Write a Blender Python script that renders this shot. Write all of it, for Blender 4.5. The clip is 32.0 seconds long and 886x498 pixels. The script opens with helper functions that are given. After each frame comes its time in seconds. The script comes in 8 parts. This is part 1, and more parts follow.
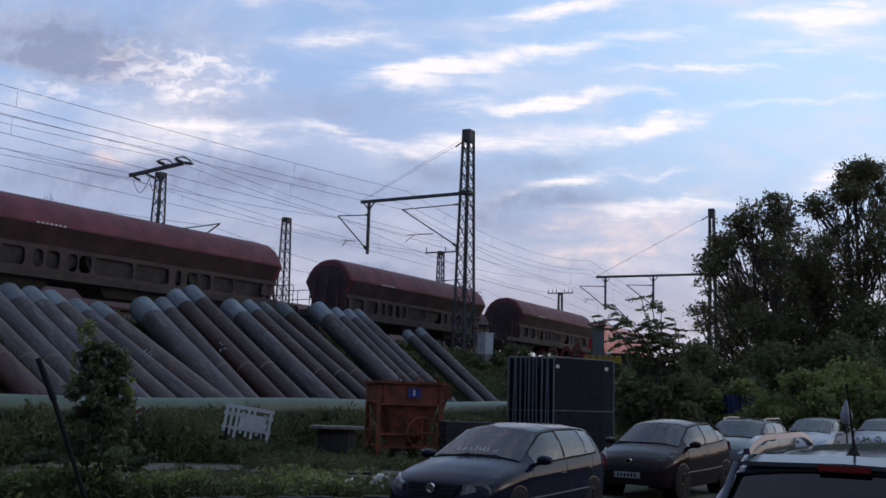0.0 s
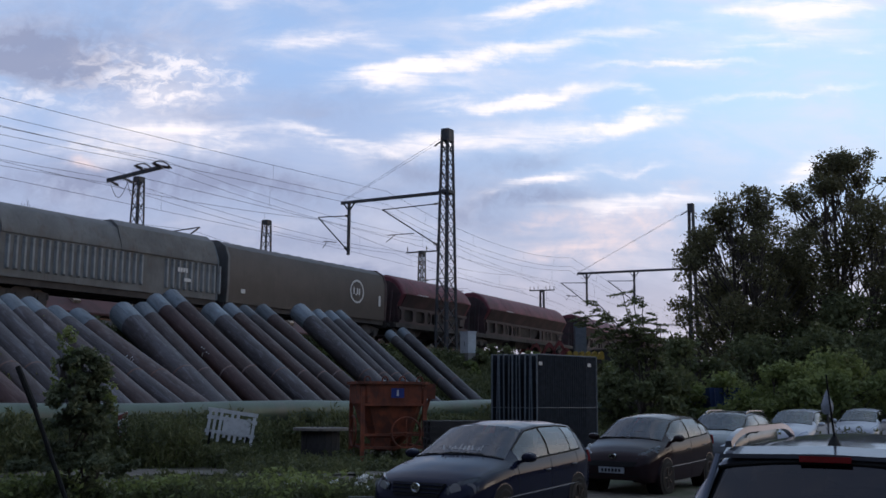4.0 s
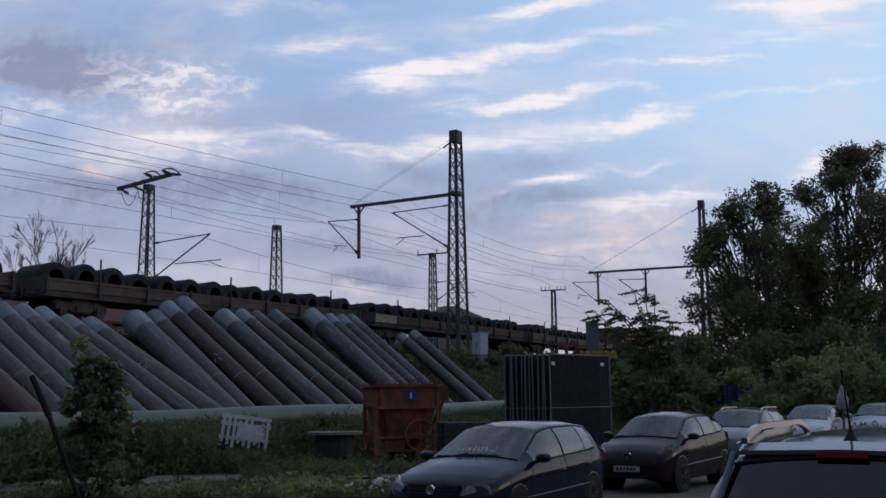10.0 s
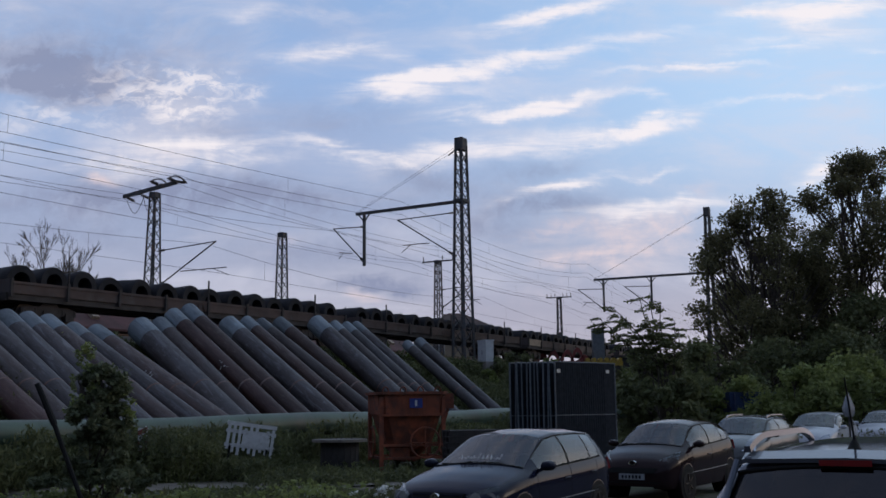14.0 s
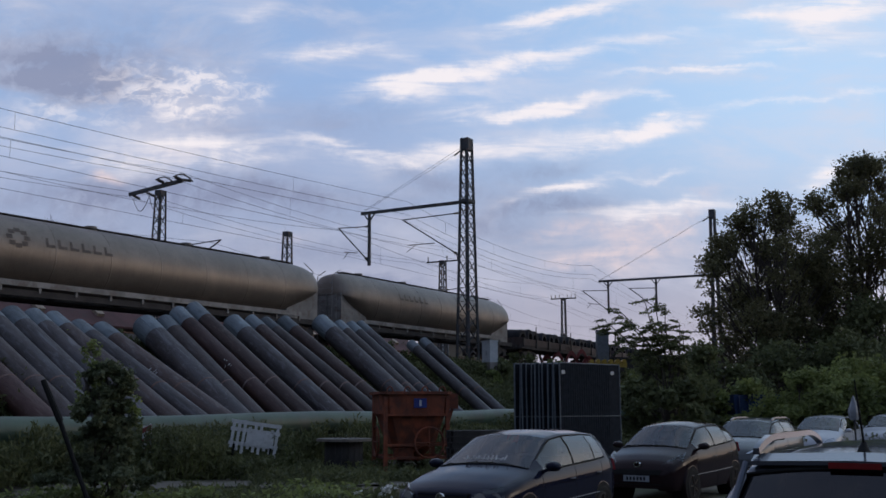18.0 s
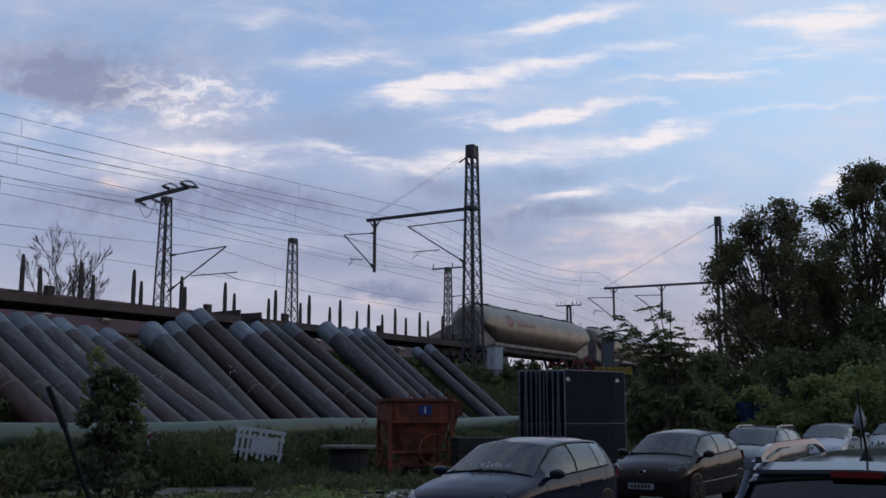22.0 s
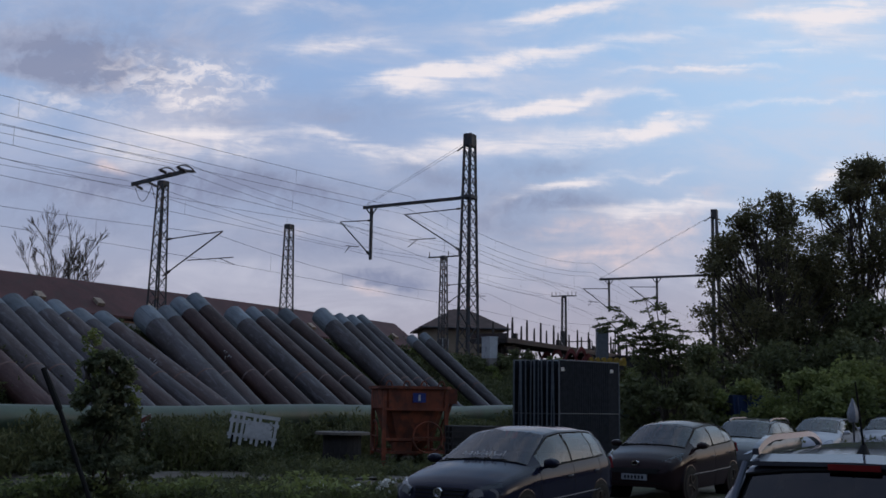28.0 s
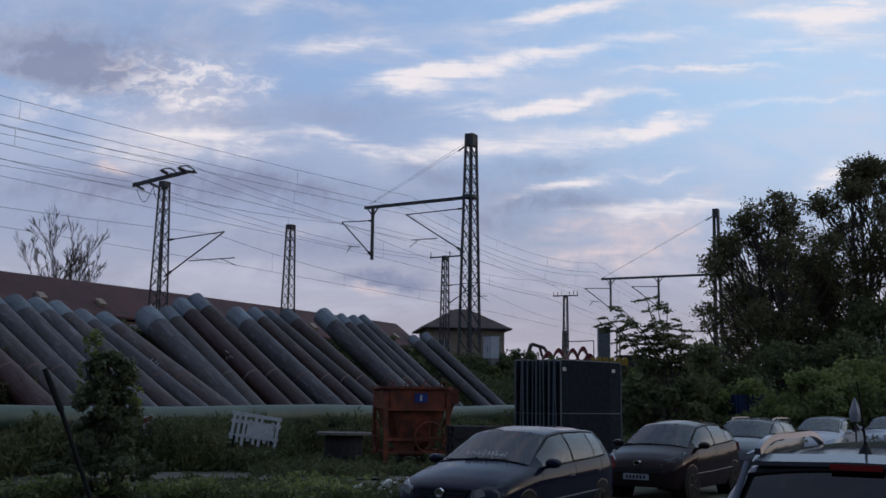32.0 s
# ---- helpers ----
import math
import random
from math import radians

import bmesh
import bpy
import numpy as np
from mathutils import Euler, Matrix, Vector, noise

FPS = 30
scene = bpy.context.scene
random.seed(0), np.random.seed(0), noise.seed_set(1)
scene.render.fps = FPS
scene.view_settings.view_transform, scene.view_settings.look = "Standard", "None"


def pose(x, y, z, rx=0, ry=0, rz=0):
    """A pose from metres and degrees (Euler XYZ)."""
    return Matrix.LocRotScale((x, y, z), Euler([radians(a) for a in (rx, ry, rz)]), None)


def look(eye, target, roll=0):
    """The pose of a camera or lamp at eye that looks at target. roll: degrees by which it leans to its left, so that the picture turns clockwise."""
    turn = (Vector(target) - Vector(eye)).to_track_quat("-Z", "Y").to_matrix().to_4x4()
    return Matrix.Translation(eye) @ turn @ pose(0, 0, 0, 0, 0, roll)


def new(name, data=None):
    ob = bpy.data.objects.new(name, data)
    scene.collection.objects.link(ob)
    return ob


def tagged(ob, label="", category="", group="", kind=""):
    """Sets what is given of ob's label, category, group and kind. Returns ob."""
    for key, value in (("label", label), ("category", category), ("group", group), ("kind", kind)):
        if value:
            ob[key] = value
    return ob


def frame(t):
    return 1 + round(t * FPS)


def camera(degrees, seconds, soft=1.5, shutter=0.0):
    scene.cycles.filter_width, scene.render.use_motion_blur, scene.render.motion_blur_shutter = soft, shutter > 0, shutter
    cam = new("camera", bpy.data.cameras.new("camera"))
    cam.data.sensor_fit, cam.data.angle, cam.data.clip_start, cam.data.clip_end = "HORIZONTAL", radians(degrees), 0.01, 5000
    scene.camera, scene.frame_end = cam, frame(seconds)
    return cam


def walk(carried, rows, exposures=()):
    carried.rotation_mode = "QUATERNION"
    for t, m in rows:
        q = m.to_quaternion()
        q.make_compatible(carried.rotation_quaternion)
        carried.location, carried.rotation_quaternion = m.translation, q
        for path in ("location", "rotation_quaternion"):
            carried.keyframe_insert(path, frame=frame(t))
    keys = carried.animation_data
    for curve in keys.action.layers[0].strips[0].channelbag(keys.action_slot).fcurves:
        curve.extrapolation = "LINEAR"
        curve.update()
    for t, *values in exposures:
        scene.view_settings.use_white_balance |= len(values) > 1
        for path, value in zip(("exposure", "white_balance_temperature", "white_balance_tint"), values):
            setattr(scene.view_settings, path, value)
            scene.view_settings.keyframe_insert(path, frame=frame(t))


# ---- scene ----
cam = camera(47.0, 32.0, soft=1.6)
# seconds, place in metres, tilt up, turn to the left and lean in degrees: a camera held by someone standing
PATH = [
    (0, 0.015, -0.009, 1.805, 8.295, -0.162, 1.634),
    (0.5, 0.019, -0.009, 1.803, 8.192, -0.529, 1.357),
    (1, 0.018, -0.003, 1.803, 8.047, -0.699, 1.036),
    (1.5, 0.020, -0.009, 1.801, 8.012, -0.898, 0.705),
    (2, 0.021, -0.012, 1.802, 8.009, -1.140, 0.716),
    (2.5, 0.028, -0.014, 1.802, 8.050, -1.115, 0.596),
    (3, 0.028, -0.017, 1.806, 8.143, -1.226, 0.371),
    (3.5, 0.023, -0.010, 1.804, 8.205, -1.242, 0.365),
    (5.5, 0.026, -0.019, 1.806, 8.595, -1.150, 0.558),
    (6, 0.032, -0.019, 1.809, 8.696, -1.135, 0.252),
    (6.5, 0.028, -0.021, 1.804, 8.764, -1.169, 0.071),
    (7, 0.023, -0.019, 1.806, 8.819, -1.051, -0.197),
    (7.5, 0.027, -0.018, 1.809, 8.807, -0.814, -0.347),
    (8, 0.023, -0.014, 1.805, 8.816, -0.713, -0.461),
    (8.5, 0.023, -0.009, 1.805, 8.687, -0.694, -0.443),
    (9, 0.027, -0.010, 1.804, 8.580, -0.640, -0.599),
    (9.5, 0.025, -0.002, 1.801, 8.462, -0.602, -0.582),
    (10, 0.023, -0.001, 1.803, 8.384, -0.645, -0.613),
    (10.5, 0.022, 0.001, 1.806, 8.362, -0.678, -0.672),
    (11, 0.027, -0.001, 1.808, 8.393, -0.585, -0.824),
    (11.5, 0.030, -0.004, 1.806, 8.437, -0.523, -0.637),
    (12, 0.028, -0.001, 1.805, 8.408, -0.517, -0.309),
    (12.5, 0.028, -0.005, 1.807, 8.397, -0.506, -0.198),
    (13, 0.033, -0.005, 1.808, 8.545, -0.459, -0.306),
    (13.5, 0.039, -0.009, 1.808, 8.679, -0.355, -0.462),
    (14, 0.041, -0.012, 1.809, 8.790, -0.329, -0.627),
    (14.5, 0.032, -0.006, 1.805, 8.846, -0.325, -0.376),
    (16.5, 0.022, -0.006, 1.807, 9.034, -0.084, -0.428),
    (17, 0.026, -0.002, 1.806, 9.013, -0.110, -0.403),
    (17.5, 0.016, 0.003, 1.806, 8.939, -0.118, -0.240),
    (18, 0.011, -0.001, 1.803, 8.811, -0.074, -0.149),
    (18.5, 0.017, -0.001, 1.804, 8.789, 0.019, -0.130),
    (19, 0.019, 0.000, 1.807, 8.746, 0.095, -0.161),
    (19.5, 0.016, -0.004, 1.806, 8.736, 0.027, -0.227),
    (20, 0.017, -0.009, 1.808, 8.741, 0.055, -0.274),
    (20.5, 0.021, -0.008, 1.806, 8.831, 0.147, -0.337),
    (21, 0.023, -0.010, 1.809, 8.880, 0.169, -0.300),
    (21.5, 0.028, -0.009, 1.808, 9.033, 0.260, -0.204),
    (22, 0.030, -0.017, 1.809, 9.185, 0.243, -0.019),
    (22.5, 0.030, -0.008, 1.807, 9.273, 0.261, -0.071),
    (23, 0.026, -0.009, 1.807, 9.317, 0.176, 0.047),
    (23.5, 0.025, -0.001, 1.803, 9.310, 0.204, 0.154),
    (24, 0.021, -0.007, 1.804, 9.235, 0.197, 0.229),
    (24.5, 0.015, -0.001, 1.805, 9.149, 0.287, 0.212),
    (25, 0.011, -0.001, 1.803, 9.047, 0.337, 0.356),
    (25.5, 0.004, 0.005, 1.804, 8.920, 0.364, 0.495),
    (27.5, 0.002, 0.006, 1.801, 8.548, 0.042, 0.892),
    (28, 0.001, 0.003, 1.800, 8.548, 0.001, 0.859),
    (28.5, 0.001, 0.005, 1.800, 8.561, -0.020, 0.809),
    (29, -0.005, 0.004, 1.801, 8.530, -0.063, 0.767),
    (29.5, -0.004, 0.005, 1.801, 8.518, -0.115, 0.657),
    (30, 0.003, 0.003, 1.802, 8.575, -0.126, 0.544),
    (30.5, 0.005, 0.008, 1.803, 8.614, -0.126, 0.496),
    (31, 0.002, 0.007, 1.802, 8.600, -0.086, 0.654),
    (31.5, -0.003, 0.011, 1.799, 8.572, -0.019, 0.798),
    (32, 0.005, 0.011, 1.803, 8.547, 0.087, 0.750),
]
walk(cam, [(t, pose(x, y, z, 90 + tilt, 0, turn) @ pose(0, 0, 0, 0, 0, lean)) for t, x, y, z, tilt, turn, lean in PATH], [(0, 0.20), (2, 0.24), (3, 0.27), (6, 0.18), (8, 0.05), (10, 0.02), (14, 0.02), (18, 0.02), (20, 0.06), (22, -0.02), (24, -0.14), (26, -0.14), (29, -0.08), (32, -0.08)])

# ---- sky and light ----
world = bpy.data.worlds.new("evening_sky")
scene.world = world
world.use_nodes = True


class Graph:
    """A small writer for node trees."""

    def __init__(self, tree):
        self.tree = tree
        self.tree.nodes.clear()

    def node(self, kind, ins=None, **props):
        n = self.tree.nodes.new(kind)
        for k, v in props.items():
            setattr(n, k, v)
        for k, v in (ins or {}).items():
            self.plug(n, k, v)
        return n

    def plug(self, n, key, v):
        if isinstance(v, bpy.types.NodeSocket):
            self.tree.links.new(v, n.inputs[key])
        elif isinstance(v, bpy.types.Node):
            self.tree.links.new(v.outputs[0], n.inputs[key])
        else:
            n.inputs[key].default_value = v

    def m(self, op, a, b=0.0, c=0.0, clamp=False):
        return self.node("ShaderNodeMath", {0: a, 1: b, 2: c}, operation=op, use_clamp=clamp).outputs[0]

    def mix(self, fac, a, b, blend="MIX"):
        n = self.node("ShaderNodeMix", data_type="RGBA", blend_type=blend)
        for key, v in ((0, fac), (6, a), (7, b)):
            self.plug(n, key, v)
        return n.outputs[2]

    def noise(self, vec, scale, detail=5.0, rough=0.55, dist=0.0):
        return self.node("ShaderNodeTexNoise", {"Vector": vec, "Scale": scale, "Detail": detail, "Roughness": rough, "Distortion": dist}).outputs[0]

    def ramp(self, fac, stops):
        n = self.node("ShaderNodeValToRGB", {0: fac})
        e = n.color_ramp.elements
        while len(e) < len(stops):
            e.new(0.5)
        for el, (pos, col) in zip(e, stops):
            el.position, el.color = pos, (*col, 1) if len(col) == 3 else col
        return n.outputs[0]

    def span(self, v, lo, hi, smooth=True):
        return self.node("ShaderNodeMapRange", {0: v, 1: lo, 2: hi, 3: 0.0, 4: 1.0}, interpolation_type="SMOOTHSTEP" if smooth else "LINEAR").outputs[0]


SUN_EL, SUN_ROT = radians(3), radians(80)


def build_sky():
    g = Graph(world.node_tree)
    co = g.node("ShaderNodeTexCoord").outputs["Generated"]
    sep = g.node("ShaderNodeSeparateXYZ", {0: co})
    x, y, z = sep.outputs
    ay = g.m("MAXIMUM", g.m("ABSOLUTE", y), 0.12)
    u, v = g.m("DIVIDE", x, ay), g.m("DIVIDE", z, ay)
    flat = g.node("ShaderNodeCombineXYZ", {0: u, 1: v, 2: y}).outputs[0]
    # wisps: stretched along a slightly rising line, broken up at several scales
    wisp = g.node("ShaderNodeMapping", {"Vector": flat, "Rotation": (0, 0, -0.14), "Scale": (2.2, 13, 1)}).outputs[0]
    n1 = g.noise(wisp, 2.0, 6, 0.52, 0.5)
    n2 = g.noise(flat, 34, 6, 0.6, 0.4)
    n3 = g.noise(g.node("ShaderNodeMapping", {"Vector": flat, "Location": (3, 1, 0), "Scale": (5, 12, 1)}).outputs[0], 1.6, 7, 0.6, 0.5)
    n4 = g.noise(flat, 9, 6, 0.6, 0.3)
    warp_u = g.m("MULTIPLY_ADD", g.m("SUBTRACT", n1, 0.5), 0.07, u)
    warp_v = g.m("MULTIPLY_ADD", g.m("SUBTRACT", n3, 0.5), 0.035, g.m("MULTIPLY_ADD", g.m("SUBTRACT", n4, 0.5), 0.045, v))

    # clear sky, from the haze near the skyline up to the darker zenith; paler towards the afterglow, duller away from it
    up = g.m("DIVIDE", v, 0.8)
    clear = g.ramp(up, [(0.0, (0.42, 0.40, 0.49)), (0.12, (0.345, 0.36, 0.505)), (0.25, (0.315, 0.39, 0.60)), (0.42, (0.265, 0.43, 0.74)), (0.56, (0.235, 0.40, 0.70)), (1.0, (0.14, 0.23, 0.42))])
    clear = g.mix(g.m("MULTIPLY", g.m("MULTIPLY", g.span(u, -0.12, 0.42), 0.8), g.span(v, 0.10, 0.30)), clear, (0.48, 0.67, 0.92, 1))
    nishita = g.node("ShaderNodeTexSky", sky_type="NISHITA", sun_disc=False, sun_elevation=SUN_EL, sun_rotation=SUN_ROT, air_density=1.2, dust_density=2.0)
    clear = g.mix(1.0, clear, g.mix(1.0, nishita, (0.04, 0.04, 0.04, 1), "MULTIPLY"), "ADD")

    def patch(cu, cv, lu, lv, tilt):
        du, dv = g.m("SUBTRACT", warp_u, cu), g.m("SUBTRACT", warp_v, cv)
        c, s = math.cos(tilt), math.sin(tilt)
        a = g.m("DIVIDE", g.m("ADD", g.m("MULTIPLY", du, c), g.m("MULTIPLY", dv, s)), lu)
        b = g.m("DIVIDE", g.m("SUBTRACT", g.m("MULTIPLY", dv, c), g.m("MULTIPLY", du, s)), lv)
        return g.m("POWER", 2.718, g.m("MULTIPLY", g.m("ADD", g.m("MULTIPLY", a, a), g.m("MULTIPLY", b, b)), -1.0))

    def layer(items):
        total = None
        for cu, cv, lu, lv, tilt, amp in items:
            p = g.m("MULTIPLY", patch(cu, cv, lu, lv, tilt), amp)
            total = p if total is None else g.m("ADD", total, p)
        return total

    grey = layer(GREY_CLOUDS_HIGH + GREY_CLOUDS_LOW)
    wisps = layer(WISPS_HIGH + WISPS_LOW)
    puffs = layer(COBBLED_CLOUDS)
    pink = layer(PINK_CLOUDS)
    broken = g.mix(g.span(u, -0.22, 0.02), g.span(n2, 0.36, 0.62), g.span(n2, 0.25, 0.75))
    cobble = g.span(g.noise(flat, 62, 5, 0.6, 0.6), 0.36, 0.62)
    streak = g.span(n1, 0.32, 0.66)
    veil = g.span(n3, 0.38, 0.72)
    # a broad pale bank over the part away from the afterglow
    bank = g.m("MULTIPLY", g.m("MULTIPLY", g.span(u, 0.10, -0.30), g.span(v, 0.16, 0.24)), g.m("MULTIPLY_ADD", g.span(g.noise(g.node("ShaderNodeMapping", {"Vector": flat, "Scale": (2.5, 6, 1)}).outputs[0], 2.0, 7, 0.6, 0.4), 0.3, 0.7), 0.50, 0.22))
    clear = g.mix(bank, clear, (0.42, 0.46, 0.63, 1))
    # a thin broken veil over all of the sky
    col = g.mix(g.m("MULTIPLY", veil, g.m("MULTIPLY_ADD", streak, 0.45, 0.16)), clear, (0.67, 0.67, 0.78, 1))
    gf = g.m("MULTIPLY", grey, g.m("ADD", g.m("MULTIPLY", veil, 0.5), g.m("MULTIPLY_ADD", broken, 0.25, g.m("MULTIPLY_ADD", cobble, 0.25, 0.30))), clamp=True)
    col = g.mix(g.m("MULTIPLY", gf, 0.9), col, (0.25, 0.285, 0.43, 1))
    pf = g.span(g.m("MULTIPLY", pink, g.m("MULTIPLY_ADD", streak, 0.6, g.m("MULTIPLY_ADD", veil, 0.7, g.m("MULTIPLY", cobble, 0.2)))), 0.05, 1.25)
    col = g.mix(pf, col, (0.80, 0.66, 0.68, 1))
    fibre = g.span(g.noise(g.node("ShaderNodeMapping", {"Vector": flat, "Rotation": (0, 0, -0.13), "Scale": (5, 34, 1)}).outputs[0], 2.4, 7, 0.62, 0.6), 0.3, 0.68)
    feather = g.m("MULTIPLY_ADD", fibre, 0.75, g.m("MULTIPLY_ADD", streak, 0.35, g.m("MULTIPLY_ADD", broken, 0.25, 0.12)))
    lumps = g.span(g.noise(g.node("ShaderNodeMapping", {"Vector": flat, "Rotation": (0, 0, 0.25), "Scale": (1.0, 1.9, 1)}).outputs[0], 48, 6, 0.62, 0.5), 0.40, 0.64)
    wf = g.m("MULTIPLY", g.span(g.m("ADD", g.m("MULTIPLY", wisps, feather), g.m("MULTIPLY", puffs, g.m("MULTIPLY_ADD", lumps, 0.55, 0.30))), 0.0, 1.0), 0.94)
    col = g.mix(wf, col, (0.93, 0.87, 0.90, 1))
    # the warm afterglow low over the place where the sun went down, out of view
    sd = (math.sin(SUN_ROT) * math.cos(SUN_EL), math.cos(SUN_ROT) * math.cos(SUN_EL), math.sin(SUN_EL))
    near_sun = g.m("MAXIMUM", g.m("ADD", g.m("ADD", g.m("MULTIPLY", x, sd[0]), g.m("MULTIPLY", y, sd[1])), g.m("MULTIPLY", z, sd[2])), 0.0)
    glow = g.m("MULTIPLY", g.m("POWER", near_sun, 9.0), g.span(z, 0.55, 0.05))
    col = g.mix(g.m("MULTIPLY", glow, 0.9, clamp=True), col, (1.9, 1.55, 1.2, 1))
    # away from the afterglow the evening sky is dim
    dim = g.mix(g.span(y, -0.35, 0.45), (0.60, 0.62, 0.68, 1), (1, 1, 1, 1))
    col = g.mix(1.0, col, dim, "MULTIPLY")
    # below the skyline the dull ground light
    col = g.mix(g.span(z, -0.03, 0.0), (0.05, 0.05, 0.05, 1), col)
    bg = g.node("ShaderNodeBackground", {"Color": col, "Strength": 1.0})
    g.node("ShaderNodeOutputWorld", {0: bg})


# place across and up from the skyline, half length, half width, tilt, strength
WISPS_HIGH = [
    (0.121, 0.398, 0.081, 0.0096, 0.19, 0.87), (-0.114, 0.365, 0.054, 0.0095, 0.24, 0.6), (-0.045, 0.367, 0.039, 0.0095, -0.17, 0.37), (-0.006, 0.335, 0.096, 0.0111, 0.19, 0.87),
    (0.15, 0.359, 0.15, 0.0094, 0.16, 0.55), (0.002, 0.316, 0.083, 0.0128, 0.06, 0.46), (0.026, 0.294, 0.053, 0.0068, 0.07, 0.51), (0.117, 0.302, 0.069, 0.0085, 0.12, 1.01),
    (0.215, 0.307, 0.033, 0.0059, -0.36, 0.41), (0.253, 0.337, 0.088, 0.0043, 0.05, 0.64), (0.372, 0.308, 0.103, 0.005, 0.15, 0.55), (0.342, 0.405, 0.051, 0.0079, 0.17, 0.64),
    (0.411, 0.403, 0.057, 0.0149, 0.15, 1.01), (0.372, 0.369, 0.107, 0.0095, 0.13, 0.51), (0.444, 0.359, 0.026, 0.0069, 0.09, 0.55)]
WISPS_LOW = [
    (-0.099, 0.256, 0.069, 0.0069, -0.21, 0.6), (0.0, 0.251, 0.065, 0.0129, 0.19, 0.55), (0.114, 0.263, 0.101, 0.0149, 0.03, 0.51), (0.211, 0.273, 0.057, 0.0078, 0.2, 0.87),
    (0.117, 0.217, 0.06, 0.0061, 0.17, 0.92), (0.208, 0.223, 0.053, 0.0043, 0.12, 0.46), (0.23, 0.191, 0.096, 0.0094, 0.07, 0.69), (0.381, 0.226, 0.03, 0.0112, 0.47, 0.83),
    (-0.239, 0.256, 0.086, 0.0149, -0.02, 0.83), (-0.318, 0.241, 0.094, 0.0113, -0.01, 0.6), (-0.191, 0.408, 0.031, 0.0109, 0.21, 0.46), (0.201, 0.178, 0.03, 0.0068, 0.08, 0.46)]
COBBLED_CLOUDS = [
    (-0.28, 0.339, 0.061, 0.0156, -0.09, 0.65), (-0.299, 0.316, 0.039, 0.0116, -0.03, 0.65), (-0.252, 0.3, 0.045, 0.0155, -0.07, 1.0), (-0.393, 0.301, 0.06, 0.0135, 0.1, 0.55),
    (-0.349, 0.284, 0.075, 0.0116, -0.02, 0.45), (-0.231, 0.324, 0.034, 0.0137, -0.1, 0.6), (-0.193, 0.309, 0.012, 0.0116, -0.11, 0.4), (-0.343, 0.331, 0.024, 0.0078, -0.05, 0.3)]
GREY_CLOUDS_HIGH = [
    (-0.388, 0.356, 0.078, 0.0216, -0.15, 0.75), (-0.358, 0.331, 0.11, 0.0263, -0.05, 0.98), (-0.326, 0.377, 0.152, 0.0335, -0.08, 0.38), (-0.336, 0.312, 0.066, 0.0126, -0.02, 0.38),
    (-0.112, 0.289, 0.073, 0.0231, 0.04, 0.41), (-0.226, 0.278, 0.04, 0.0134, -0.03, 0.34)]
GREY_CLOUDS_LOW = [
    (-0.316, 0.204, 0.154, 0.0198, -0.02, 1.22), (-0.16, 0.208, 0.138, 0.0178, -0.12, 1.08), (-0.059, 0.122, 0.051, 0.0082, -0.01, 1.08), (0.111, 0.196, 0.069, 0.0159, -0.12, 1.28),
    (0.091, 0.234, 0.045, 0.0095, 0.11, 0.68), (-0.37, 0.17, 0.085, 0.0177, -0.03, 0.74), (-0.108, 0.154, 0.115, 0.0175, -0.05, 0.74), (-0.014, 0.224, 0.041, 0.0131, -0.17, 0.68),
    (0.06, 0.174, 0.049, 0.013, -0.27, 0.68)]
PINK_CLOUDS = [
    (-0.342, 0.228, 0.024, 0.0071, -0.14, 1.0), (0.125, 0.171, 0.044, 0.008, 0.08, 0.7), (0.19, 0.157, 0.071, 0.0129, 0.09, 0.8), (0.224, 0.181, 0.071, 0.0111, 0.08, 0.8),
    (0.131, 0.141, 0.038, 0.009, 0.05, 0.7), (0.075, 0.101, 0.079, 0.0176, 0.09, 0.45), (-0.423, 0.174, 0.018, 0.009, -0.1, 0.55), (-0.073, 0.109, 0.018, 0.0078, -0.04, 0.7),
    (0.275, 0.209, 0.018, 0.0111, 0.01, 0.6), (-0.142, 0.171, 0.018, 0.006, -0.02, 0.35), (-0.256, 0.251, 0.051, 0.0123, -0.03, 0.5), (0.178, 0.133, 0.059, 0.0139, 0.06, 0.5)]
build_sky()
sun = new("sun", bpy.data.lights.new("sun", "SUN"))
sun.data.energy, sun.data.angle, sun.data.color = 0.12, radians(14), (1.0, 0.86, 0.74)
sun.matrix_world = look((0, 0, 0), (-math.sin(SUN_ROT) * math.cos(SUN_EL + 0.1), -math.cos(SUN_ROT) * math.cos(SUN_EL + 0.1), -math.sin(SUN_EL + 0.1)))
scene.view_settings.exposure = 0.0

# ---- materials ----


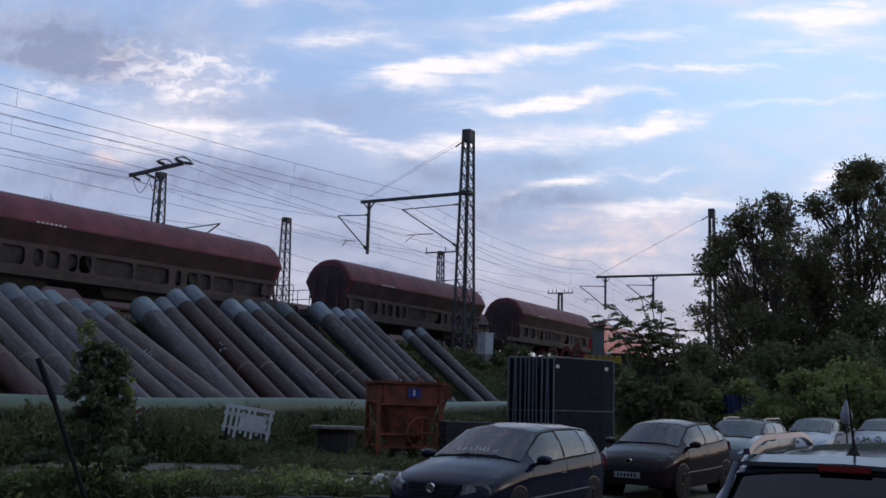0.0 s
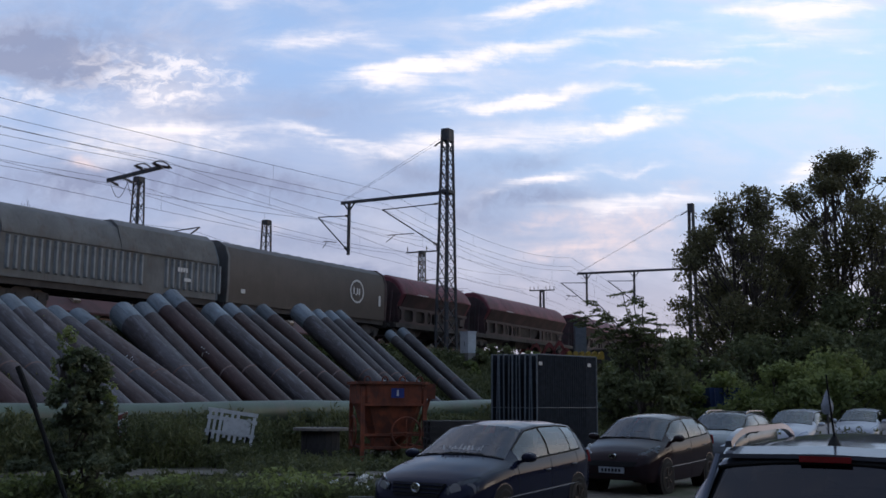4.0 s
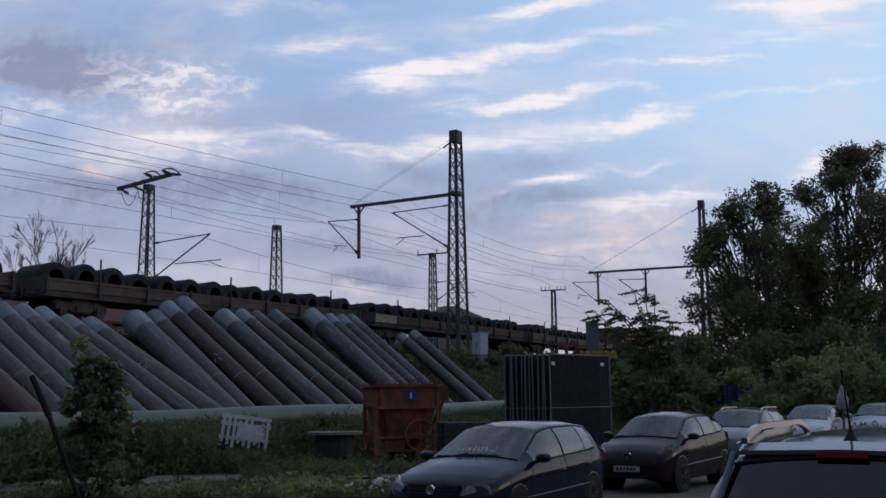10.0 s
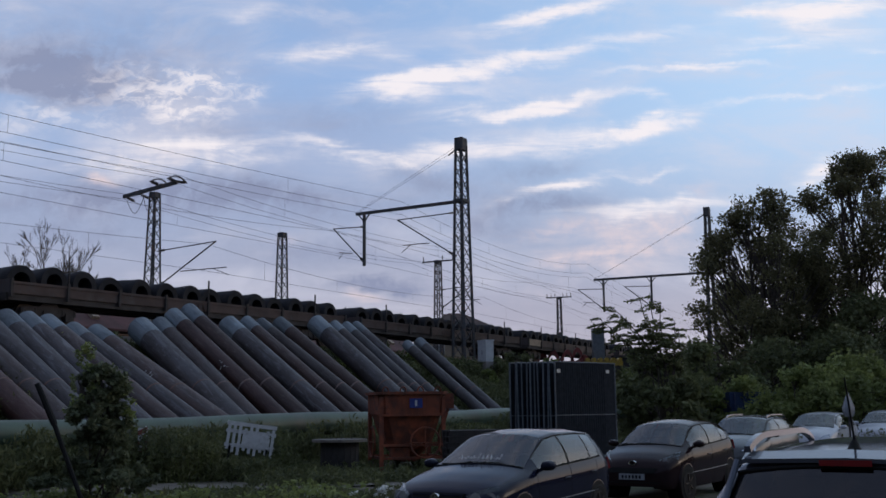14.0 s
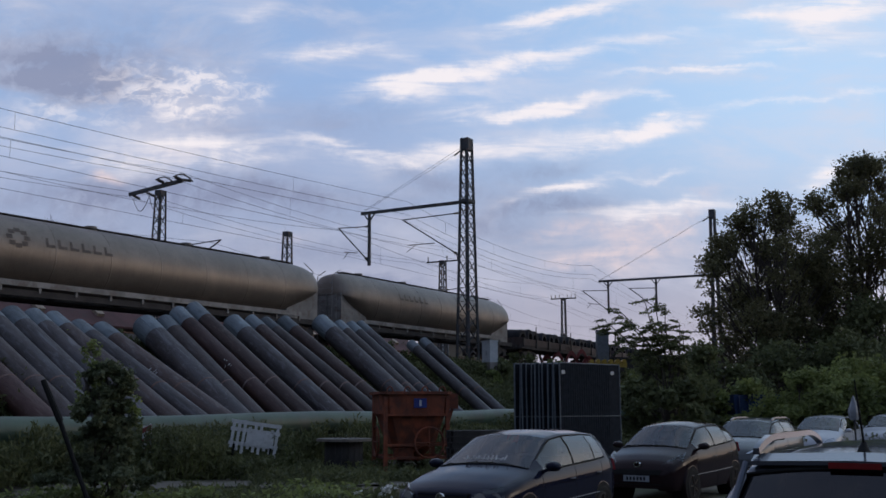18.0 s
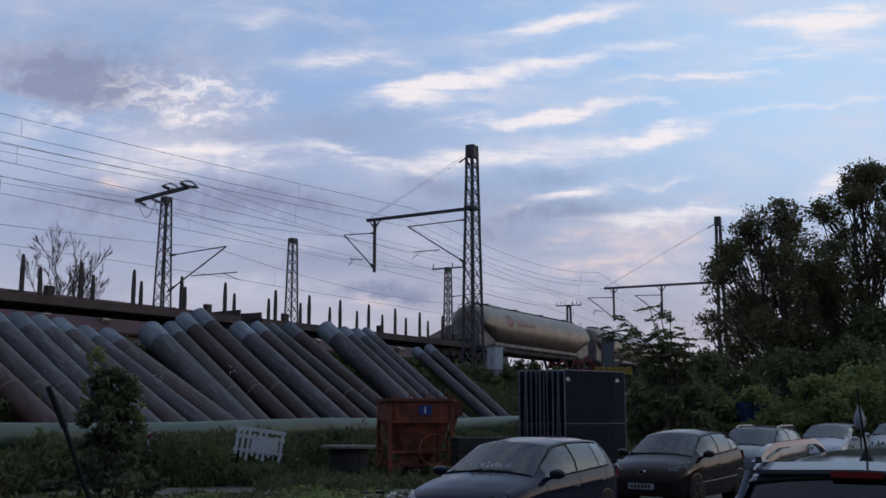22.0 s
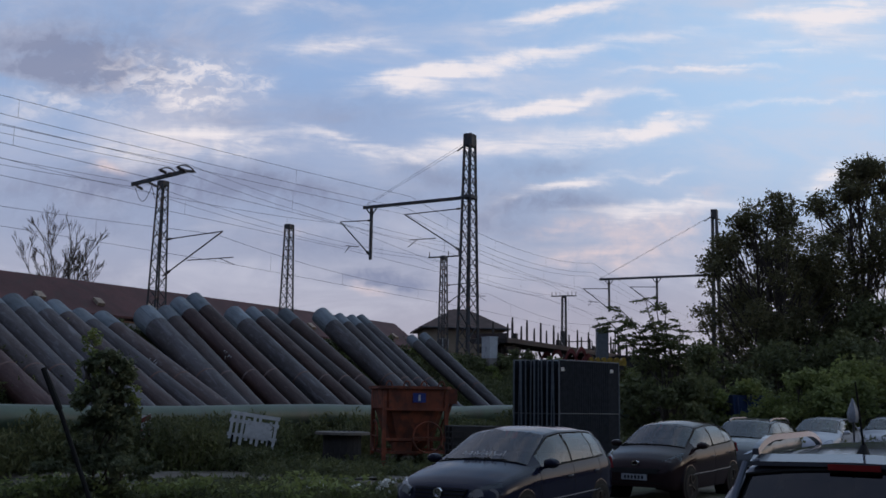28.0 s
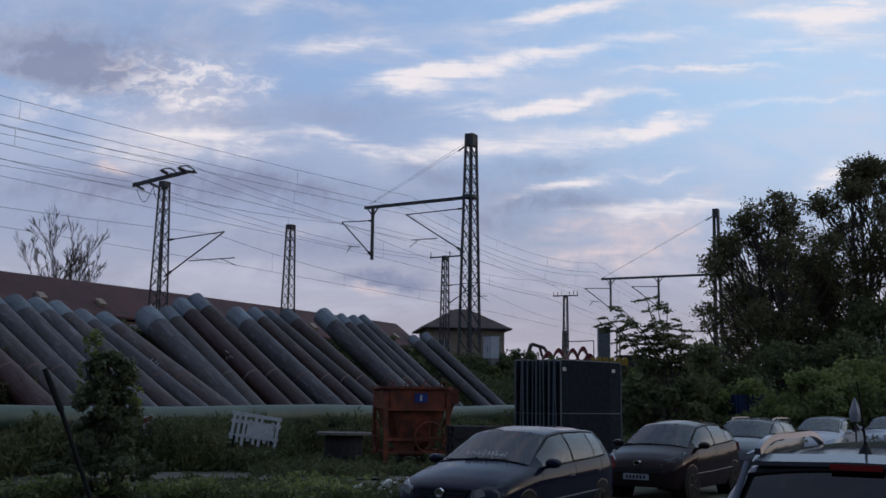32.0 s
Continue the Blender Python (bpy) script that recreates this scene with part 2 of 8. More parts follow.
def mat(name, color, rough=0.7, metal=0.0, vary=0.25, scale=6.0, grain=60.0, bump=0.15, second=None, amount=0.4, spec=0.5, coat=0.0, streaks=0.0, obvary=0.0):
    """A surface with two scales of variation, wear in a second colour and fine relief."""
    ma = bpy.data.materials.new(name)
    ma.use_nodes = True
    g = Graph(ma.node_tree)
    co = g.node("ShaderNodeTexCoord").outputs["Object"]
    big, small = g.noise(co, scale, 6, 0.6, 0.3), g.noise(co, grain, 4, 0.6)
    c = (*color, 1)
    dark = tuple(v * (1 - vary) for v in color) + (1,)
    lite = tuple(min(1, v * (1 + vary)) for v in color) + (1,)
    col = g.mix(g.span(big, 0.3, 0.7), dark, lite)
    col = g.mix(g.m("MULTIPLY", g.span(small, 0.35, 0.75), vary), col, c)
    if second:
        patchy = g.noise(g.node("ShaderNodeMapping", {"Vector": co, "Location": (7, 3, 5)}).outputs[0], scale * 1.7, 8, 0.65, 0.4)
        col = g.mix(g.m("MULTIPLY", g.span(patchy, 0.62 - amount * 0.35, 0.78 - amount * 0.25), 0.9), col, (*second, 1))
    if streaks:
        st = g.noise(g.node("ShaderNodeMapping", {"Vector": co, "Scale": (6, 6, 0.35)}).outputs[0], 2.0, 6, 0.6)
        col = g.mix(g.m("MULTIPLY", g.span(st, 0.5, 0.75), streaks), col, tuple(v * 0.45 for v in color) + (1,))
    if obvary:
        rnd = g.node("ShaderNodeObjectInfo").outputs["Random"]
        col = g.mix(1.0, col, g.node("ShaderNodeCombineColor", {0: g.m("MULTIPLY_ADD", rnd, obvary, 1 - obvary / 2), 1: g.m("MULTIPLY_ADD", rnd, obvary, 1 - obvary / 2), 2: g.m("MULTIPLY_ADD", rnd, obvary, 1 - obvary / 2)}).outputs[0], "MULTIPLY")
    ro = g.m("MULTIPLY_ADD", small, 0.25, rough - 0.12, clamp=True)
    ins = {"Base Color": col, "Roughness": ro, "Metallic": metal, "Specular IOR Level": spec, "Coat Weight": coat}
    if bump:
        ins["Normal"] = g.node("ShaderNodeBump", {"Strength": bump, "Distance": 0.02, "Height": g.m("ADD", small, g.m("MULTIPLY", big, 0.6))}).outputs[0]
    b = g.node("ShaderNodeBsdfPrincipled", ins)
    g.node("ShaderNodeOutputMaterial", {0: b})
    return ma


def leaf_mat(name, color, vary=0.45):
    """Foliage: each leaf its own shade, light coming a little through."""
    ma = bpy.data.materials.new(name)
    ma.use_nodes = True
    g = Graph(ma.node_tree)
    rnd = g.node("ShaderNodeNewGeometry").outputs["Random Per Island"]
    co = g.node("ShaderNodeTexCoord").outputs["Object"]
    big = g.noise(co, 1.1, 4)
    f = g.m("MULTIPLY_ADD", rnd, 0.5, g.m("MULTIPLY", g.span(big, 0.32, 0.68), 0.5))
    col = g.mix(f, tuple(v * (1 - vary) for v in color) + (1,), (min(1, color[0] * (1 + vary * 1.3)), min(1, color[1] * (1 + vary)), color[2] * (1 + vary * 0.5), 1))
    b = g.node("ShaderNodeBsdfPrincipled", {"Base Color": col, "Roughness": 0.6, "Specular IOR Level": 0.3})
    t = g.node("ShaderNodeBsdfTranslucent", {"Color": col})
    g.node("ShaderNodeOutputMaterial", {0: g.node("ShaderNodeMixShader", {0: 0.4, 1: b, 2: t})})
    return ma


def glass_mat(name, tint, rough=0.05):
    ma = bpy.data.materials.new(name)
    ma.use_nodes = True
    g = Graph(ma.node_tree)
    t = g.node("ShaderNodeBsdfTransparent", {"Color": (*tint, 1)})
    s = g.node("ShaderNodeBsdfGlossy", {"Color": (1, 1, 1, 1), "Roughness": rough})
    fr = g.node("ShaderNodeFresnel", {"IOR": 1.5})
    g.node("ShaderNodeOutputMaterial", {0: g.node("ShaderNodeMixShader", {0: g.m("MULTIPLY_ADD", fr.outputs[0], 1.0, 0.02), 1: t, 2: s})})
    return ma


def pipe_mat(name, color, rust, dust, fade, spec=0.5):
    """Old coated steel pipe: rust in long streaks, dusty bloom, scratches down to the metal."""
    ma = bpy.data.materials.new(name)
    ma.use_nodes = True
    g = Graph(ma.node_tree)
    co = g.node("ShaderNodeTexCoord").outputs["Object"]
    rnd = g.node("ShaderNodeObjectInfo").outputs["Random"]
    off = g.node("ShaderNodeVectorMath", {0: co, 1: g.node("ShaderNodeCombineXYZ", {0: g.m("MULTIPLY", rnd, 37.0), 1: g.m("MULTIPLY", rnd, 11.0), 2: rnd}).outputs[0]}, operation="ADD").outputs[0]
    long = g.noise(g.node("ShaderNodeMapping", {"Vector": off, "Scale": (0.45, 5.0, 5.0)}).outputs[0], 1.0, 7, 0.62, 0.4)
    patch = g.noise(g.node("ShaderNodeMapping", {"Vector": off, "Scale": (0.7, 1.8, 1.8)}).outputs[0], 1.3, 8, 0.65, 0.5)
    fine = g.noise(off, 26, 6, 0.7)
    worn = g.noise(g.node("ShaderNodeMapping", {"Vector": off, "Scale": (0.8, 7.0, 7.0), "Location": (5, 2, 8)}).outputs[0], 0.9, 8, 0.7, 0.5)
    spots = g.noise(g.node("ShaderNodeMapping", {"Vector": off, "Scale": (0.5, 1.0, 1.0)}).outputs[0], 6.5, 8, 0.75, 0.3)
    col = g.mix(g.span(long, 0.34, 0.66), (*color, 1), (*rust, 1))
    col = g.mix(g.m("MULTIPLY", g.span(patch, 0.42, 0.66), 0.8), col, (*[v * 0.6 for v in rust], 1))
    col = g.mix(g.m("MULTIPLY", g.span(spots, 0.55, 0.66), fade), col, (*dust, 1))
    col = g.mix(g.m("MULTIPLY", g.span(fine, 0.52, 0.78), 0.22), col, (*dust, 1))
    col = g.mix(g.m("MULTIPLY", g.span(worn, 0.52, 0.66), fade), col, (*dust, 1))
    col = g.mix(g.m("MULTIPLY", g.span(worn, 0.46, 0.30), 0.75), col, (*[v * 0.35 for v in rust], 1))
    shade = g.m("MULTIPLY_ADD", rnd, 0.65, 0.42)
    col = g.mix(1.0, col, g.node("ShaderNodeCombineColor", {0: shade, 1: shade, 2: shade}).outputs[0], "MULTIPLY")
    bmp = g.node("ShaderNodeBump", {"Strength": 0.5, "Distance": 0.012, "Height": g.m("ADD", fine, g.m("MULTIPLY", spots, 0.8))}).outputs[0]
    ro = g.m("MULTIPLY_ADD", patch, 0.35, 0.42)
    b = g.node("ShaderNodeBsdfPrincipled", {"Base Color": col, "Roughness": ro, "Specular IOR Level": spec, "Normal": bmp})
    g.node("ShaderNodeOutputMaterial", {0: b})
    return ma


M_PIPE = pipe_mat("weathered_pipe", (0.058, 0.045, 0.043), (0.066, 0.036, 0.028), (0.15, 0.13, 0.125), 0.5)
M_PIPE_BROWN = pipe_mat("brown_pipe", (0.046, 0.029, 0.025), (0.058, 0.028, 0.02), (0.12, 0.095, 0.085), 0.45, 0.4)
M_PIPE_BLUE = pipe_mat("blue_grey_pipe", (0.056, 0.053, 0.060), (0.052, 0.038, 0.036), (0.16, 0.155, 0.165), 0.6)
M_PIPE_RED = pipe_mat("red_brown_pipe", (0.066, 0.027, 0.022), (0.055, 0.021, 0.016), (0.13, 0.09, 0.075), 0.4, 0.4)
M_CAP = pipe_mat("pale_blue_pipe_end", (0.17, 0.215, 0.245), (0.14, 0.165, 0.18), (0.21, 0.24, 0.26), 0.5)
M_STEEL = mat("mast_steel", (0.048, 0.05, 0.054), 0.75, 0.0, 0.3, 1.2, 30, second=(0.16, 0.09, 0.06), amount=0.3)
M_WIRE = mat("wire", (0.06, 0.06, 0.068), 0.6, 0.2, 0.1)
M_PORCELAIN = mat("insulator", (0.06, 0.045, 0.04), 0.3, 0.0, 0.2)
M_RUST = mat("rust_brown_steel", (0.115, 0.066, 0.05), 0.8, 0.0, 0.35, 1.6, 45, second=(0.16, 0.13, 0.125), amount=0.35)
M_GREEN_PIPE = mat("green_painted_pipe", (0.058, 0.088, 0.058), 0.5, 0.0, 0.3, 0.6, 25, second=(0.07, 0.08, 0.06), amount=0.45, streaks=0.3)
M_HOPPER = mat("oxide_red_wagon", (0.135, 0.040, 0.050), 0.6, 0.0, 0.3, 0.8, 30, second=(0.085, 0.045, 0.04), amount=0.3, streaks=0.35, spec=0.2)
# grimy ends and sills; on the roof skirt this dark tone paints shade
M_HOPPER_END = mat("grimy_shaded_wagon", (0.052, 0.027, 0.028), 0.75, 0.0, 0.4, 1.0, 30, second=(0.035, 0.026, 0.025), amount=0.4)
M_GONDOLA = mat("dusty_red_gondola", (0.105, 0.036, 0.034), 0.7, 0.0, 0.3, 0.8, 30, second=(0.10, 0.075, 0.07), amount=0.35, streaks=0.6)
M_GREY_WAGON = mat("grey_wagon", (0.115, 0.115, 0.112), 0.75, 0.0, 0.25, 0.8, 30, second=(0.10, 0.085, 0.075), amount=0.35, streaks=0.5)
# paler than the wagon body, so the ribs show where soft light leaves them flat
M_GREY_RIB = mat("pale_grey_louvre", (0.20, 0.21, 0.21), 0.7, 0.0, 0.3, 1.0, 30, second=(0.12, 0.11, 0.10), amount=0.4)
M_BLUE_END = mat("blue_grey_wagon_end", (0.06, 0.078, 0.095), 0.7, 0.0, 0.3, 1.0, 30, second=(0.06, 0.07, 0.08), amount=0.35)
M_TARP = mat("olive_brown_hood", (0.046, 0.036, 0.031), 0.6, 0.0, 0.2, 0.7, 25, second=(0.055, 0.042, 0.036), amount=0.35, streaks=0.4)
M_DUSTY = mat("dusty_side_plate", (0.05, 0.034, 0.033), 0.8, 0.0, 0.35, 0.9, 30, second=(0.07, 0.04, 0.038), amount=0.4)
M_MARK = mat("dull_brown_print", (0.10, 0.075, 0.06), 0.7)
M_MARK_RED = mat("faded_red_print", (0.22, 0.05, 0.04), 0.7)
M_UNDER = mat("brake_dust_underframe", (0.04, 0.033, 0.03), 0.85, 0.0, 0.35, 2, 40)
M_WHEEL = mat("wheel_steel", (0.06, 0.045, 0.038), 0.6, 0.5, 0.3, 3, 40)
M_TANK = mat("dull_silver_tank", (0.195, 0.16, 0.132), 0.46, 0.5, 0.18, 0.6, 20, second=(0.17, 0.14, 0.115), amount=0.35, streaks=0.35)
M_TANK_FRAME = mat("pale_grey_frame", (0.19, 0.18, 0.17), 0.6, 0.1, 0.3, 1.2, 30, second=(0.12, 0.09, 0.075), amount=0.4)
M_COIL = mat("dark_wire_coil", (0.020, 0.020, 0.023), 0.7, 0.0, 0.3, 2.0, 30, second=(0.035, 0.028, 0.026), amount=0.25, spec=0.15)
M_FLAT = mat("brown_flat_wagon", (0.058, 0.036, 0.031), 0.75, 0.0, 0.35, 0.9, 30, second=(0.06, 0.05, 0.048), amount=0.4)
M_TAN = mat("tan_board", (0.28, 0.22, 0.16), 0.7, 0.0, 0.3)
M_LOCO = mat("traffic_red_loco", (0.50, 0.03, 0.028), 0.4, 0.0, 0.15, 0.8, 30, coat=0.2)
M_LOCO_GREY = mat("loco_grey", (0.22, 0.24, 0.26), 0.5)
M_WHITE = mat("white_paint", (0.5, 0.5, 0.49), 0.6, 0.0, 0.12, second=(0.35, 0.33, 0.3), amount=0.2)
M_DARK = mat("black_rubber", (0.010, 0.010, 0.010), 0.8, 0.0, 0.2, spec=0.2)
M_PATH = mat("trodden_dirt", (0.115, 0.10, 0.08), 0.95, 0.0, 0.3, 1.2, 25, 0.5, second=(0.07, 0.075, 0.04), amount=0.35)
M_EDGE = mat("dark_mossy_stone", (0.055, 0.05, 0.042), 0.95, 0.0, 0.4, 3, 30, 0.6, second=(0.04, 0.05, 0.025), amount=0.5)
M_ASPHALT = mat("worn_asphalt", (0.055, 0.053, 0.052), 0.9, 0.0, 0.3, 0.8, 40, 0.4, second=(0.09, 0.085, 0.08), amount=0.3)
M_TRUNK = mat("dark_bark", (0.06, 0.048, 0.038), 0.9, 0.0, 0.35, 3, 30, 0.5)
M_LEAF_TREE = leaf_mat("tree_leaves", (0.115, 0.115, 0.062))
M_LEAF_BUSH = leaf_mat("bush_leaves", (0.18, 0.225, 0.085))
M_LEAF_YOUNG = leaf_mat("young_tree_leaves", (0.12, 0.145, 0.09))
M_LEAF_DARK = leaf_mat("dark_shrub_leaves", (0.105, 0.125, 0.062))
M_WEED = leaf_mat("weed_leaves", (0.10, 0.116, 0.057))
M_FLOWER = mat("white_blossom", (0.68, 0.68, 0.64), 0.7)
M_ROOF_RED = mat("dark_red_tiles", (0.082, 0.032, 0.03), 0.8, 0.0, 0.25, 0.7, 14, second=(0.06, 0.034, 0.03), amount=0.35)
M_ROOF_BROWN = mat("brown_tiles", (0.085, 0.055, 0.045), 0.85, 0.0, 0.3, 0.8, 14)
M_BEIGE = mat("beige_render", (0.24, 0.19, 0.135), 0.9, 0.0, 0.15, 0.7, 20, second=(0.24, 0.2, 0.16), amount=0.3)
M_GREY_BOX = mat("light_grey_cabinet", (0.42, 0.44, 0.45), 0.6, 0.0, 0.1)
M_BALLAST = mat("ballast", (0.065, 0.054, 0.047), 0.95, 0.0, 0.45, 3, 22, 0.8)
M_SLEEPER = mat("concrete_sleeper", (0.22, 0.2, 0.18), 0.9)
M_RAIL = mat("rusty_rail", (0.14, 0.085, 0.06), 0.5, 0.6, 0.2)


def car_paint(name, color, metal=0.3, coat=0.0):
    return mat(name, color, 0.10, metal, 0.06, 0.8, 90, 0.0, coat=coat, spec=0.13)


M_PAINT_BLUE = car_paint("dark_blue_car_paint", (0.010, 0.012, 0.026), 0.0)
M_PAINT_PLUM = car_paint("brown_violet_car_paint", (0.020, 0.012, 0.013), 0.0)
M_PAINT_SILVER = car_paint("silver_car_paint", (0.115, 0.125, 0.15), 0.4)
M_PAINT_GREY = car_paint("grey_car_paint", (0.09, 0.096, 0.10), 0.3)
M_PAINT_WHITE = car_paint("pale_silver_car_paint", (0.42, 0.43, 0.45), 0.1)
M_GLASS = glass_mat("car_glass", (0.5, 0.54, 0.56))
M_GLASS_DARK = glass_mat("tinted_car_glass", (0.04, 0.05, 0.06))
M_INTERIOR = mat("dark_car_interior", (0.02, 0.02, 0.022), 0.85, 0.0, 0.2)
M_LAMP = mat("clear_headlight", (0.5, 0.52, 0.55), 0.15, 0.6, 0.1, 12, 60, 0.0, coat=1.0)
M_TAIL = mat("red_lamp_lens", (0.22, 0.012, 0.015), 0.2, 0.0, 0.1, 12, 60, 0.0, coat=1.0)
M_CHROME = mat("chrome", (0.6, 0.6, 0.62), 0.15, 1.0, 0.05)
M_ORANGE = mat("orange_rusted_steel", (0.21, 0.052, 0.022), 0.8, 0.0, 0.35, 1.6, 40, 0.3, second=(0.085, 0.032, 0.02), amount=0.6, streaks=0.6)
M_BLUE_SIGN = mat("blue_sign", (0.012, 0.025, 0.16), 0.5, 0.0, 0.1)
M_FENCE = mat("galvanised_fence", (0.11, 0.125, 0.14), 0.6, 0.3, 0.2)
M_TRAP = mat("anthracite_sheet", (0.020, 0.024, 0.030), 0.8, 0.0, 0.2, spec=0.05)
M_WOOD_DARK = mat("dark_old_wood", (0.026, 0.023, 0.022), 0.85, 0.0, 0.35, 4, 40, 0.4)
M_WOOD_GREY = mat("grey_old_wood", (0.15, 0.13, 0.11), 0.85, 0.0, 0.3, 4, 40, 0.4)
M_YELLOW = mat("yellow_machine", (0.40, 0.26, 0.03), 0.5, 0.0, 0.2, second=(0.1, 0.07, 0.04), amount=0.3)
M_RED_MACHINE = mat("red_machine", (0.17, 0.028, 0.024), 0.5, 0.0, 0.2, second=(0.12, 0.04, 0.03), amount=0.3)
M_BLUE_BIN = mat("blue_container", (0.012, 0.03, 0.09), 0.6, 0.0, 0.25)
M_CONCRETE = mat("old_concrete", (0.24, 0.22, 0.2), 0.9, 0.0, 0.25, 2, 30, 0.4)

# ---- mesh helpers ----


def bx(bm, x0, x1, y0, y1, z0, z1):
    v = [bm.verts.new(p) for p in ((x0, y0, z0), (x1, y0, z0), (x1, y1, z0), (x0, y1, z0), (x0, y0, z1), (x1, y0, z1), (x1, y1, z1), (x0, y1, z1))]
    for f in ((3, 2, 1, 0), (4, 5, 6, 7), (0, 1, 5, 4), (1, 2, 6, 5), (2, 3, 7, 6), (3, 0, 4, 7)):
        bm.faces.new([v[i] for i in f])


def loft(bm, rings, closed=True, caps=True):
    """Skins rings of points of equal number."""
    vs = [[bm.verts.new(p) for p in r] for r in rings]
    n = len(vs[0])
    for a, b in zip(vs, vs[1:]):
        for i in range(n if closed else n - 1):
            j = (i + 1) % n
            bm.faces.new((a[i], a[j], b[j], b[i]))
    if caps and closed:
        bm.faces.new(vs[0][::-1])
        bm.faces.new(vs[-1])
    return vs


def tube(bm, p0, p1, r0, r1=None, n=8, caps=True):
    p0, p1 = Vector(p0), Vector(p1)
    r1 = r0 if r1 is None else r1
    d = (p1 - p0).normalized()
    a = d.orthogonal().normalized()
    b = d.cross(a)
    ring = lambda c, r: [c + (a * math.cos(k) + b * math.sin(k)) * r for k in (math.tau * i / n for i in range(n))]
    loft(bm, [ring(p0, r0), ring(p1, r1)], True, caps)


def pipe_along(bm, pts, r, n=8):
    pts = [Vector(p) for p in pts]
    rings = []
    for i, p in enumerate(pts):
        d = (pts[min(i + 1, len(pts) - 1)] - pts[max(i - 1, 0)]).normalized()
        side = d.cross(Vector((0, 0, 1)))
        side = side.normalized() if side.length > 1e-4 else Vector((1, 0, 0))
        upv = side.cross(d)
        rings.append([p + (side * math.cos(k) + upv * math.sin(k)) * r for k in (math.tau * j / n for j in range(n))])
    loft(bm, rings)


def bar(bm, p0, p1, w, h=None):
    """A straight square bar between two points."""
    p0, p1 = Vector(p0), Vector(p1)
    h = h or w
    d = (p1 - p0).normalized()
    a = d.cross(Vector((0, 0, 1)))
    a = a.normalized() if a.length > 1e-3 else Vector((1, 0, 0))
    b = a.cross(d)
    ring = lambda c: [c + a * sx * w / 2 + b * sy * h / 2 for sx, sy in ((-1, -1), (1, -1), (1, 1), (-1, 1))]
    loft(bm, [ring(p0), ring(p1)])


def soften(bm, width=0.02, seg=2, angle=35):
    es = [e for e in bm.edges if len(e.link_faces) == 2 and e.calc_face_angle(0) > radians(angle)]
    if es:
        bmesh.ops.bevel(bm, geom=es, offset=width, segments=seg, affect="EDGES", profile=0.6, clamp_overlap=True)


def finish(name, bm, material, smooth=35):
    bmesh.ops.recalc_face_normals(bm, faces=bm.faces[:])
    me = bpy.data.meshes.new(name)
    bm.to_mesh(me)
    bm.free()
    me.materials.append(material)
    if smooth:
        me.shade_smooth()
        me.set_sharp_from_angle(angle=radians(smooth))
    return me


def part(name, bm, material, parent, label="", smooth=35):
    """Links a bmesh as one mesh object under a thing or a part."""
    ob = new(name, finish(name, bm, material, smooth))
    ob.parent = parent
    return tagged(ob, label) if label else ob


def share(name, me, parent, m, label=""):
    """One more object on a mesh that is there already."""
    ob = new(name, me)
    ob.parent = parent
    ob.matrix_basis = m
    return tagged(ob, label) if label else ob


def thing(name, label, category, m=None, group="", kind=""):
    ob = new(name)
    ob.empty_display_size = 0.2
    if m is not None:
        ob.matrix_basis = m
    return tagged(ob, label, category, group, kind)


def B():
    return bmesh.new()


# ---- the line of the track: an arc that bends slowly away, straight at both ends ----
RAIL_Z = 5.0
BED_Z = 4.55
ARC_C, ARC_R, ARC_T = Vector((-388.84, 292.59)), 450.0, -0.52297
S_LO, S_HI = -70.0, 150.0


def rail_point(s, off=0.0):
    """Place and heading (radians) at s metres along the track; off: metres to the near side."""
    sc = min(max(s, S_LO), S_HI)
    th = ARC_T + sc / ARC_R
    p = ARC_C + (ARC_R + off) * Vector((math.cos(th), math.sin(th)))
    head = th + math.pi / 2
    return p + (s - sc) * Vector((math.cos(head), math.sin(head))), head


def rail_coords(x, y):
    """The reverse: s and off of a place."""
    d = Vector((x, y)) - ARC_C
    th = math.atan2(d.y, d.x)
    s = (th - ARC_T) * ARC_R
    if S_LO <= s <= S_HI:
        return s, d.length - ARC_R
    se = S_LO if s < S_LO else S_HI
    p, h = rail_point(se)
    e = Vector((x, y)) - p
    return se + e.x * math.cos(h) + e.y * math.sin(h), e.x * math.sin(h) - e.y * math.cos(h)


def rail_pose(s, off=0.0, z=RAIL_Z):
    p, h = rail_point(s, off)
    return Matrix.Translation((p.x, p.y, z)) @ Matrix.Rotation(h, 4, "Z")


def smoothstep(a, b, v):
    k = min(max((v - a) / (b - a), 0.0), 1.0)
    return k * k * (3 - 2 * k)


def ground_z(x, y):
    s, q = rail_coords(x, y)
    far = math.hypot(x, y)
    rise = BED_Z * (1 - min(max((q - 3.4) / 8.6, 0.0), 1.0))
    # the yard behind the tracks falls away far off
    if q < -60:
        rise *= 1 - 0.6 * smoothstep(-60, -300, q)
    n = noise.noise((x * 0.35, y * 0.35, 0)) * 0.10 + noise.noise((x * 1.7, y * 1.7, 3)) * 0.04
    if q < 4.2 and q > -30:
        n *= 0.15
    if q > 22 or (x > -1 and y < 24):
        n *= 0.15
    return rise + n if far < 400 else rise

# ---- ground ----


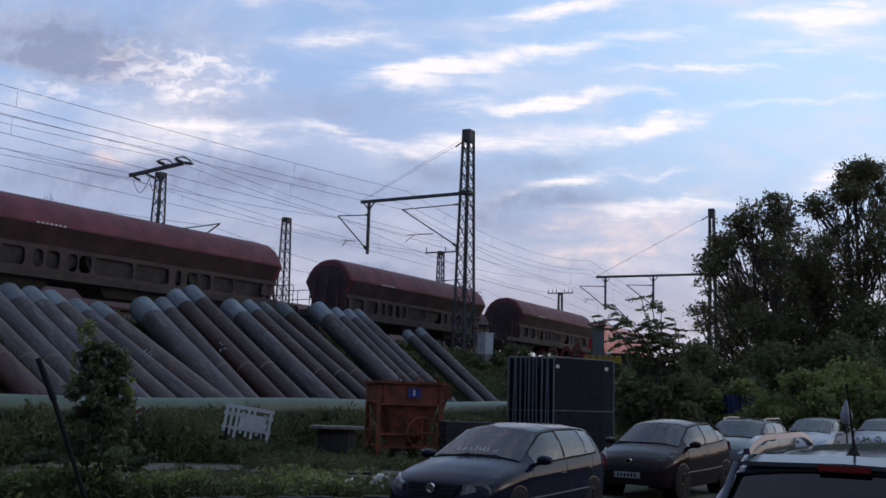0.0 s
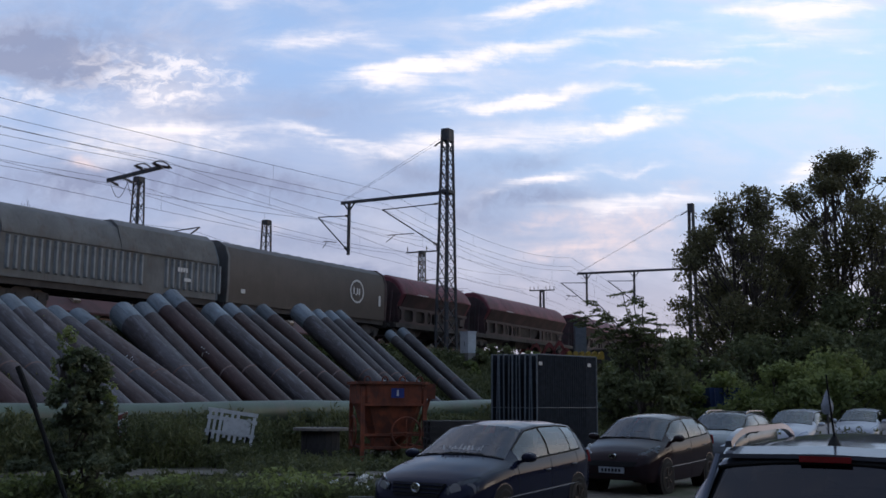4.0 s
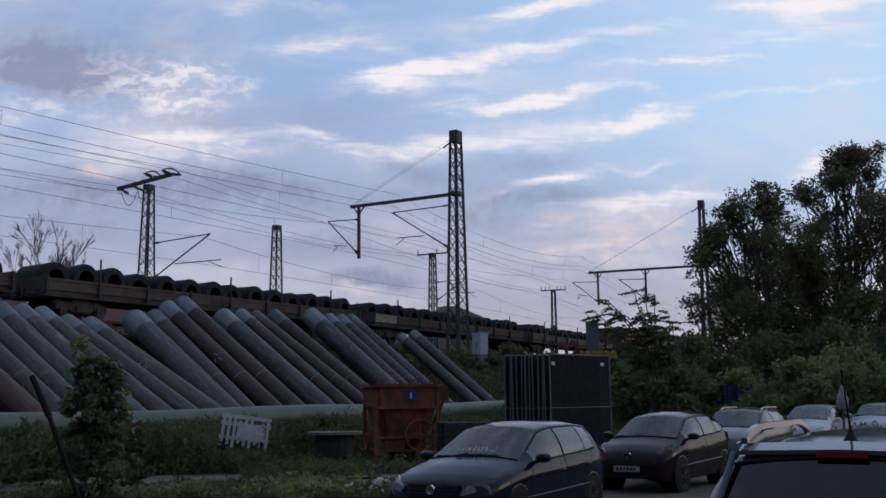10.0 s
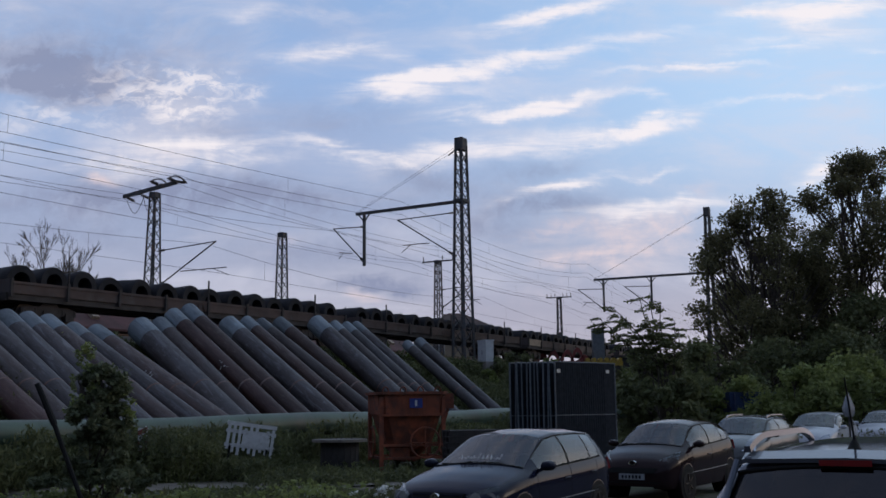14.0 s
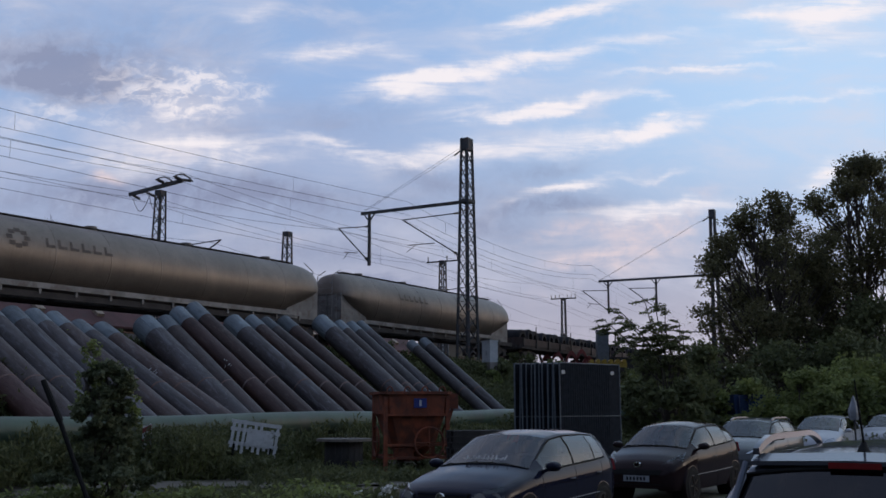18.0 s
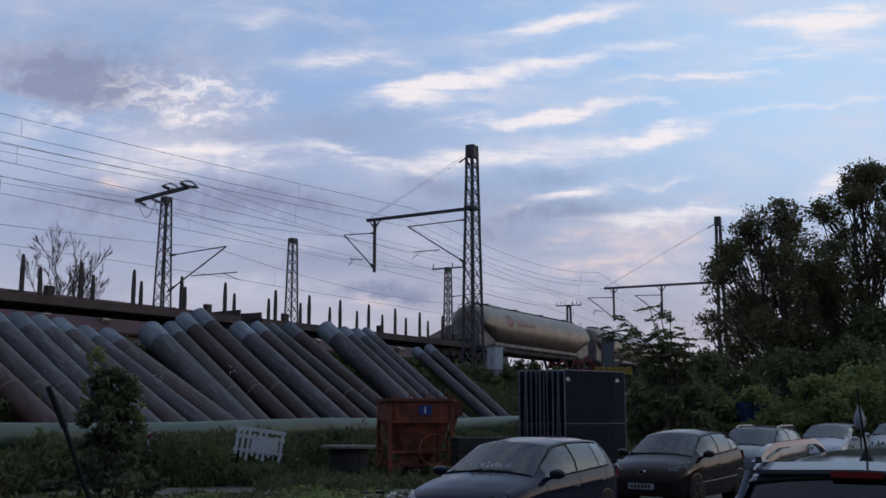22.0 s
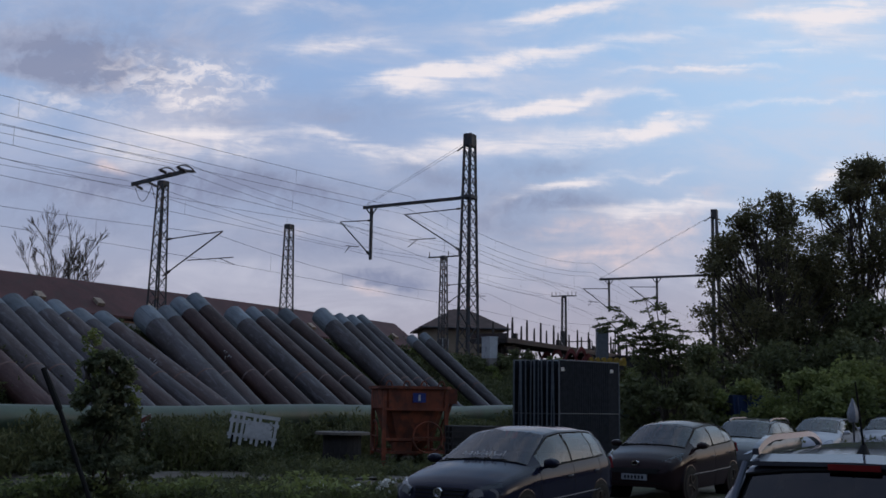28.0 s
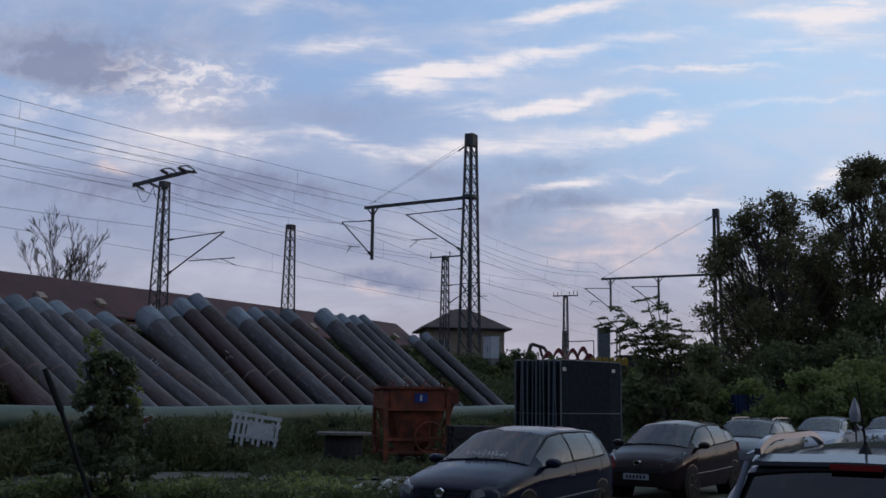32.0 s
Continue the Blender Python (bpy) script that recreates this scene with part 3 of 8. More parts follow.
def ground_material():
    ma = bpy.data.materials.new("yard_ground")
    ma.use_nodes = True
    g = Graph(ma.node_tree)
    co = g.node("ShaderNodeTexCoord").outputs["Object"]
    big, mid, fine = g.noise(co, 0.25, 6, 0.6, 0.4), g.noise(co, 1.7, 6, 0.6, 0.3), g.noise(co, 24, 5, 0.65)
    soil = g.mix(g.span(mid, 0.3, 0.7), (0.075, 0.06, 0.045, 1), (0.16, 0.135, 0.105, 1))
    grass = g.mix(g.span(fine, 0.3, 0.7), (0.025, 0.035, 0.014, 1), (0.06, 0.075, 0.03, 1))
    col = g.mix(g.span(g.m("ADD", big, g.m("MULTIPLY", mid, 0.5)), 0.62, 0.82), soil, grass)
    bmp = g.node("ShaderNodeBump", {"Strength": 0.6, "Distance": 0.05, "Height": g.m("ADD", fine, mid)}).outputs[0]
    g.node("ShaderNodeOutputMaterial", {0: g.node("ShaderNodeBsdfPrincipled", {"Base Color": col, "Roughness": 0.95, "Normal": bmp})})
    return ma


def build_ground():
    xs = [-2500, -1200, -600, -300, -180, -120] + [-90 + 2.0 * i for i in range(23)] + [-44 + 0.9 * i for i in range(96)] + [43 + 2.5 * i for i in range(20)] + [100, 130, 180, 300, 600, 1200, 2500]
    ys = [-1200, -500, -200, -100, -60, -40, -25, -14, -8, -4] + [-1 + 0.9 * i for i in range(118)] + [107 + 3.0 * i for i in range(20)] + [175, 200, 250, 350, 600, 1200, 2600]
    verts = [(x, y, ground_z(x, y)) for y in ys for x in xs]
    w = len(xs)
    faces = [(j * w + i, j * w + i + 1, (j + 1) * w + i + 1, (j + 1) * w + i) for j in range(len(ys) - 1) for i in range(w - 1)]
    me = bpy.data.meshes.new("ground")
    me.from_pydata(verts, [], faces)
    me.shade_smooth()
    me.materials.append(ground_material())
    tagged(new("ground", me), "weedy bare soil yard rising to a railway embankment", "ground", kind="structure")


build_ground()


def ground_sheet(name, label, corners, material, lift, nx=30, ny=10):
    """A thin sheet laid over the ground between four corners."""
    bm = B()
    a, b, c, d = [Vector(p) for p in corners]
    v = []
    for j in range(ny + 1):
        row = []
        for i in range(nx + 1):
            p = a.lerp(b, i / nx).lerp(d.lerp(c, i / nx), j / ny)
            if 0 < j < ny:
                p = p + Vector((0, 0.12 * noise.noise((p.x * 0.6, j, 5))))
            row.append(bm.verts.new((p.x, p.y, ground_z(p.x, p.y) + lift)))
        v.append(row)
    for j in range(ny):
        for i in range(nx):
            bm.faces.new((v[j][i], v[j][i + 1], v[j + 1][i + 1], v[j + 1][i]))
    tagged(new(name, finish(name, bm, material)), label, "ground", kind="structure")


ground_sheet("dirt_path", "pale trodden dirt path across the yard", [(-18, 22.9), (1.5, 23.6), (1.5, 25.4), (-18, 24.9)], M_PATH, 0.03, 60, 6)
ground_sheet("parking_lot", "worn grey asphalt of the parking lot", [(-0.4, 3.0), (16, 3.0), (24, 42), (12.5, 40)], M_ASPHALT, 0.02, 40, 60)


def build_tracks():
    """Ballast, rails and sleepers of the tracks on the embankment."""
    for off in (0.0, -4.6, -9.2):
        bm = B()
        rings = []
        for i in range(150):
            s = -150 + 2.2 * i
            row = []
            for q, z in ((2.6, 4.50), (1.7, 4.83), (-1.7, 4.83), (-2.2, 4.55)):
                p, _ = rail_point(s, off + q)
                row.append((p.x, p.y, z))
            rings.append(row)
        loft(bm, rings, closed=False)
        bed = tagged(new("track_bed", finish("track_bed", bm, M_BALLAST)), "brown stone ballast of a railway track", "track bed", kind="structure")
        for side in (-0.75, 0.75):
            bm = B()
            rings = []
            for i in range(150):
                s = -150 + 2.2 * i
                row = []
                for dq, z in ((-0.036, 4.985), (0.036, 4.985), (0.036, 4.95), (0.01, 4.93), (0.07, 4.84), (-0.07, 4.84), (-0.01, 4.93), (-0.036, 4.95)):
                    p, _ = rail_point(s, off + side + dq)
                    row.append((p.x, p.y, z))
                rings.append(row)
            loft(bm, rings)
            part("rail", bm, M_RAIL, bed)
        bm = B()
        bx(bm, -0.13, 0.13, -1.25, 1.25, 4.72, 4.845)
        me = finish("sleeper", bm, M_SLEEPER, 0)
        if off == 0.0:
            for i in range(150):
                share("sleeper", me, bed, rail_pose(-48 + 0.62 * i, off, 0))


build_tracks()

# ---- the train ----
TRAIN_GROUP = "wagons of the passing freight train"


def wheelset(me_cache={}):
    if not me_cache:
        bm = B()
        for sy in (-1, 1):
            prof = [(0.0, 0.46), (0.11, 0.46), (0.13, 0.49), (0.145, 0.49)]
            rings = [[(r * math.cos(k), sy * (0.68 + o), r * math.sin(k)) for k in (math.tau * i / 20 for i in range(20))] for o, r in ((0.15, 0.0001), (0.15, 0.36), (0.13, 0.40), (0.135, 0.46), (0.02, 0.465), (0.0, 0.50), (-0.02, 0.49), (-0.02, 0.0001))]
            loft(bm, rings)
        tube(bm, (0, -0.7, 0), (0, 0.7, 0), 0.08, n=10)
        me_cache["me"] = finish("wheelset", bm, M_WHEEL)
        bm = B()
        for sy in (-1, 1):
            y = sy * 1.0
            prism_pts = [(-1.25, 0.62), (-1.1, 0.78), (-0.45, 0.82), (-0.3, 0.95), (0.3, 0.95), (0.45, 0.82), (1.1, 0.78), (1.25, 0.62), (1.1, 0.5), (0.7, 0.55), (0.35, 0.38), (-0.35, 0.38), (-0.7, 0.55), (-1.1, 0.5)]
            loft(bm, [[(px, y - 0.06, pz) for px, pz in prism_pts], [(px, y + 0.06, pz) for px, pz in prism_pts]])
            for ax in (-0.9, 0.9):
                bx(bm, ax - 0.17, ax + 0.17, y - 0.12, y + 0.14, 0.3, 0.62)
                for dx in (-0.28, 0.28):
                    tube(bm, (ax + dx, y, 0.5), (ax + dx, y, 0.74), 0.09, n=8)
            bx(bm, -0.3, 0.3, y - 0.14, y + 0.14, 0.42, 0.66)
        bx(bm, -0.25, 0.25, -1.0, 1.0, 0.55, 0.85)
        me_cache["bogie"] = finish("bogie_frame", bm, M_UNDER)
        bm = B()
        tube(bm, (0, 0, 0), (0.42, 0, 0), 0.085, n=10)
        tube(bm, (0.42, 0, 0), (0.60, 0, 0), 0.06, n=10)
        rings = [[(x, r * math.cos(k), r * math.sin(k)) for k in (math.tau * i / 16 for i in range(16))] for x, r in ((0.58, 0.05), (0.585, 0.225), (0.61, 0.225), (0.63, 0.1))]
        loft(bm, rings)
        me_cache["buffer"] = finish("buffer", bm, M_UNDER)
    return me_cache


def running_gear(w, length, inset=2.3, axles=None):
    """Bogies with their wheelsets, or single axles, and the buffers, under a wagon of that length."""
    c = wheelset()
    if axles is None:
        for sx in (-1, 1):
            bogie = share("bogie", c["bogie"], w, pose(sx * (length / 2 - inset), 0, 0))
            for ax in (-0.9, 0.9):
                share("wheelset", c["me"], bogie, pose(ax, 0, 0.46))
    else:
        for ax in axles:
            share("wheelset", c["me"], w, pose(ax, 0, 0.46))
    for sx in (-1, 1):
        for y in (-0.875, 0.875):
            share("buffer", c["buffer"], w, pose(sx * (length / 2 - 0.63), y, 1.05, 0, 0, 0 if sx > 0 else 180))


def frame_bm(length, z0=0.95, z1=1.22, half=1.25):
    bm = B()
    L = length / 2 - 0.62
    for sy in (-1, 1):
        bx(bm, -L, L, sy * half - 0.07, sy * half + 0.07, z0, z1)
        bx(bm, -L, L, sy * 0.35 - 0.06, sy * 0.35 + 0.06, z0, z1 - 0.02)
    for sx in (-1, 1):
        bx(bm, sx * L - 0.08, sx * L + 0.08, -half, half, z0 - 0.02, z1)
    n = 7
    for i in range(1, n):
        x = -L + 2 * L * i / n
        bx(bm, x - 0.06, x + 0.06, -half, half, z0 + 0.02, z1 - 0.03)
    return bm


def end_platform(w, L, sx, label="yellow-grey end railing"):
    bm = B()
    x0 = sx * (L / 2 - 0.62)
    for y in (-1.2, -0.4, 0.4, 1.2):
        tube(bm, (x0, y, 1.2), (x0, y, 2.25), 0.02, n=6)
    for z in (1.75, 2.25):
        tube(bm, (x0, -1.2, z), (x0, 1.2, z), 0.02, n=6)
    part("end_railing", bm, M_UNDER, w)


def hopper_wagon(length, body):
    """Self-discharging wagon with a swivelling roof in two wings, open platforms at both ends."""
    w = thing("hopper_wagon", "oxide-red hopper wagon with rounded roof flaps, moving along the track", "freight wagon", group=TRAIN_GROUP)
    h = body / 2
    part("underframe", frame_bm(length), M_UNDER, w)
    running_gear(w, length)
    # roof: outline across the wagon, swept along it; the ends round off and draw in
    half = [(1.16, 2.25), (1.58, 2.98), (1.57, 3.06), (1.36, 3.48), (1.06, 3.84), (0.62, 4.10), (0.3, 4.18)]
    prof = [(-y, z) for y, z in half] + [(0, 4.2)] + half[::-1]
    zb = 2.25
    stations = ((-h, 0.945, 0.965), (-h + 0.05, 0.975, 0.985), (-h + 0.14, 0.995, 0.997), (-h + 0.3, 1.0, 1.0), (0, 1.0, 1.0), (h - 0.3, 1.0, 1.0), (h - 0.14, 0.995, 0.997), (h - 0.05, 0.975, 0.985), (h, 0.945, 0.965))
    bm = B()
    loft(bm, [[(x, y * ky, zb + (z - zb) * k) for y, z in prof] for x, k, ky in stations])
    part("roof", bm, M_HOPPER, w, "oxide-red rounded roof", 28)
    bm = B()
    bx(bm, -h + 0.5, h - 0.5, -0.07, 0.07, 4.18, 4.25)
    part("ridge_rail", bm, M_HOPPER_END, w)
    for sy in (-1, 1):
        bm = B()
        bx(bm, -h + 0.5, h - 0.5, sy * 1.575 - 0.02, sy * 1.575 + 0.02, 2.99, 3.05)
        part("eave_bead", bm, M_HOPPER, w)
        # plate over the roof skirt, its dark colour painting shade below the eave
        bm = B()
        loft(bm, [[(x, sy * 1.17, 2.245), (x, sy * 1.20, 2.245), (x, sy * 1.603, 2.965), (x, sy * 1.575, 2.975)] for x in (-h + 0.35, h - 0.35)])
        part("lower_flap", bm, M_HOPPER_END, w, "roof skirt plate coloured dark for its shade")
    for k in (-0.5, 0.0, 0.5):
        bm = B()
        ring = lambda x: [(x, y * 1.005, zb + (z - zb) * 1.006) for y, z in prof]
        loft(bm, [ring(k * h * 1.2 - 0.02), ring(k * h * 1.2 + 0.02)])
        part("roof_seam", bm, M_HOPPER, w)
    endp = [(-1.14, 2.25), (-1.30, 2.6), (-1.42, 2.95), (-1.2, 3.3), (-0.92, 3.6), (-0.5, 3.8), (0, 3.86), (0.5, 3.8), (0.92, 3.6), (1.2, 3.3), (1.42, 2.95), (1.30, 2.6), (1.14, 2.25), (1.1, 1.3), (-1.1, 1.3)]
    for sx in (-1, 1):
        bm = B()
        loft(bm, [[(sx * (h + 0.03 - (0.3 if z < 2.2 else 0)), y, z) for y, z in endp], [(sx * (h - 0.4), y, z) for y, z in endp]])
        wall = part("end_wall", bm, M_HOPPER_END, w, "grimy dark end wall")
        for y in (-0.8, 0.0, 0.8):
            bm = B()
            bar(bm, (sx * (h + 0.03), y, 3.2), (sx * (h + 0.35), y, 1.25), 0.09)
            part("end_post", bm, M_HOPPER_END, wall)
        bm = B()
        for y in (-0.62, -0.2):
            tube(bm, (sx * (h + 0.5), y, 1.2), (sx * (h + 0.2), y, 3.7), 0.02, n=5)
        for i in range(8):
            k = i / 8
            tube(bm, (sx * (h + 0.5 - 0.3 * k), -0.62, 1.3 + 2.3 * k), (sx * (h + 0.5 - 0.3 * k), -0.2, 1.3 + 2.3 * k), 0.014, n=5)
        part("ladder", bm, M_UNDER, w)
    # three funnels under the roof, with daylight between them low down
    nf = 3 if body > 12 else 2
    for i in range(nf):
        bm = B()
        c, r = -h + 0.3 + (2 * h - 0.6) * (i + 0.5) / nf, (h - 0.3) / nf - 0.02
        loft(bm, [[(c - r * k, -y, z), (c + r * k, -y, z), (c + r * k, y, z), (c - r * k, y, z)] for k, y, z in ((0.45, 0.7, 0.55), (0.62, 0.85, 1.0), (0.93, 1.1, 1.7), (1.0, 1.15, 2.3))])
        part("funnel", bm, M_UNDER, w)
    for sy in (-1, 1):
        y0, y1 = sy * 1.22 - 0.035, sy * 1.22 + 0.035
        for z0, z1, nm, m in ((2.06, 2.24, "top_rail", M_DUSTY), (1.18, 1.36, "sill", M_HOPPER_END)):
            bm = B()
            bx(bm, -h + 0.05, h - 0.05, y0, y1, z0, z1)
            part(nm, bm, m, w)
        rr = random.Random(5)
        x = -h + 0.5
        while x < h - 0.4:
            pw = rr.choice((0.08, 0.14, 0.35))
            bm = B()
            fl = 0.14
            outl = [(x - pw / 2 - fl, 1.36), (x - pw / 2 - 0.03, 1.44), (x - pw / 2, 1.56), (x - pw / 2, 1.88), (x - pw / 2 - 0.03, 1.98), (x - pw / 2 - fl, 2.06)]
            outl = outl + [(2 * x - a, b) for a, b in outl[::-1]]
            loft(bm, [[(a, y0 + 0.01, b) for a, b in outl], [(a, y1 - 0.01, b) for a, b in outl]])
            part("side_post", bm, M_DUSTY, w, "dusty pinkish grey side post")
            x += rr.choice((0.7, 0.85, 1.4, 2.1))
    bm = B()
    bx(bm, h - 1.1, h - 0.6, -1.27, -1.255, 1.5, 1.95)
    part("data_plate", bm, M_DUSTY, w)
    for sx in (-1, 1):
        end_platform(w, length, sx)
    bm = B()
    for k in range(7):
        bx(bm, -h * 0.62 + k * 0.2, -h * 0.62 + k * 0.2 + 0.13, -1.60, -1.59, 3.0, 3.06)
    part("lettering", bm, M_WHITE, w, "unreadable white lettering")
    return w


def gondola_wagon(length):
    w = thing("gondola_wagon", "open dusty red gondola wagon with ribbed steel sides, moving", "freight wagon", group=TRAIN_GROUP)
    h = (length - 1.3) / 2
    part("underframe", frame_bm(length), M_UNDER, w)
    running_gear(w, length, 2.1)
    for sy in (-1, 1):
        bm = B()
        bx(bm, -h, h, sy * 1.36 - 0.03, sy * 1.36 + 0.03, 1.2, 3.3)
        part("side_wall", bm, M_GONDOLA, w)
        for z0, z1, t in ((3.22, 3.38, 0.08), (1.18, 1.36, 0.06)):
            bm = B()
            bx(bm, -h - 0.03, h + 0.03, sy * 1.39 - t, sy * 1.39 + t, z0, z1)
            part("side_rail", bm, M_GONDOLA, w)
    n = 10
    bm = B()
    loft(bm, [[(-0.10, 0, 1.3), (0.10, 0, 1.3), (0.10, 0, 3.25), (-0.10, 0, 3.25)], [(-0.06, -0.11, 1.34), (0.06, -0.11, 1.34), (0.06, -0.09, 3.22), (-0.06, -0.09, 3.22)]])
    rib = finish("rib", bm, M_GONDOLA)
    for sy in (-1, 1):
        for i in range(n + 1):
            share("rib", rib, w, pose(-h + 0.1 + (2 * h - 0.2) * i / n, sy * 1.39, 0, 0, 0, 0 if sy < 0 else 180))
    for sx in (-1, 1):
        bm = B()
        bx(bm, sx * h - 0.04, sx * h + 0.04, -1.36, 1.36, 1.2, 3.34)
        wall = part("end_wall", bm, M_GONDOLA, w)
        for y in (-0.9, -0.3, 0.3, 0.9):
            bm = B()
            bx(bm, sx * (h + 0.07) - 0.06, sx * (h + 0.07) + 0.06, y - 0.06, y + 0.06, 1.2, 3.2)
            part("end_post", bm, M_GONDOLA, wall)
        bm = B()
        bx(bm, sx * (h + 0.07) - 0.06, sx * (h + 0.07) + 0.06, -1.36, 1.36, 3.2, 3.34)
        part("end_beam", bm, M_GONDOLA, wall)
    bm = B()
    bx(bm, -h, h, -1.34, 1.34, 1.2, 1.28)
    part("floor_plate", bm, M_UNDER, w)
    bm = B()
    for k in range(5):
        bx(bm, 0.3 + k * 0.19, 0.3 + k * 0.19 + 0.13, -1.405, -1.393, 2.9, 3.02)
    bx(bm, 0.0, 0.22, -1.405, -1.393, 2.88, 3.04)
    part("lettering", bm, M_WHITE, w, "unreadable white lettering")
    return w


def ribbed_hopper(length):
    """Grey self-unloading wagon: louvred sides, a hood roof in two halves."""
    w = thing("covered_wagon", "grey covered freight wagon with louvred sides and stepped roof, moving", "freight wagon", group=TRAIN_GROUP)
    h = (length - 1.1) / 2
    part("underframe", frame_bm(length), M_UNDER, w)
    running_gear(w, length, 2.0)
    prof = [(-1.42, 1.25), (-1.46, 2.9), (-1.46, 3.1), (-1.15, 3.85), (-0.7, 4.15), (0.7, 4.15), (1.15, 3.85), (1.46, 3.1), (1.46, 2.9), (1.42, 1.25)]
    bm = B()
    loft(bm, [[(x, y, z) for y, z in prof[1:-1]] for x in (-h + 0.15, 0.1)])
    hi = [(y, z if z < 3.2 else z + 0.12) for y, z in prof[1:-1]]
    loft(bm, [[(x, y * 1.01, z) for y, z in hi] for x in (0.0, h - 0.15)])
    part("roof", bm, M_GREY_WAGON, w, "grey stepped hood roof")
    bm = B()
    bx(bm, -h + 0.1, h - 0.1, -1.40, 1.40, 1.22, 2.95)
    part("body", bm, M_GREY_WAGON, w)
    bm = B()
    loft(bm, [[(-0.10, 0, 1.5), (0.10, 0, 1.5), (0.10, 0, 2.85), (-0.10, 0, 2.85)], [(-0.04, -0.09, 1.55), (0.04, -0.09, 1.55), (0.04, -0.09, 2.8), (-0.04, -0.09, 2.8)]])
    rib = finish("side_rib", bm, M_GREY_RIB)
    n = int(2 * h / 0.36)
    for i in range(n):
        if abs(i - n * 0.62) < 1.5:
            continue
        share("side_rib", rib, w, pose(-h + 0.5 + i * 0.36, -1.40, 0))
        share("side_rib", rib, w, pose(-h + 0.5 + i * 0.36, 1.40, 0, 0, 0, 180))
    for sx in (-1, 1):
        bm = B()
        loft(bm, [[(sx * (h - 0.12), y * 0.99, z - 0.02) for y, z in prof], [(sx * h, y * 0.99, z - 0.02) for y, z in prof]])
        wall = part("end_wall", bm, M_BLUE_END, w, "blue-grey end wall")
        for y in (-0.9, 0, 0.9):
            bm = B()
            bx(bm, sx * (h + 0.05) - 0.05, sx * (h + 0.05) + 0.05, y - 0.05, y + 0.05, 1.2, 3.7)
            part("end_post", bm, M_BLUE_END, wall)
    bm = B()
    for k in range(4):
        bx(bm, h - 2.6 + k * 0.16, h - 2.6 + k * 0.16 + 0.11, -1.50, -1.488, 2.3, 2.5)
    part("lettering", bm, M_WHITE, w, "unreadable pale lettering")
    bm = B()
    bx(bm, h - 2.2, h - 1.8, -1.50, -1.488, 1.9, 2.05)
    part("label_plate", bm, M_WHITE, w)
    return w


def tarp_wagon(length):
    w = thing("hooded_wagon", "olive-brown hooded coil wagon with a round white badge, moving", "freight wagon", group=TRAIN_GROUP)
    h = (length - 1.2) / 2
    part("underframe", frame_bm(length), M_UNDER, w)
    running_gear(w, length, 2.0)
    prof = [(-1.42, 1.2), (-1.47, 2.0), (-1.47, 3.3), (-1.25, 3.85), (-0.75, 4.15), (0, 4.22), (0.75, 4.15), (1.25, 3.85), (1.47, 3.3), (1.47, 2.0), (1.42, 1.2)]
    bm = B()
    rings = []
    for i in range(29):
        k = 1.0 + (0.006 if i % 2 else -0.004)
        rings.append([(-h + 2 * h * i / 28, y * k, 1.2 + (z - 1.2) * k) for y, z in prof])
    loft(bm, rings)
    part("hood", bm, M_TARP, w, "olive-brown ribbed hood")
    for sx in (-1, 1):
        bm = B()
        ring = lambda x: [(x, y * 1.02, 1.2 + (z - 1.2) * 1.015) for y, z in prof]
        loft(bm, [ring(sx * h - 0.07), ring(sx * h + 0.07)])
        part("end_frame", bm, M_GREY_WAGON if sx < 0 else M_HOPPER_END, w, "pale grey end frame" if sx < 0 else "")
    bm = B()
    bx(bm, -h + 0.9, -h + 1.2, -1.497, -1.487, 1.7, 1.9)
    part("label_plate", bm, M_WHITE, w, "small white label")
    bm = B()
    cx, cz, y = h - 2.9, 2.66, -1.495
    for r0, r1 in ((0.56, 0.66),):
        loft(bm, [[(cx + r * math.cos(k), yy, cz + r * math.sin(k)) for k in (math.tau * i / 28 for i in range(28))] for r, yy in ((r0, y), (r1, y), (r1, y + 0.01), (r0, y + 0.01), (r0, y))], caps=False)
    for dx, dz0, dz1 in ((-0.3, -0.16, 0.22), (-0.1, -0.22, -0.13), (0.03, -0.16, 0.2), (0.22, -0.2, 0.17)):
        bx(bm, cx + dx - 0.055, cx + dx + 0.055, y - 0.002, y + 0.01, cz + dz0, cz + dz1)
    part("badge", bm, M_WHITE, w, "round white badge")
    bm = B()
    bx(bm, h - 0.75, h - 0.55, -1.497, -1.487, 2.0, 2.6)
    part("data_panel", bm, M_WHITE, w)
    return w


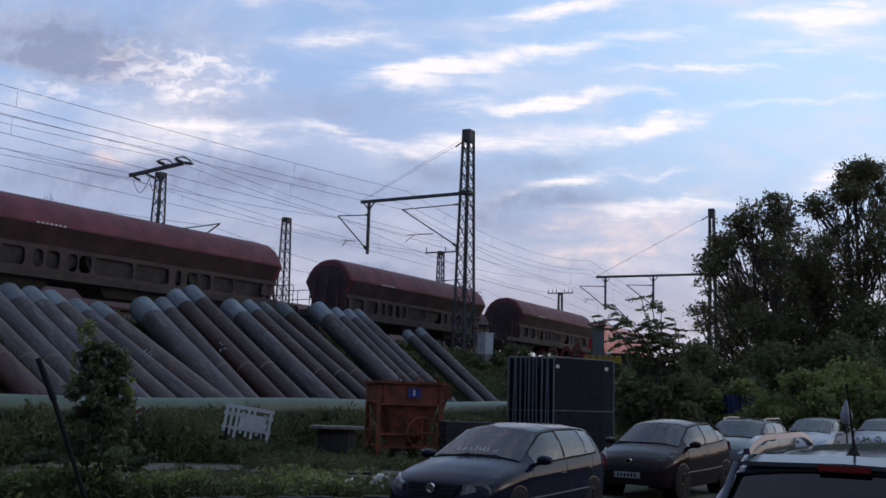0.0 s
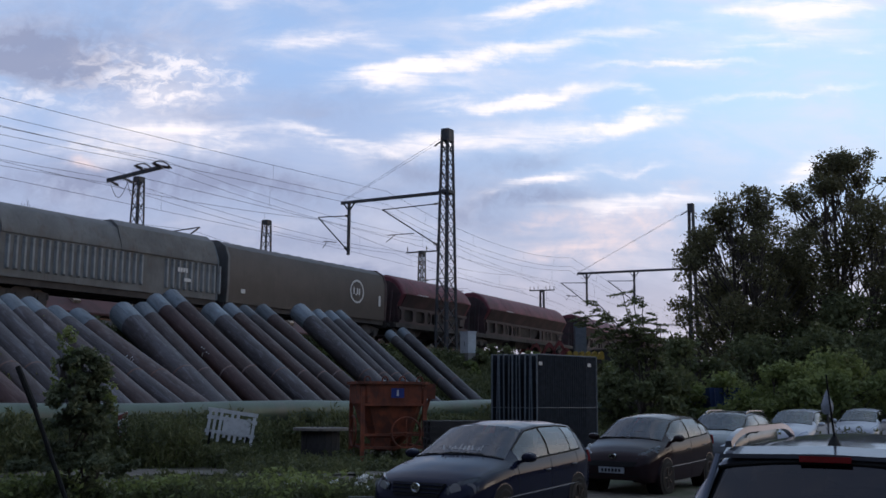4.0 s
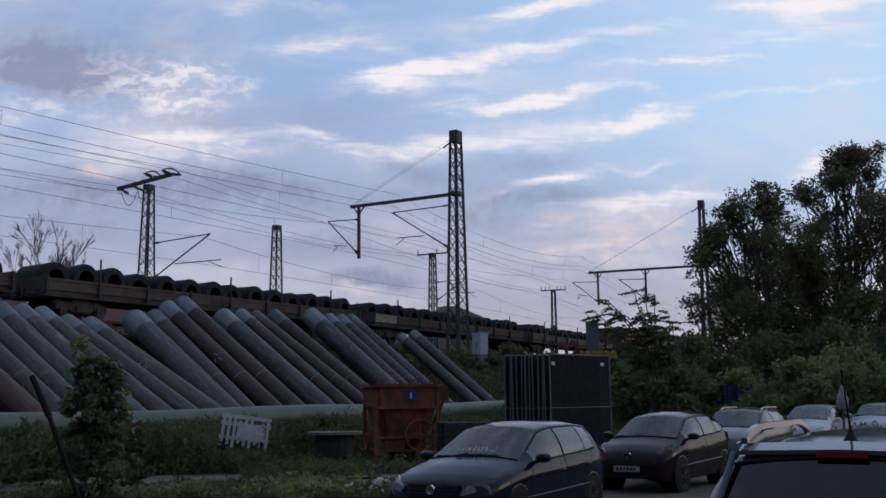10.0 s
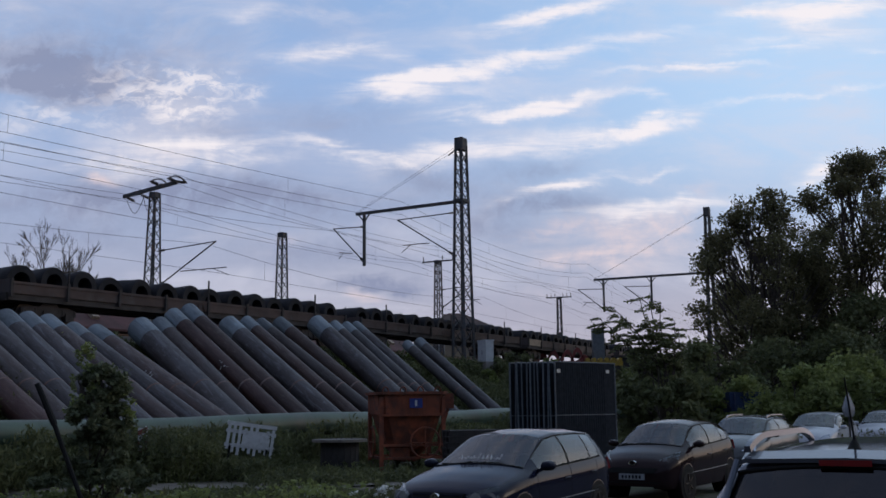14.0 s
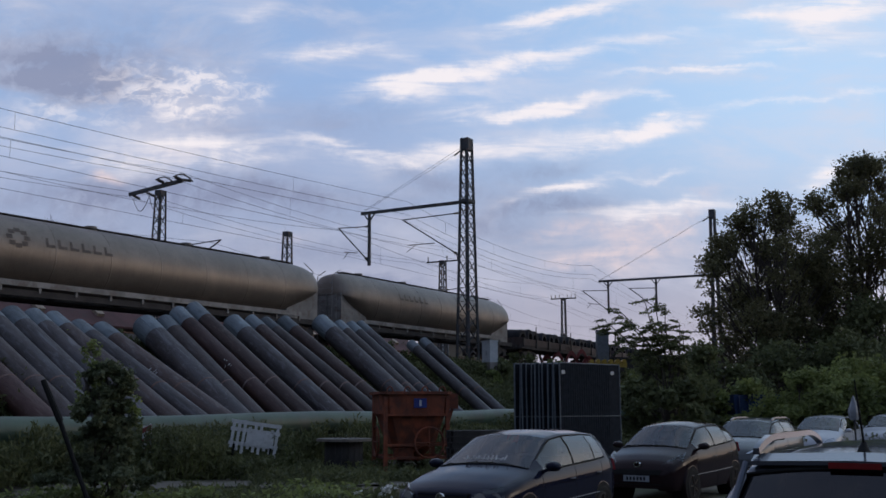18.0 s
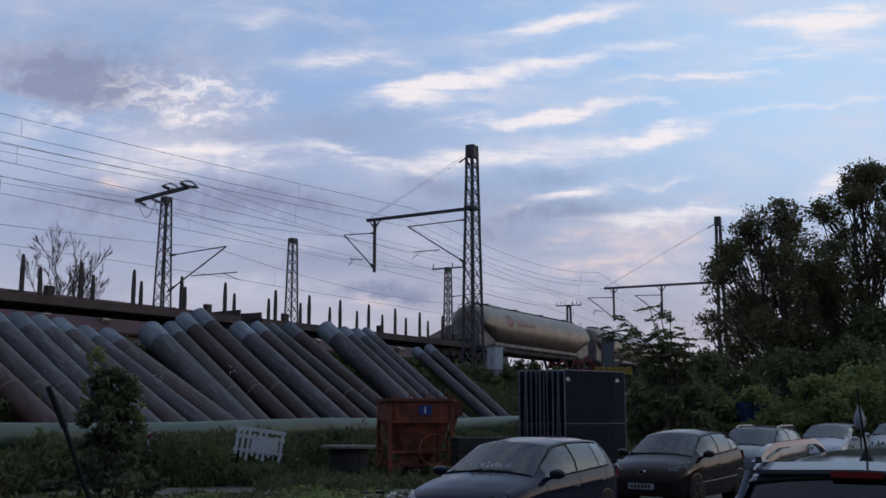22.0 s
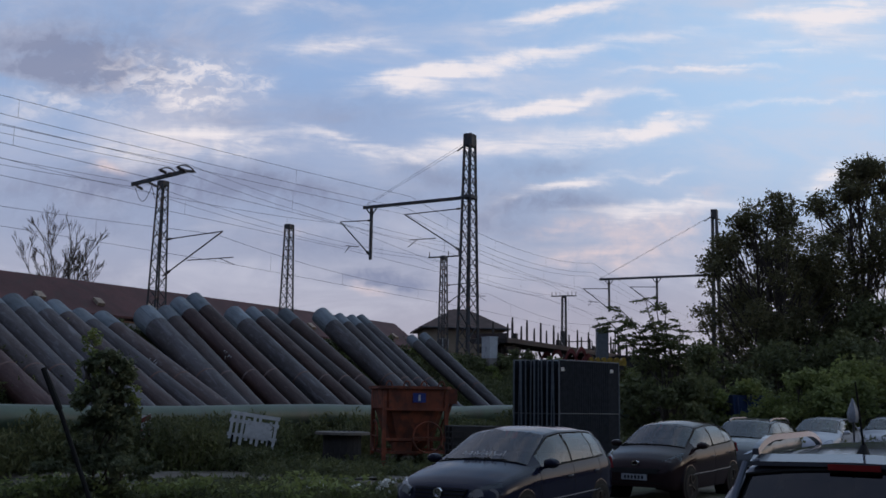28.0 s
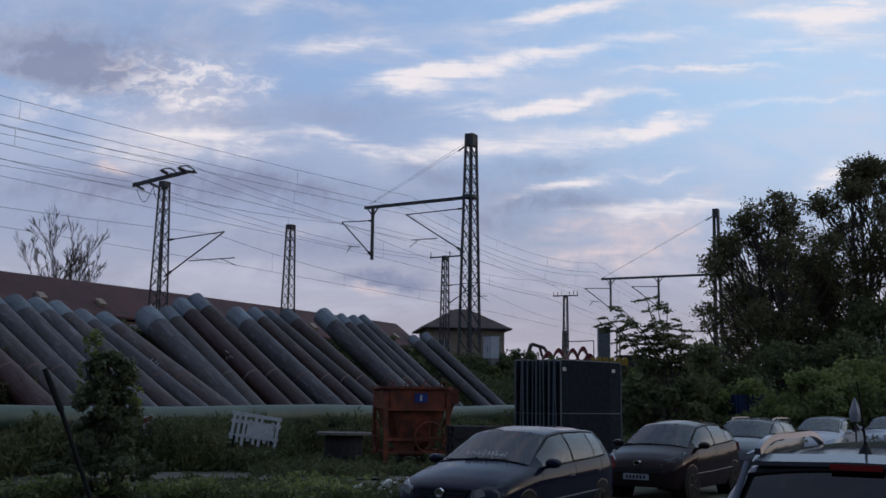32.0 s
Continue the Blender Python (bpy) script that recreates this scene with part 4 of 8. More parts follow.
def coil_wagon(length, tan=False):
    """Low-sided wagon loaded with a row of wire coils."""
    w = thing("coil_wagon", "brown low-sided wagon loaded with a row of dark wire coils", "freight wagon", group=TRAIN_GROUP)
    h = (length - 1.3) / 2
    part("underframe", frame_bm(length), M_UNDER, w)
    running_gear(w, length, 2.6)
    bm = B()
    bx(bm, -h, h, -1.36, 1.36, 1.18, 1.30)
    part("floor_plate", bm, M_UNDER, w)
    n = 8
    for sy in (-1, 1):
        for i in range(n):
            x0 = -h + 2 * h * i / n
            bm = B()
            bx(bm, x0 + 0.05, x0 + 2 * h / n - 0.05, sy * 1.36 - 0.03, sy * 1.36 + 0.03, 1.2, 1.62)
            bx(bm, x0 + 0.05, x0 + 2 * h / n - 0.05, sy * 1.38 - 0.05, sy * 1.38 + 0.05, 1.56, 1.66)
            part("side_board", bm, M_TAN if (tan and sy < 0 and i == 0) else M_FLAT, w, "tan side board" if (tan and sy < 0 and i == 0) else "")
        for i in range(n + 1):
            x0 = -h + 2 * h * i / n
            bm = B()
            bx(bm, x0 - 0.05, x0 + 0.05, sy * 1.43 - 0.06, sy * 1.43 + 0.06, 1.05, 1.75)
            if i % 3 == 1:
                bx(bm, x0 - 0.025, x0 + 0.025, sy * 1.43 - 0.03, sy * 1.43 + 0.03, 1.75, 2.62)
            part("stake", bm, M_UNDER, w)
    for sx in (-1, 1):
        bm = B()
        bx(bm, sx * h - 0.03, sx * h + 0.03, -1.36, 1.36, 1.2, 1.75)
        part("end_wall", bm, M_FLAT, w)
    bm = B()
    for k in range(4):
        bx(bm, -1.2 + k * 0.3, -1.0 + k * 0.3, -1.447, -1.435, 1.28, 1.5)
    part("lettering", bm, M_DUSTY, w, "faded pale lettering")
    rr = random.Random(int(length * 10) + tan)
    R, r, t = 0.65, 0.36, 1.0
    nc = int((2 * h - 0.4) / 1.32)
    prof = [(-t, R * 0.93), (-t * 0.9, R), (-t * 0.45, R * 0.985), (0, R), (t * 0.45, R * 0.985), (t * 0.9, R), (t, R * 0.93), (t, r), (-t, r), (-t, R * 0.93)]
    ny = 24
    bm = B()
    loft(bm, [[(rad * math.cos(k), o, rad * math.sin(k)) for k in (math.tau * j / ny for j in range(ny))] for o, rad in prof], caps=False)
    coil = finish("wire_coil", bm, M_COIL)
    for i in range(nc):
        x = -h + 0.75 + (2 * h - 1.5) * i / (nc - 1)
        share("wire_coil", coil, w, pose(x + rr.uniform(-0.05, 0.05), rr.uniform(-0.12, 0.12), 1.73 + rr.uniform(-0.04, 0.05), rr.uniform(-3, 3), rr.uniform(0, 360), rr.uniform(-6, 6)))
    return w


def tank_wagon(length, mark=0):
    """Long silo wagon: a silver vessel with coned ends on a pale frame."""
    w = thing("silo_wagon", "long dull silver silo tank wagon on a pale grey frame, moving", "tank wagon", group=TRAIN_GROUP)
    h = (length - 1.5) / 2
    running_gear(w, length, 2.4)
    bm = frame_bm(length, 1.0, 1.25, 1.2)
    part("underframe", bm, M_UNDER, w)
    ny = 36
    zc, ry, rz = 2.72, 1.47, 1.48
    rings = []
    # from each end: distance, width share, height share above the middle, below it, lift of the middle
    ends = ((0.0, 0.20, 0.25, 0.02, 0.30), (0.03, 0.48, 0.50, 0.04, 0.22), (0.12, 0.70, 0.70, 0.06, 0.12), (0.32, 0.86, 0.84, 0.12, 0.06), (0.7, 0.95, 0.94, 0.28, 0.0), (1.3, 0.985, 0.985, 0.52, 0.0), (2.2, 1.0, 1.0, 0.82, 0.0), (2.8, 1.0, 1.0, 0.96, 0.0), (3.2, 1.0, 1.0, 1.0, 0.0))
    stations = [(-h + d, *e) for d, *e in ends] + [(0, 1, 1, 1, 0)] + [(h - d, *e) for d, *e in ends[::-1]]
    for x, ky, kt, kb, dz in stations:
        rings.append([(x, ry * ky * math.cos(a), zc + dz + rz * (kt if math.sin(a) > 0 else kb) * math.sin(a)) for a in (math.tau * i / ny for i in range(ny))])
    bm = B()
    loft(bm, rings)
    part("tank", bm, M_TANK, w, "dull silver cylindrical tank", 50)
    for i in range(7):
        bm = B()
        x = -h + 3.0 + (2 * h - 6.0) * i / 6
        ring = [[(xx, (ry + e) * math.cos(a), zc + (rz + e) * math.sin(a)) for a in (math.tau * j / ny for j in range(ny))] for xx, e in ((x - 0.03, 0), (x - 0.02, 0.008), (x + 0.02, 0.008), (x + 0.03, 0))]
        loft(bm, ring, caps=False)
        part("weld_band", bm, M_TANK, w)
    bm = B()
    L = h - 0.2
    for sy in (-1, 1):
        bx(bm, -L + 1.5, L - 1.5, sy * 1.33 - 0.04, sy * 1.33 + 0.04, 1.36, 1.58)
        for i in range(12):
            x = -L + 1.6 + (2 * L - 3.2) * i / 11
            bx(bm, x - 0.05, x + 0.05, sy * 1.28 - 0.05, sy * 1.28 + 0.05, 1.15, 1.4)
    part("side_sill", bm, M_TANK_FRAME, w, "pale grey side sill")
    for sx in (-1, 1):
        bm = B()
        outl = [(sx * (h - 0.06), 1.2), (sx * (h - 2.7), 1.2), (sx * (h - 2.4), 1.75), (sx * (h - 1.2), 2.35), (sx * (h - 0.06), 2.95)]
        loft(bm, [[(px, -1.0, pz) for px, pz in outl], [(px, 1.0, pz) for px, pz in outl]])
        soften(bm, 0.04, 2)
        saddle = part("end_saddle", bm, M_TANK_FRAME, w, "pale grey end saddle")
        for y in (-0.66, 0.0, 0.66):
            bm = B()
            bx(bm, sx * (h - 0.02) - 0.04, sx * (h - 0.02) + 0.04, y - 0.05, y + 0.05, 1.22, 2.9)
            part("saddle_rib", bm, M_TANK_FRAME, saddle)
        bm = B()
        for y in (-0.5, 0.5):
            tube(bm, (sx * (h + 0.12), y, 1.2), (sx * (h + 0.12), y, 3.9), 0.022, n=6)
            tube(bm, (sx * (h + 0.12), y, 3.9), (sx * (h - 0.6), y, 4.28), 0.022, n=6)
        for i in range(9):
            tube(bm, (sx * (h + 0.12), -0.5, 1.4 + i * 0.3), (sx * (h + 0.12), 0.5, 1.4 + i * 0.3), 0.014, n=6)
        part("ladder", bm, M_TANK_FRAME, w)
    bm = B()
    bx(bm, -h + 1.2, h - 1.2, -0.28, 0.28, 4.22, 4.26)
    for i in range(9):
        x = -h + 1.6 + (2 * h - 3.2) * i / 8
        bx(bm, x - 0.03, x + 0.03, -0.3, 0.3, 4.12, 4.24)
    part("walkway", bm, M_UNDER, w)
    for i in range(4):
        x = -h + 3 + (2 * h - 6) * i / 3
        bm = B()
        tube(bm, (x, 0.0, 4.15), (x, 0.0, 4.36), 0.26, n=14)
        part("filling_lid", bm, M_TANK_FRAME, w)
    if mark:
        bm = B()
        lx = -h + 4.0
        def on(x, a):
            return (x, -(ry + 0.012) * math.cos(a), zc + (rz + 0.012) * math.sin(a))
        def blob(x0, x1, a0, a1):
            vs = [bm.verts.new(p) for p in (on(x0, a0), on(x1, a0), on(x1, a1), on(x0, a1))]
            bm.faces.new(vs)
        for i in range(6):
            blob(lx + 1.2 + i * 0.55, lx + 1.6 + i * 0.55, 0.16, 0.24)
            blob(lx + 1.2 + i * 0.55, lx + 1.32 + i * 0.55, 0.24, 0.42)
        ink = M_MARK if mark < 3 else M_MARK_RED
        part("lettering", bm, ink, w, "dull brown lettering" if mark < 3 else "faded red lettering")
        bm = B()
        for i in range(8 if mark > 1 else 0):
            a = math.tau * i / 8
            blob(lx + 0.38 * math.cos(a) - 0.13, lx + 0.38 * math.cos(a) + 0.13, 0.32 + 0.22 * math.sin(a) - 0.06, 0.32 + 0.22 * math.sin(a) + 0.06)
        if mark > 1:
            part("badge", bm, ink, w, "faded round badge")
    return w


def stake_wagon(length):
    w = thing("stake_wagon", "empty brown flat wagon with upright steel stakes, moving", "flat wagon", group=TRAIN_GROUP)
    h = (length - 1.25) / 2
    part("underframe", frame_bm(length), M_UNDER, w)
    running_gear(w, length, 2.6)
    bm = B()
    bx(bm, -h, h, -1.38, 1.38, 1.16, 1.30)
    for sy in (-1, 1):
        bx(bm, -h, h, sy * 1.38 - 0.05, sy * 1.38 + 0.05, 0.98, 1.32)
    part("deck", bm, M_FLAT, w)
    n = 8
    for sy in (-1, 1):
        for i in range(n):
            x = -h + 1.0 + (2 * h - 2.0) * i / (n - 1)
            bm = B()
            loft(bm, [[(x - k, sy * 1.36 - k2, z), (x + k, sy * 1.36 - k2, z), (x + k, sy * 1.36 + k2, z), (x - k, sy * 1.36 + k2, z)] for k, k2, z in ((0.07, 0.06, 1.0), (0.07, 0.06, 2.2), (0.045, 0.045, 2.75), (0.03, 0.03, 2.8))])
            part("stake", bm, M_UNDER, w)
        for i in range(5):
            x = -h + 1.9 + (2 * h - 3.8) * i / 4
            if i % 2 == 0:
                bm = B()
                bx(bm, x - 0.16, x + 0.16, sy * 1.2 - 0.12, sy * 1.2 + 0.12, 1.3, 1.72)
                part("bolster_end", bm, M_UNDER, w)
    for sx in (-1, 1):
        bm = B()
        bx(bm, sx * h - 0.04, sx * h + 0.04, -1.36, 1.36, 1.3, 1.62)
        part("end_flap", bm, M_FLAT, w)
    return w


def locomotive(length):
    w = thing("locomotive", "traffic-red electric locomotive with grey roof gear", "locomotive", group=TRAIN_GROUP)
    h = length / 2 - 0.6
    running_gear(w, length, 3.6)
    prof = lambda k: [(-1.48 * k, 1.0), (-1.48 * k, 3.0), (-1.38 * k, 3.45), (-1.05 * k, 3.72), (1.05 * k, 3.72), (1.38 * k, 3.45), (1.48 * k, 3.0), (1.48 * k, 1.0)]
    bm = B()
    rings = []
    for x, k, dz in ((-h, 0.88, -0.55), (-h + 0.25, 0.94, -0.3), (-h + 0.9, 1, 0), (h - 0.9, 1, 0), (h - 0.25, 0.94, -0.3), (h, 0.88, -0.55)):
        rings.append([(x, y, z + (dz if z > 2.2 else 0)) for y, z in prof(k)])
    loft(bm, rings)
    part("body", bm, M_LOCO, w, "traffic-red body")
    bm = B()
    for sy in (-1, 1):
        bx(bm, -h + 0.3, h - 0.3, sy * 1.485 - 0.01, sy * 1.485 + 0.012, 0.98, 1.3)
    part("skirt_stripe", bm, M_LOCO_GREY, w)
    for sx in (-1, 1):
        bm = B()
        vs = [(sx * (h - 0.08), -1.0, 2.15), (sx * (h - 0.08), 1.0, 2.15), (sx * (h - 0.30), 1.0, 2.95), (sx * (h - 0.30), -1.0, 2.95)]
        loft(bm, [vs, [(x + sx * 0.06, y, z + 0.02) for x, y, z in vs]])
        part("windscreen", bm, M_GLASS_DARK, w)
        bm = B()
        tube(bm, (sx * (h - 3.0), -0.8, 3.95), (sx * (h - 3.0), 0.8, 3.95), 0.04)
        bar(bm, (sx * (h - 3.2), -0.4, 3.75), (sx * (h - 4.6), 0, 4.05), 0.05)
        bar(bm, (sx * (h - 3.2), 0.4, 3.75), (sx * (h - 4.6), 0, 4.05), 0.05)
        part("pantograph", bm, M_STEEL, w)
        for sy in (-1, 1):
            bm = B()
            bx(bm, sx * (h - 1.5) - 0.3, sx * (h - 1.5) + 0.3, sy * 1.482 - 0.01, sy * 1.482 + 0.01, 2.2, 2.85)
            part("side_window", bm, M_GLASS_DARK, w)
    for i in range(6):
        bm = B()
        x = -h + 4 + i * 1.9
        bx(bm, x - 0.6, x + 0.6, -1.49, -1.478, 2.6, 3.1)
        part("side_grille", bm, M_LOCO_GREY, w)
    bm = B()
    bx(bm, -h + 2.2, h - 2.2, -0.7, 0.7, 3.7, 3.9)
    part("roof_hatch", bm, M_LOCO_GREY, w)
    return w


# head and tail of every vehicle along the track at the start, in metres
def train_list():
    items = [(locomotive(18.8), 25.4, 44.2)]
    for body, mid in ((15.4, 15.2), (15.6, -6.2), (17.2, -28.2), (15.6, -49.7)):
        items.append((hopper_wagon(21.0, body), mid - 10.5, mid + 10.5))
    items.append((hopper_wagon(11.0, 8.9), -70.1, -59.2))
    items.append((tarp_wagon(14.6), -84.9, -70.3))
    items.append((ribbed_hopper(12.7), -97.0, -84.3))
    items.append((ribbed_hopper(12.5), -109.7, -97.2))
    items.append((gondola_wagon(15.5), -125.5, -110.0))
    top = -126.6
    ends = [-148.1, -169.6, -191.1, -212.6, -234.1, -255.6, -276.2]
    for i, e in enumerate(ends):
        items.append((coil_wagon(top - e - 0.1, i in (1, 3)), e, top))
        top = e
    items.append((tank_wagon(21.4, 1), -297.8, -276.4))
    items.append((tank_wagon(23.4, 2), -321.6, -298.2))
    items.append((tank_wagon(21.6, 3), -343.6, -322.0))
    for i in range(4):
        items.append((stake_wagon(21.4), -343.8 - 21.5 * (i + 1), -343.8 - 21.5 * i))
    return items


TRAIN = train_list()
# metres that the train has gone at a time
GONE = [(0, 0), (3, 46.3), (6, 94.4), (9, 142.2), (13, 205.1), (14.3, 225.3), (16.6, 261.0), (19, 298.0), (21, 328.1), (23, 358.2), (28.6, 442.6), (32, 494.0)]


def gone(t):
    for (a, sa), (b, sb) in zip(GONE, GONE[1:]):
        if t <= b:
            return sa + (sb - sa) * (t - a) / (b - a)
    return GONE[-1][1]

# ---- masts and wires ----


def lattice_mast(bm, base, top_z, w0, w1, panels, leg=0.09, brace=0.045, depth=None, head=0.0):
    """Four tapering angle legs with zigzag bracing. w: half widths at foot and head."""
    bx0, by0, z0 = base
    d0, d1 = (depth or (w0, w1))
    def corner(k, sx, sy):
        z = z0 + (top_z - z0) * k
        return Vector((bx0 + sx * (w0 + (w1 - w0) * k), by0 + sy * (d0 + (d1 - d0) * k), z))
    for sx in (-1, 1):
        for sy in (-1, 1):
            bar(bm, corner(0, sx, sy), corner(1, sx, sy), leg)
    for i in range(panels):
        a, b = i / panels, (i + 1) / panels
        for sy in (-1, 1):
            s1 = 1 if i % 2 else -1
            bar(bm, corner(a, -s1, sy), corner(b, s1, sy), brace, 0.02)
            bar(bm, corner(a, s1, sy), corner(b, -s1, sy), brace, 0.02)
            bar(bm, corner(b, -1, sy), corner(b, 1, sy), brace, 0.02)
        for sx in (-1, 1):
            s1 = 1 if i % 2 else -1
            bar(bm, corner(a, sx, -s1), corner(b, sx, s1), brace, 0.02)


def insulator(bm, p0, p1, r=0.09):
    """Turned porcelain rod with five sheds, in one skin."""
    p0, p1 = Vector(p0), Vector(p1)
    d = (p1 - p0).normalized()
    a = d.orthogonal().normalized()
    b = d.cross(a)
    prof = [(0.0, 0.4)]
    for i in range(5):
        prof += [((i + 0.14) / 5, 0.4), ((i + 0.15) / 5, 1.0), ((i + 0.6) / 5, 0.55), ((i + 0.61) / 5, 0.4)]
    prof.append((1.0, 0.4))
    loft(bm, [[p0.lerp(p1, k) + (a * math.cos(q) + b * math.sin(q)) * r * e for q in (math.tau * j / 8 for j in range(8))] for k, e in prof])


def cantilever(parent, tip, top_root, low_root, steady_from, steady_to, name="cantilever"):
    """Hinged tube bracket: top tie, raking strut with its insulator and the steady arm."""
    bm = B()
    tube(bm, top_root, tip, 0.035, n=6)
    tube(bm, low_root, tip, 0.045, n=6)
    tube(bm, steady_from, steady_to, 0.03, n=6)
    lo, ti = Vector(low_root), Vector(tip)
    arm = part(name, bm, M_STEEL, parent)
    for p0, p1, r in ((lo.lerp(ti, 0.03), lo.lerp(ti, 0.13), 0.10), (Vector(top_root).lerp(ti, 0.04), Vector(top_root).lerp(ti, 0.13), 0.08)):
        bm = B()
        insulator(bm, p0, p1, r)
        part("insulator", bm, M_PORCELAIN, arm)
    bm = B()
    st, sf = Vector(steady_to), Vector(steady_from)
    k = sf.lerp(st, 0.7)
    tube(bm, k, k + (st - sf) * 0.35 + Vector((0, 0, -0.45)), 0.022, n=6)
    part("steady_arm", bm, M_STEEL, arm)
    return arm


def across(s, off, z):
    p, _ = rail_point(s, off)
    return Vector((p.x, p.y, z))


def local_mast(s, off, name, label):
    """An empty whose y axis points across the tracks, away from the viewer."""
    m = rail_pose(s, off, 0)
    return thing(name, label, "mast", m, "overhead line masts")


def main_mast(s, off, top, arm_z, reach, low, name="catenary_mast", drops=(8.8,), scale=1.0):
    """Lattice mast with a long beam over two tracks, held by guys from its head."""
    w = local_mast(s, off, name, "tall dark steel lattice mast with a long beam over the tracks")
    bm = B()
    lattice_mast(bm, (0, 0, BED_Z - 0.6), top, 0.62 * scale, 0.30 * scale, 17, 0.13, 0.06, (0.42 * scale, 0.20 * scale))
    part("lattice_shaft", bm, M_STEEL, w)
    bm = B()
    bx(bm, -0.55, 0.55, -0.5, 0.5, BED_Z - 0.7, BED_Z + 0.05)
    part("concrete_foot", bm, M_CONCRETE, w)
    bm = B()
    bx(bm, -0.34, 0.34, -0.26, 0.26, top - 0.75, top + 0.02)
    part("head_plate", bm, M_STEEL, w)
    bm = B()
    bx(bm, -0.46, 0.46, -0.34, 0.34, arm_z - 0.10, arm_z + 0.10)
    part("collar", bm, M_STEEL, w)
    bm = B()
    bar(bm, (0, -0.3, arm_z), (0, reach, arm_z), 0.13, 0.2)
    part("beam", bm, M_STEEL, w)
    bm = B()
    for dx in (-0.18, 0.18):
        tube(bm, (dx, 0.2, top - 0.5), (dx * 0.5, reach - 0.1, arm_z + 0.1), 0.009, n=5)
    tube(bm, (0, 0.1, top - 0.5), (0, 0.9, top - 0.95), 0.05, n=6)
    part("guy_rope", bm, M_WIRE, w)
    for d in drops:
        bm = B()
        bar(bm, (0, d, arm_z), (0, d, low), 0.16)
        bar(bm, (0, d - 0.4, arm_z - 0.1), (0, d, arm_z - 0.6), 0.07)
        bar(bm, (0, d + 0.4, arm_z - 0.1), (0, d, arm_z - 0.6), 0.07)
        part("hanger_post", bm, M_STEEL, w)
        cantilever(w, (0, d + 2.5, arm_z - 0.8), (0, d, arm_z - 0.9), (0, d, low + 0.25), (0, d + 0.95, low + 0.9), (0, d + 2.0, low + 1.05))
    return w


M1 = main_mast(-4.5, 3.3, 18.45, 14.45, 8.0, 10.95, drops=(7.35,))
cantilever(M1, (0, 4.76, 13.73), (0, 0.4, 13.78), (0, 0.4, 11.0), (0, 2.36, 12.02), (0, 4.34, 12.04))
M4 = main_mast(30.0, 10.2, 19.2, 13.35, 10.7, 10.3, drops=(9.8, 5.3), scale=0.8)


def far_mast(s, off, top, kind, name="catenary_mast", half=0.42):
    w = local_mast(s, off, name, "dark steel lattice mast beyond the tracks" + (" with a crossarm" if kind != "plain" else ""))
    bm = B()
    lattice_mast(bm, (0, 0, BED_Z - 0.5), top, half, 0.22, 15, 0.10, 0.05, (half * 0.8, 0.2))
    part("lattice_shaft", bm, M_STEEL, w)
    bm = B()
    bx(bm, -0.25, 0.25, -0.23, 0.23, top - 0.3, top + 0.03)
    part("head_plate", bm, M_STEEL, w)
    bm = B()
    bx(bm, -0.5, 0.5, -0.5, 0.5, BED_Z - 0.6, BED_Z + 0.1)
    part("concrete_foot", bm, M_CONCRETE, w)
    if kind == "feeder":
        bm = B()
        bar(bm, (0, -1.9, top + 0.45), (0, 2.8, top + 0.1), 0.16, 0.22)
        arm = part("crossarm", bm, M_STEEL, w)
        for y in (-1.8, -0.3):
            for sx in (-1, 1):
                bm = B()
                insulator(bm, (sx * 0.1, y, top + 0.5), (sx * 0.7, y - 0.1, top + 0.55), 0.11)
                part("insulator", bm, M_PORCELAIN, arm)
            bm = B()
            pipe_along(bm, [(-0.8 + 0.16 * k, y - 0.1, top + 0.52 + 0.3 * math.sin(math.pi * k / 10)) for k in range(11)], 0.045, 6)
            part("jumper_loop", bm, M_PORCELAIN, arm)
        for q0, q1 in (((0.1, 2.7, top + 0.1), (0.9, 2.8, top - 0.05)), ((0.1, 1.5, top + 0.15), (0.9, 1.5, top))):
            bm = B()
            insulator(bm, q0, q1, 0.10)
            part("insulator", bm, M_PORCELAIN, arm)
        for y0, y1 in ((2.6, 1.1), (1.1, 0.2)):
            bm = B()
            pts = [(0.1, y0 + (y1 - y0) * k / 10, top - 0.15 - 0.9 * math.sin(math.pi * k / 10)) for k in range(11)]
            pipe_along(bm, pts, 0.02, 5)
            part("jumper_cable", bm, M_WIRE, arm)
    if kind == "crossbar":
        bm = B()
        bar(bm, (0, -1.6, top - 0.05), (0, 1.6, top - 0.05), 0.12, 0.12)
        arm = part("crossarm", bm, M_STEEL, w)
        for y in (-1.5, -1.0, -0.5, 0.5, 1.0, 1.5) if s > 40 else (-1.5, -0.45, 1.5):
            bm = B()
            insulator(bm, (0, y, top), (0, y, top + 0.45), 0.08)
            part("insulator", bm, M_PORCELAIN, arm)
    return w


M2 = far_mast(-15.0, -12.5, 15.0, "feeder", half=0.5)
cantilever(M2, (0, -5.2, 11.5), (0, -0.4, 11.34), (0, -0.4, 9.1), (0, -2.4, 9.95), (0, -6.1, 9.9))
M3 = far_mast(-2.5, -12.5, 14.2, "plain", half=0.45)
M5 = far_mast(21.3, -12.5, 15.0, "crossbar", half=0.42)
cantilever(M5, (0, -3.4, 12.5), (0, -0.3, 12.3), (0, -0.3, 10.6), (0, -1.8, 11.3), (0, -4.2, 11.2))
M6 = far_mast(57.3, -12.5, 14.9, "crossbar", half=0.38)


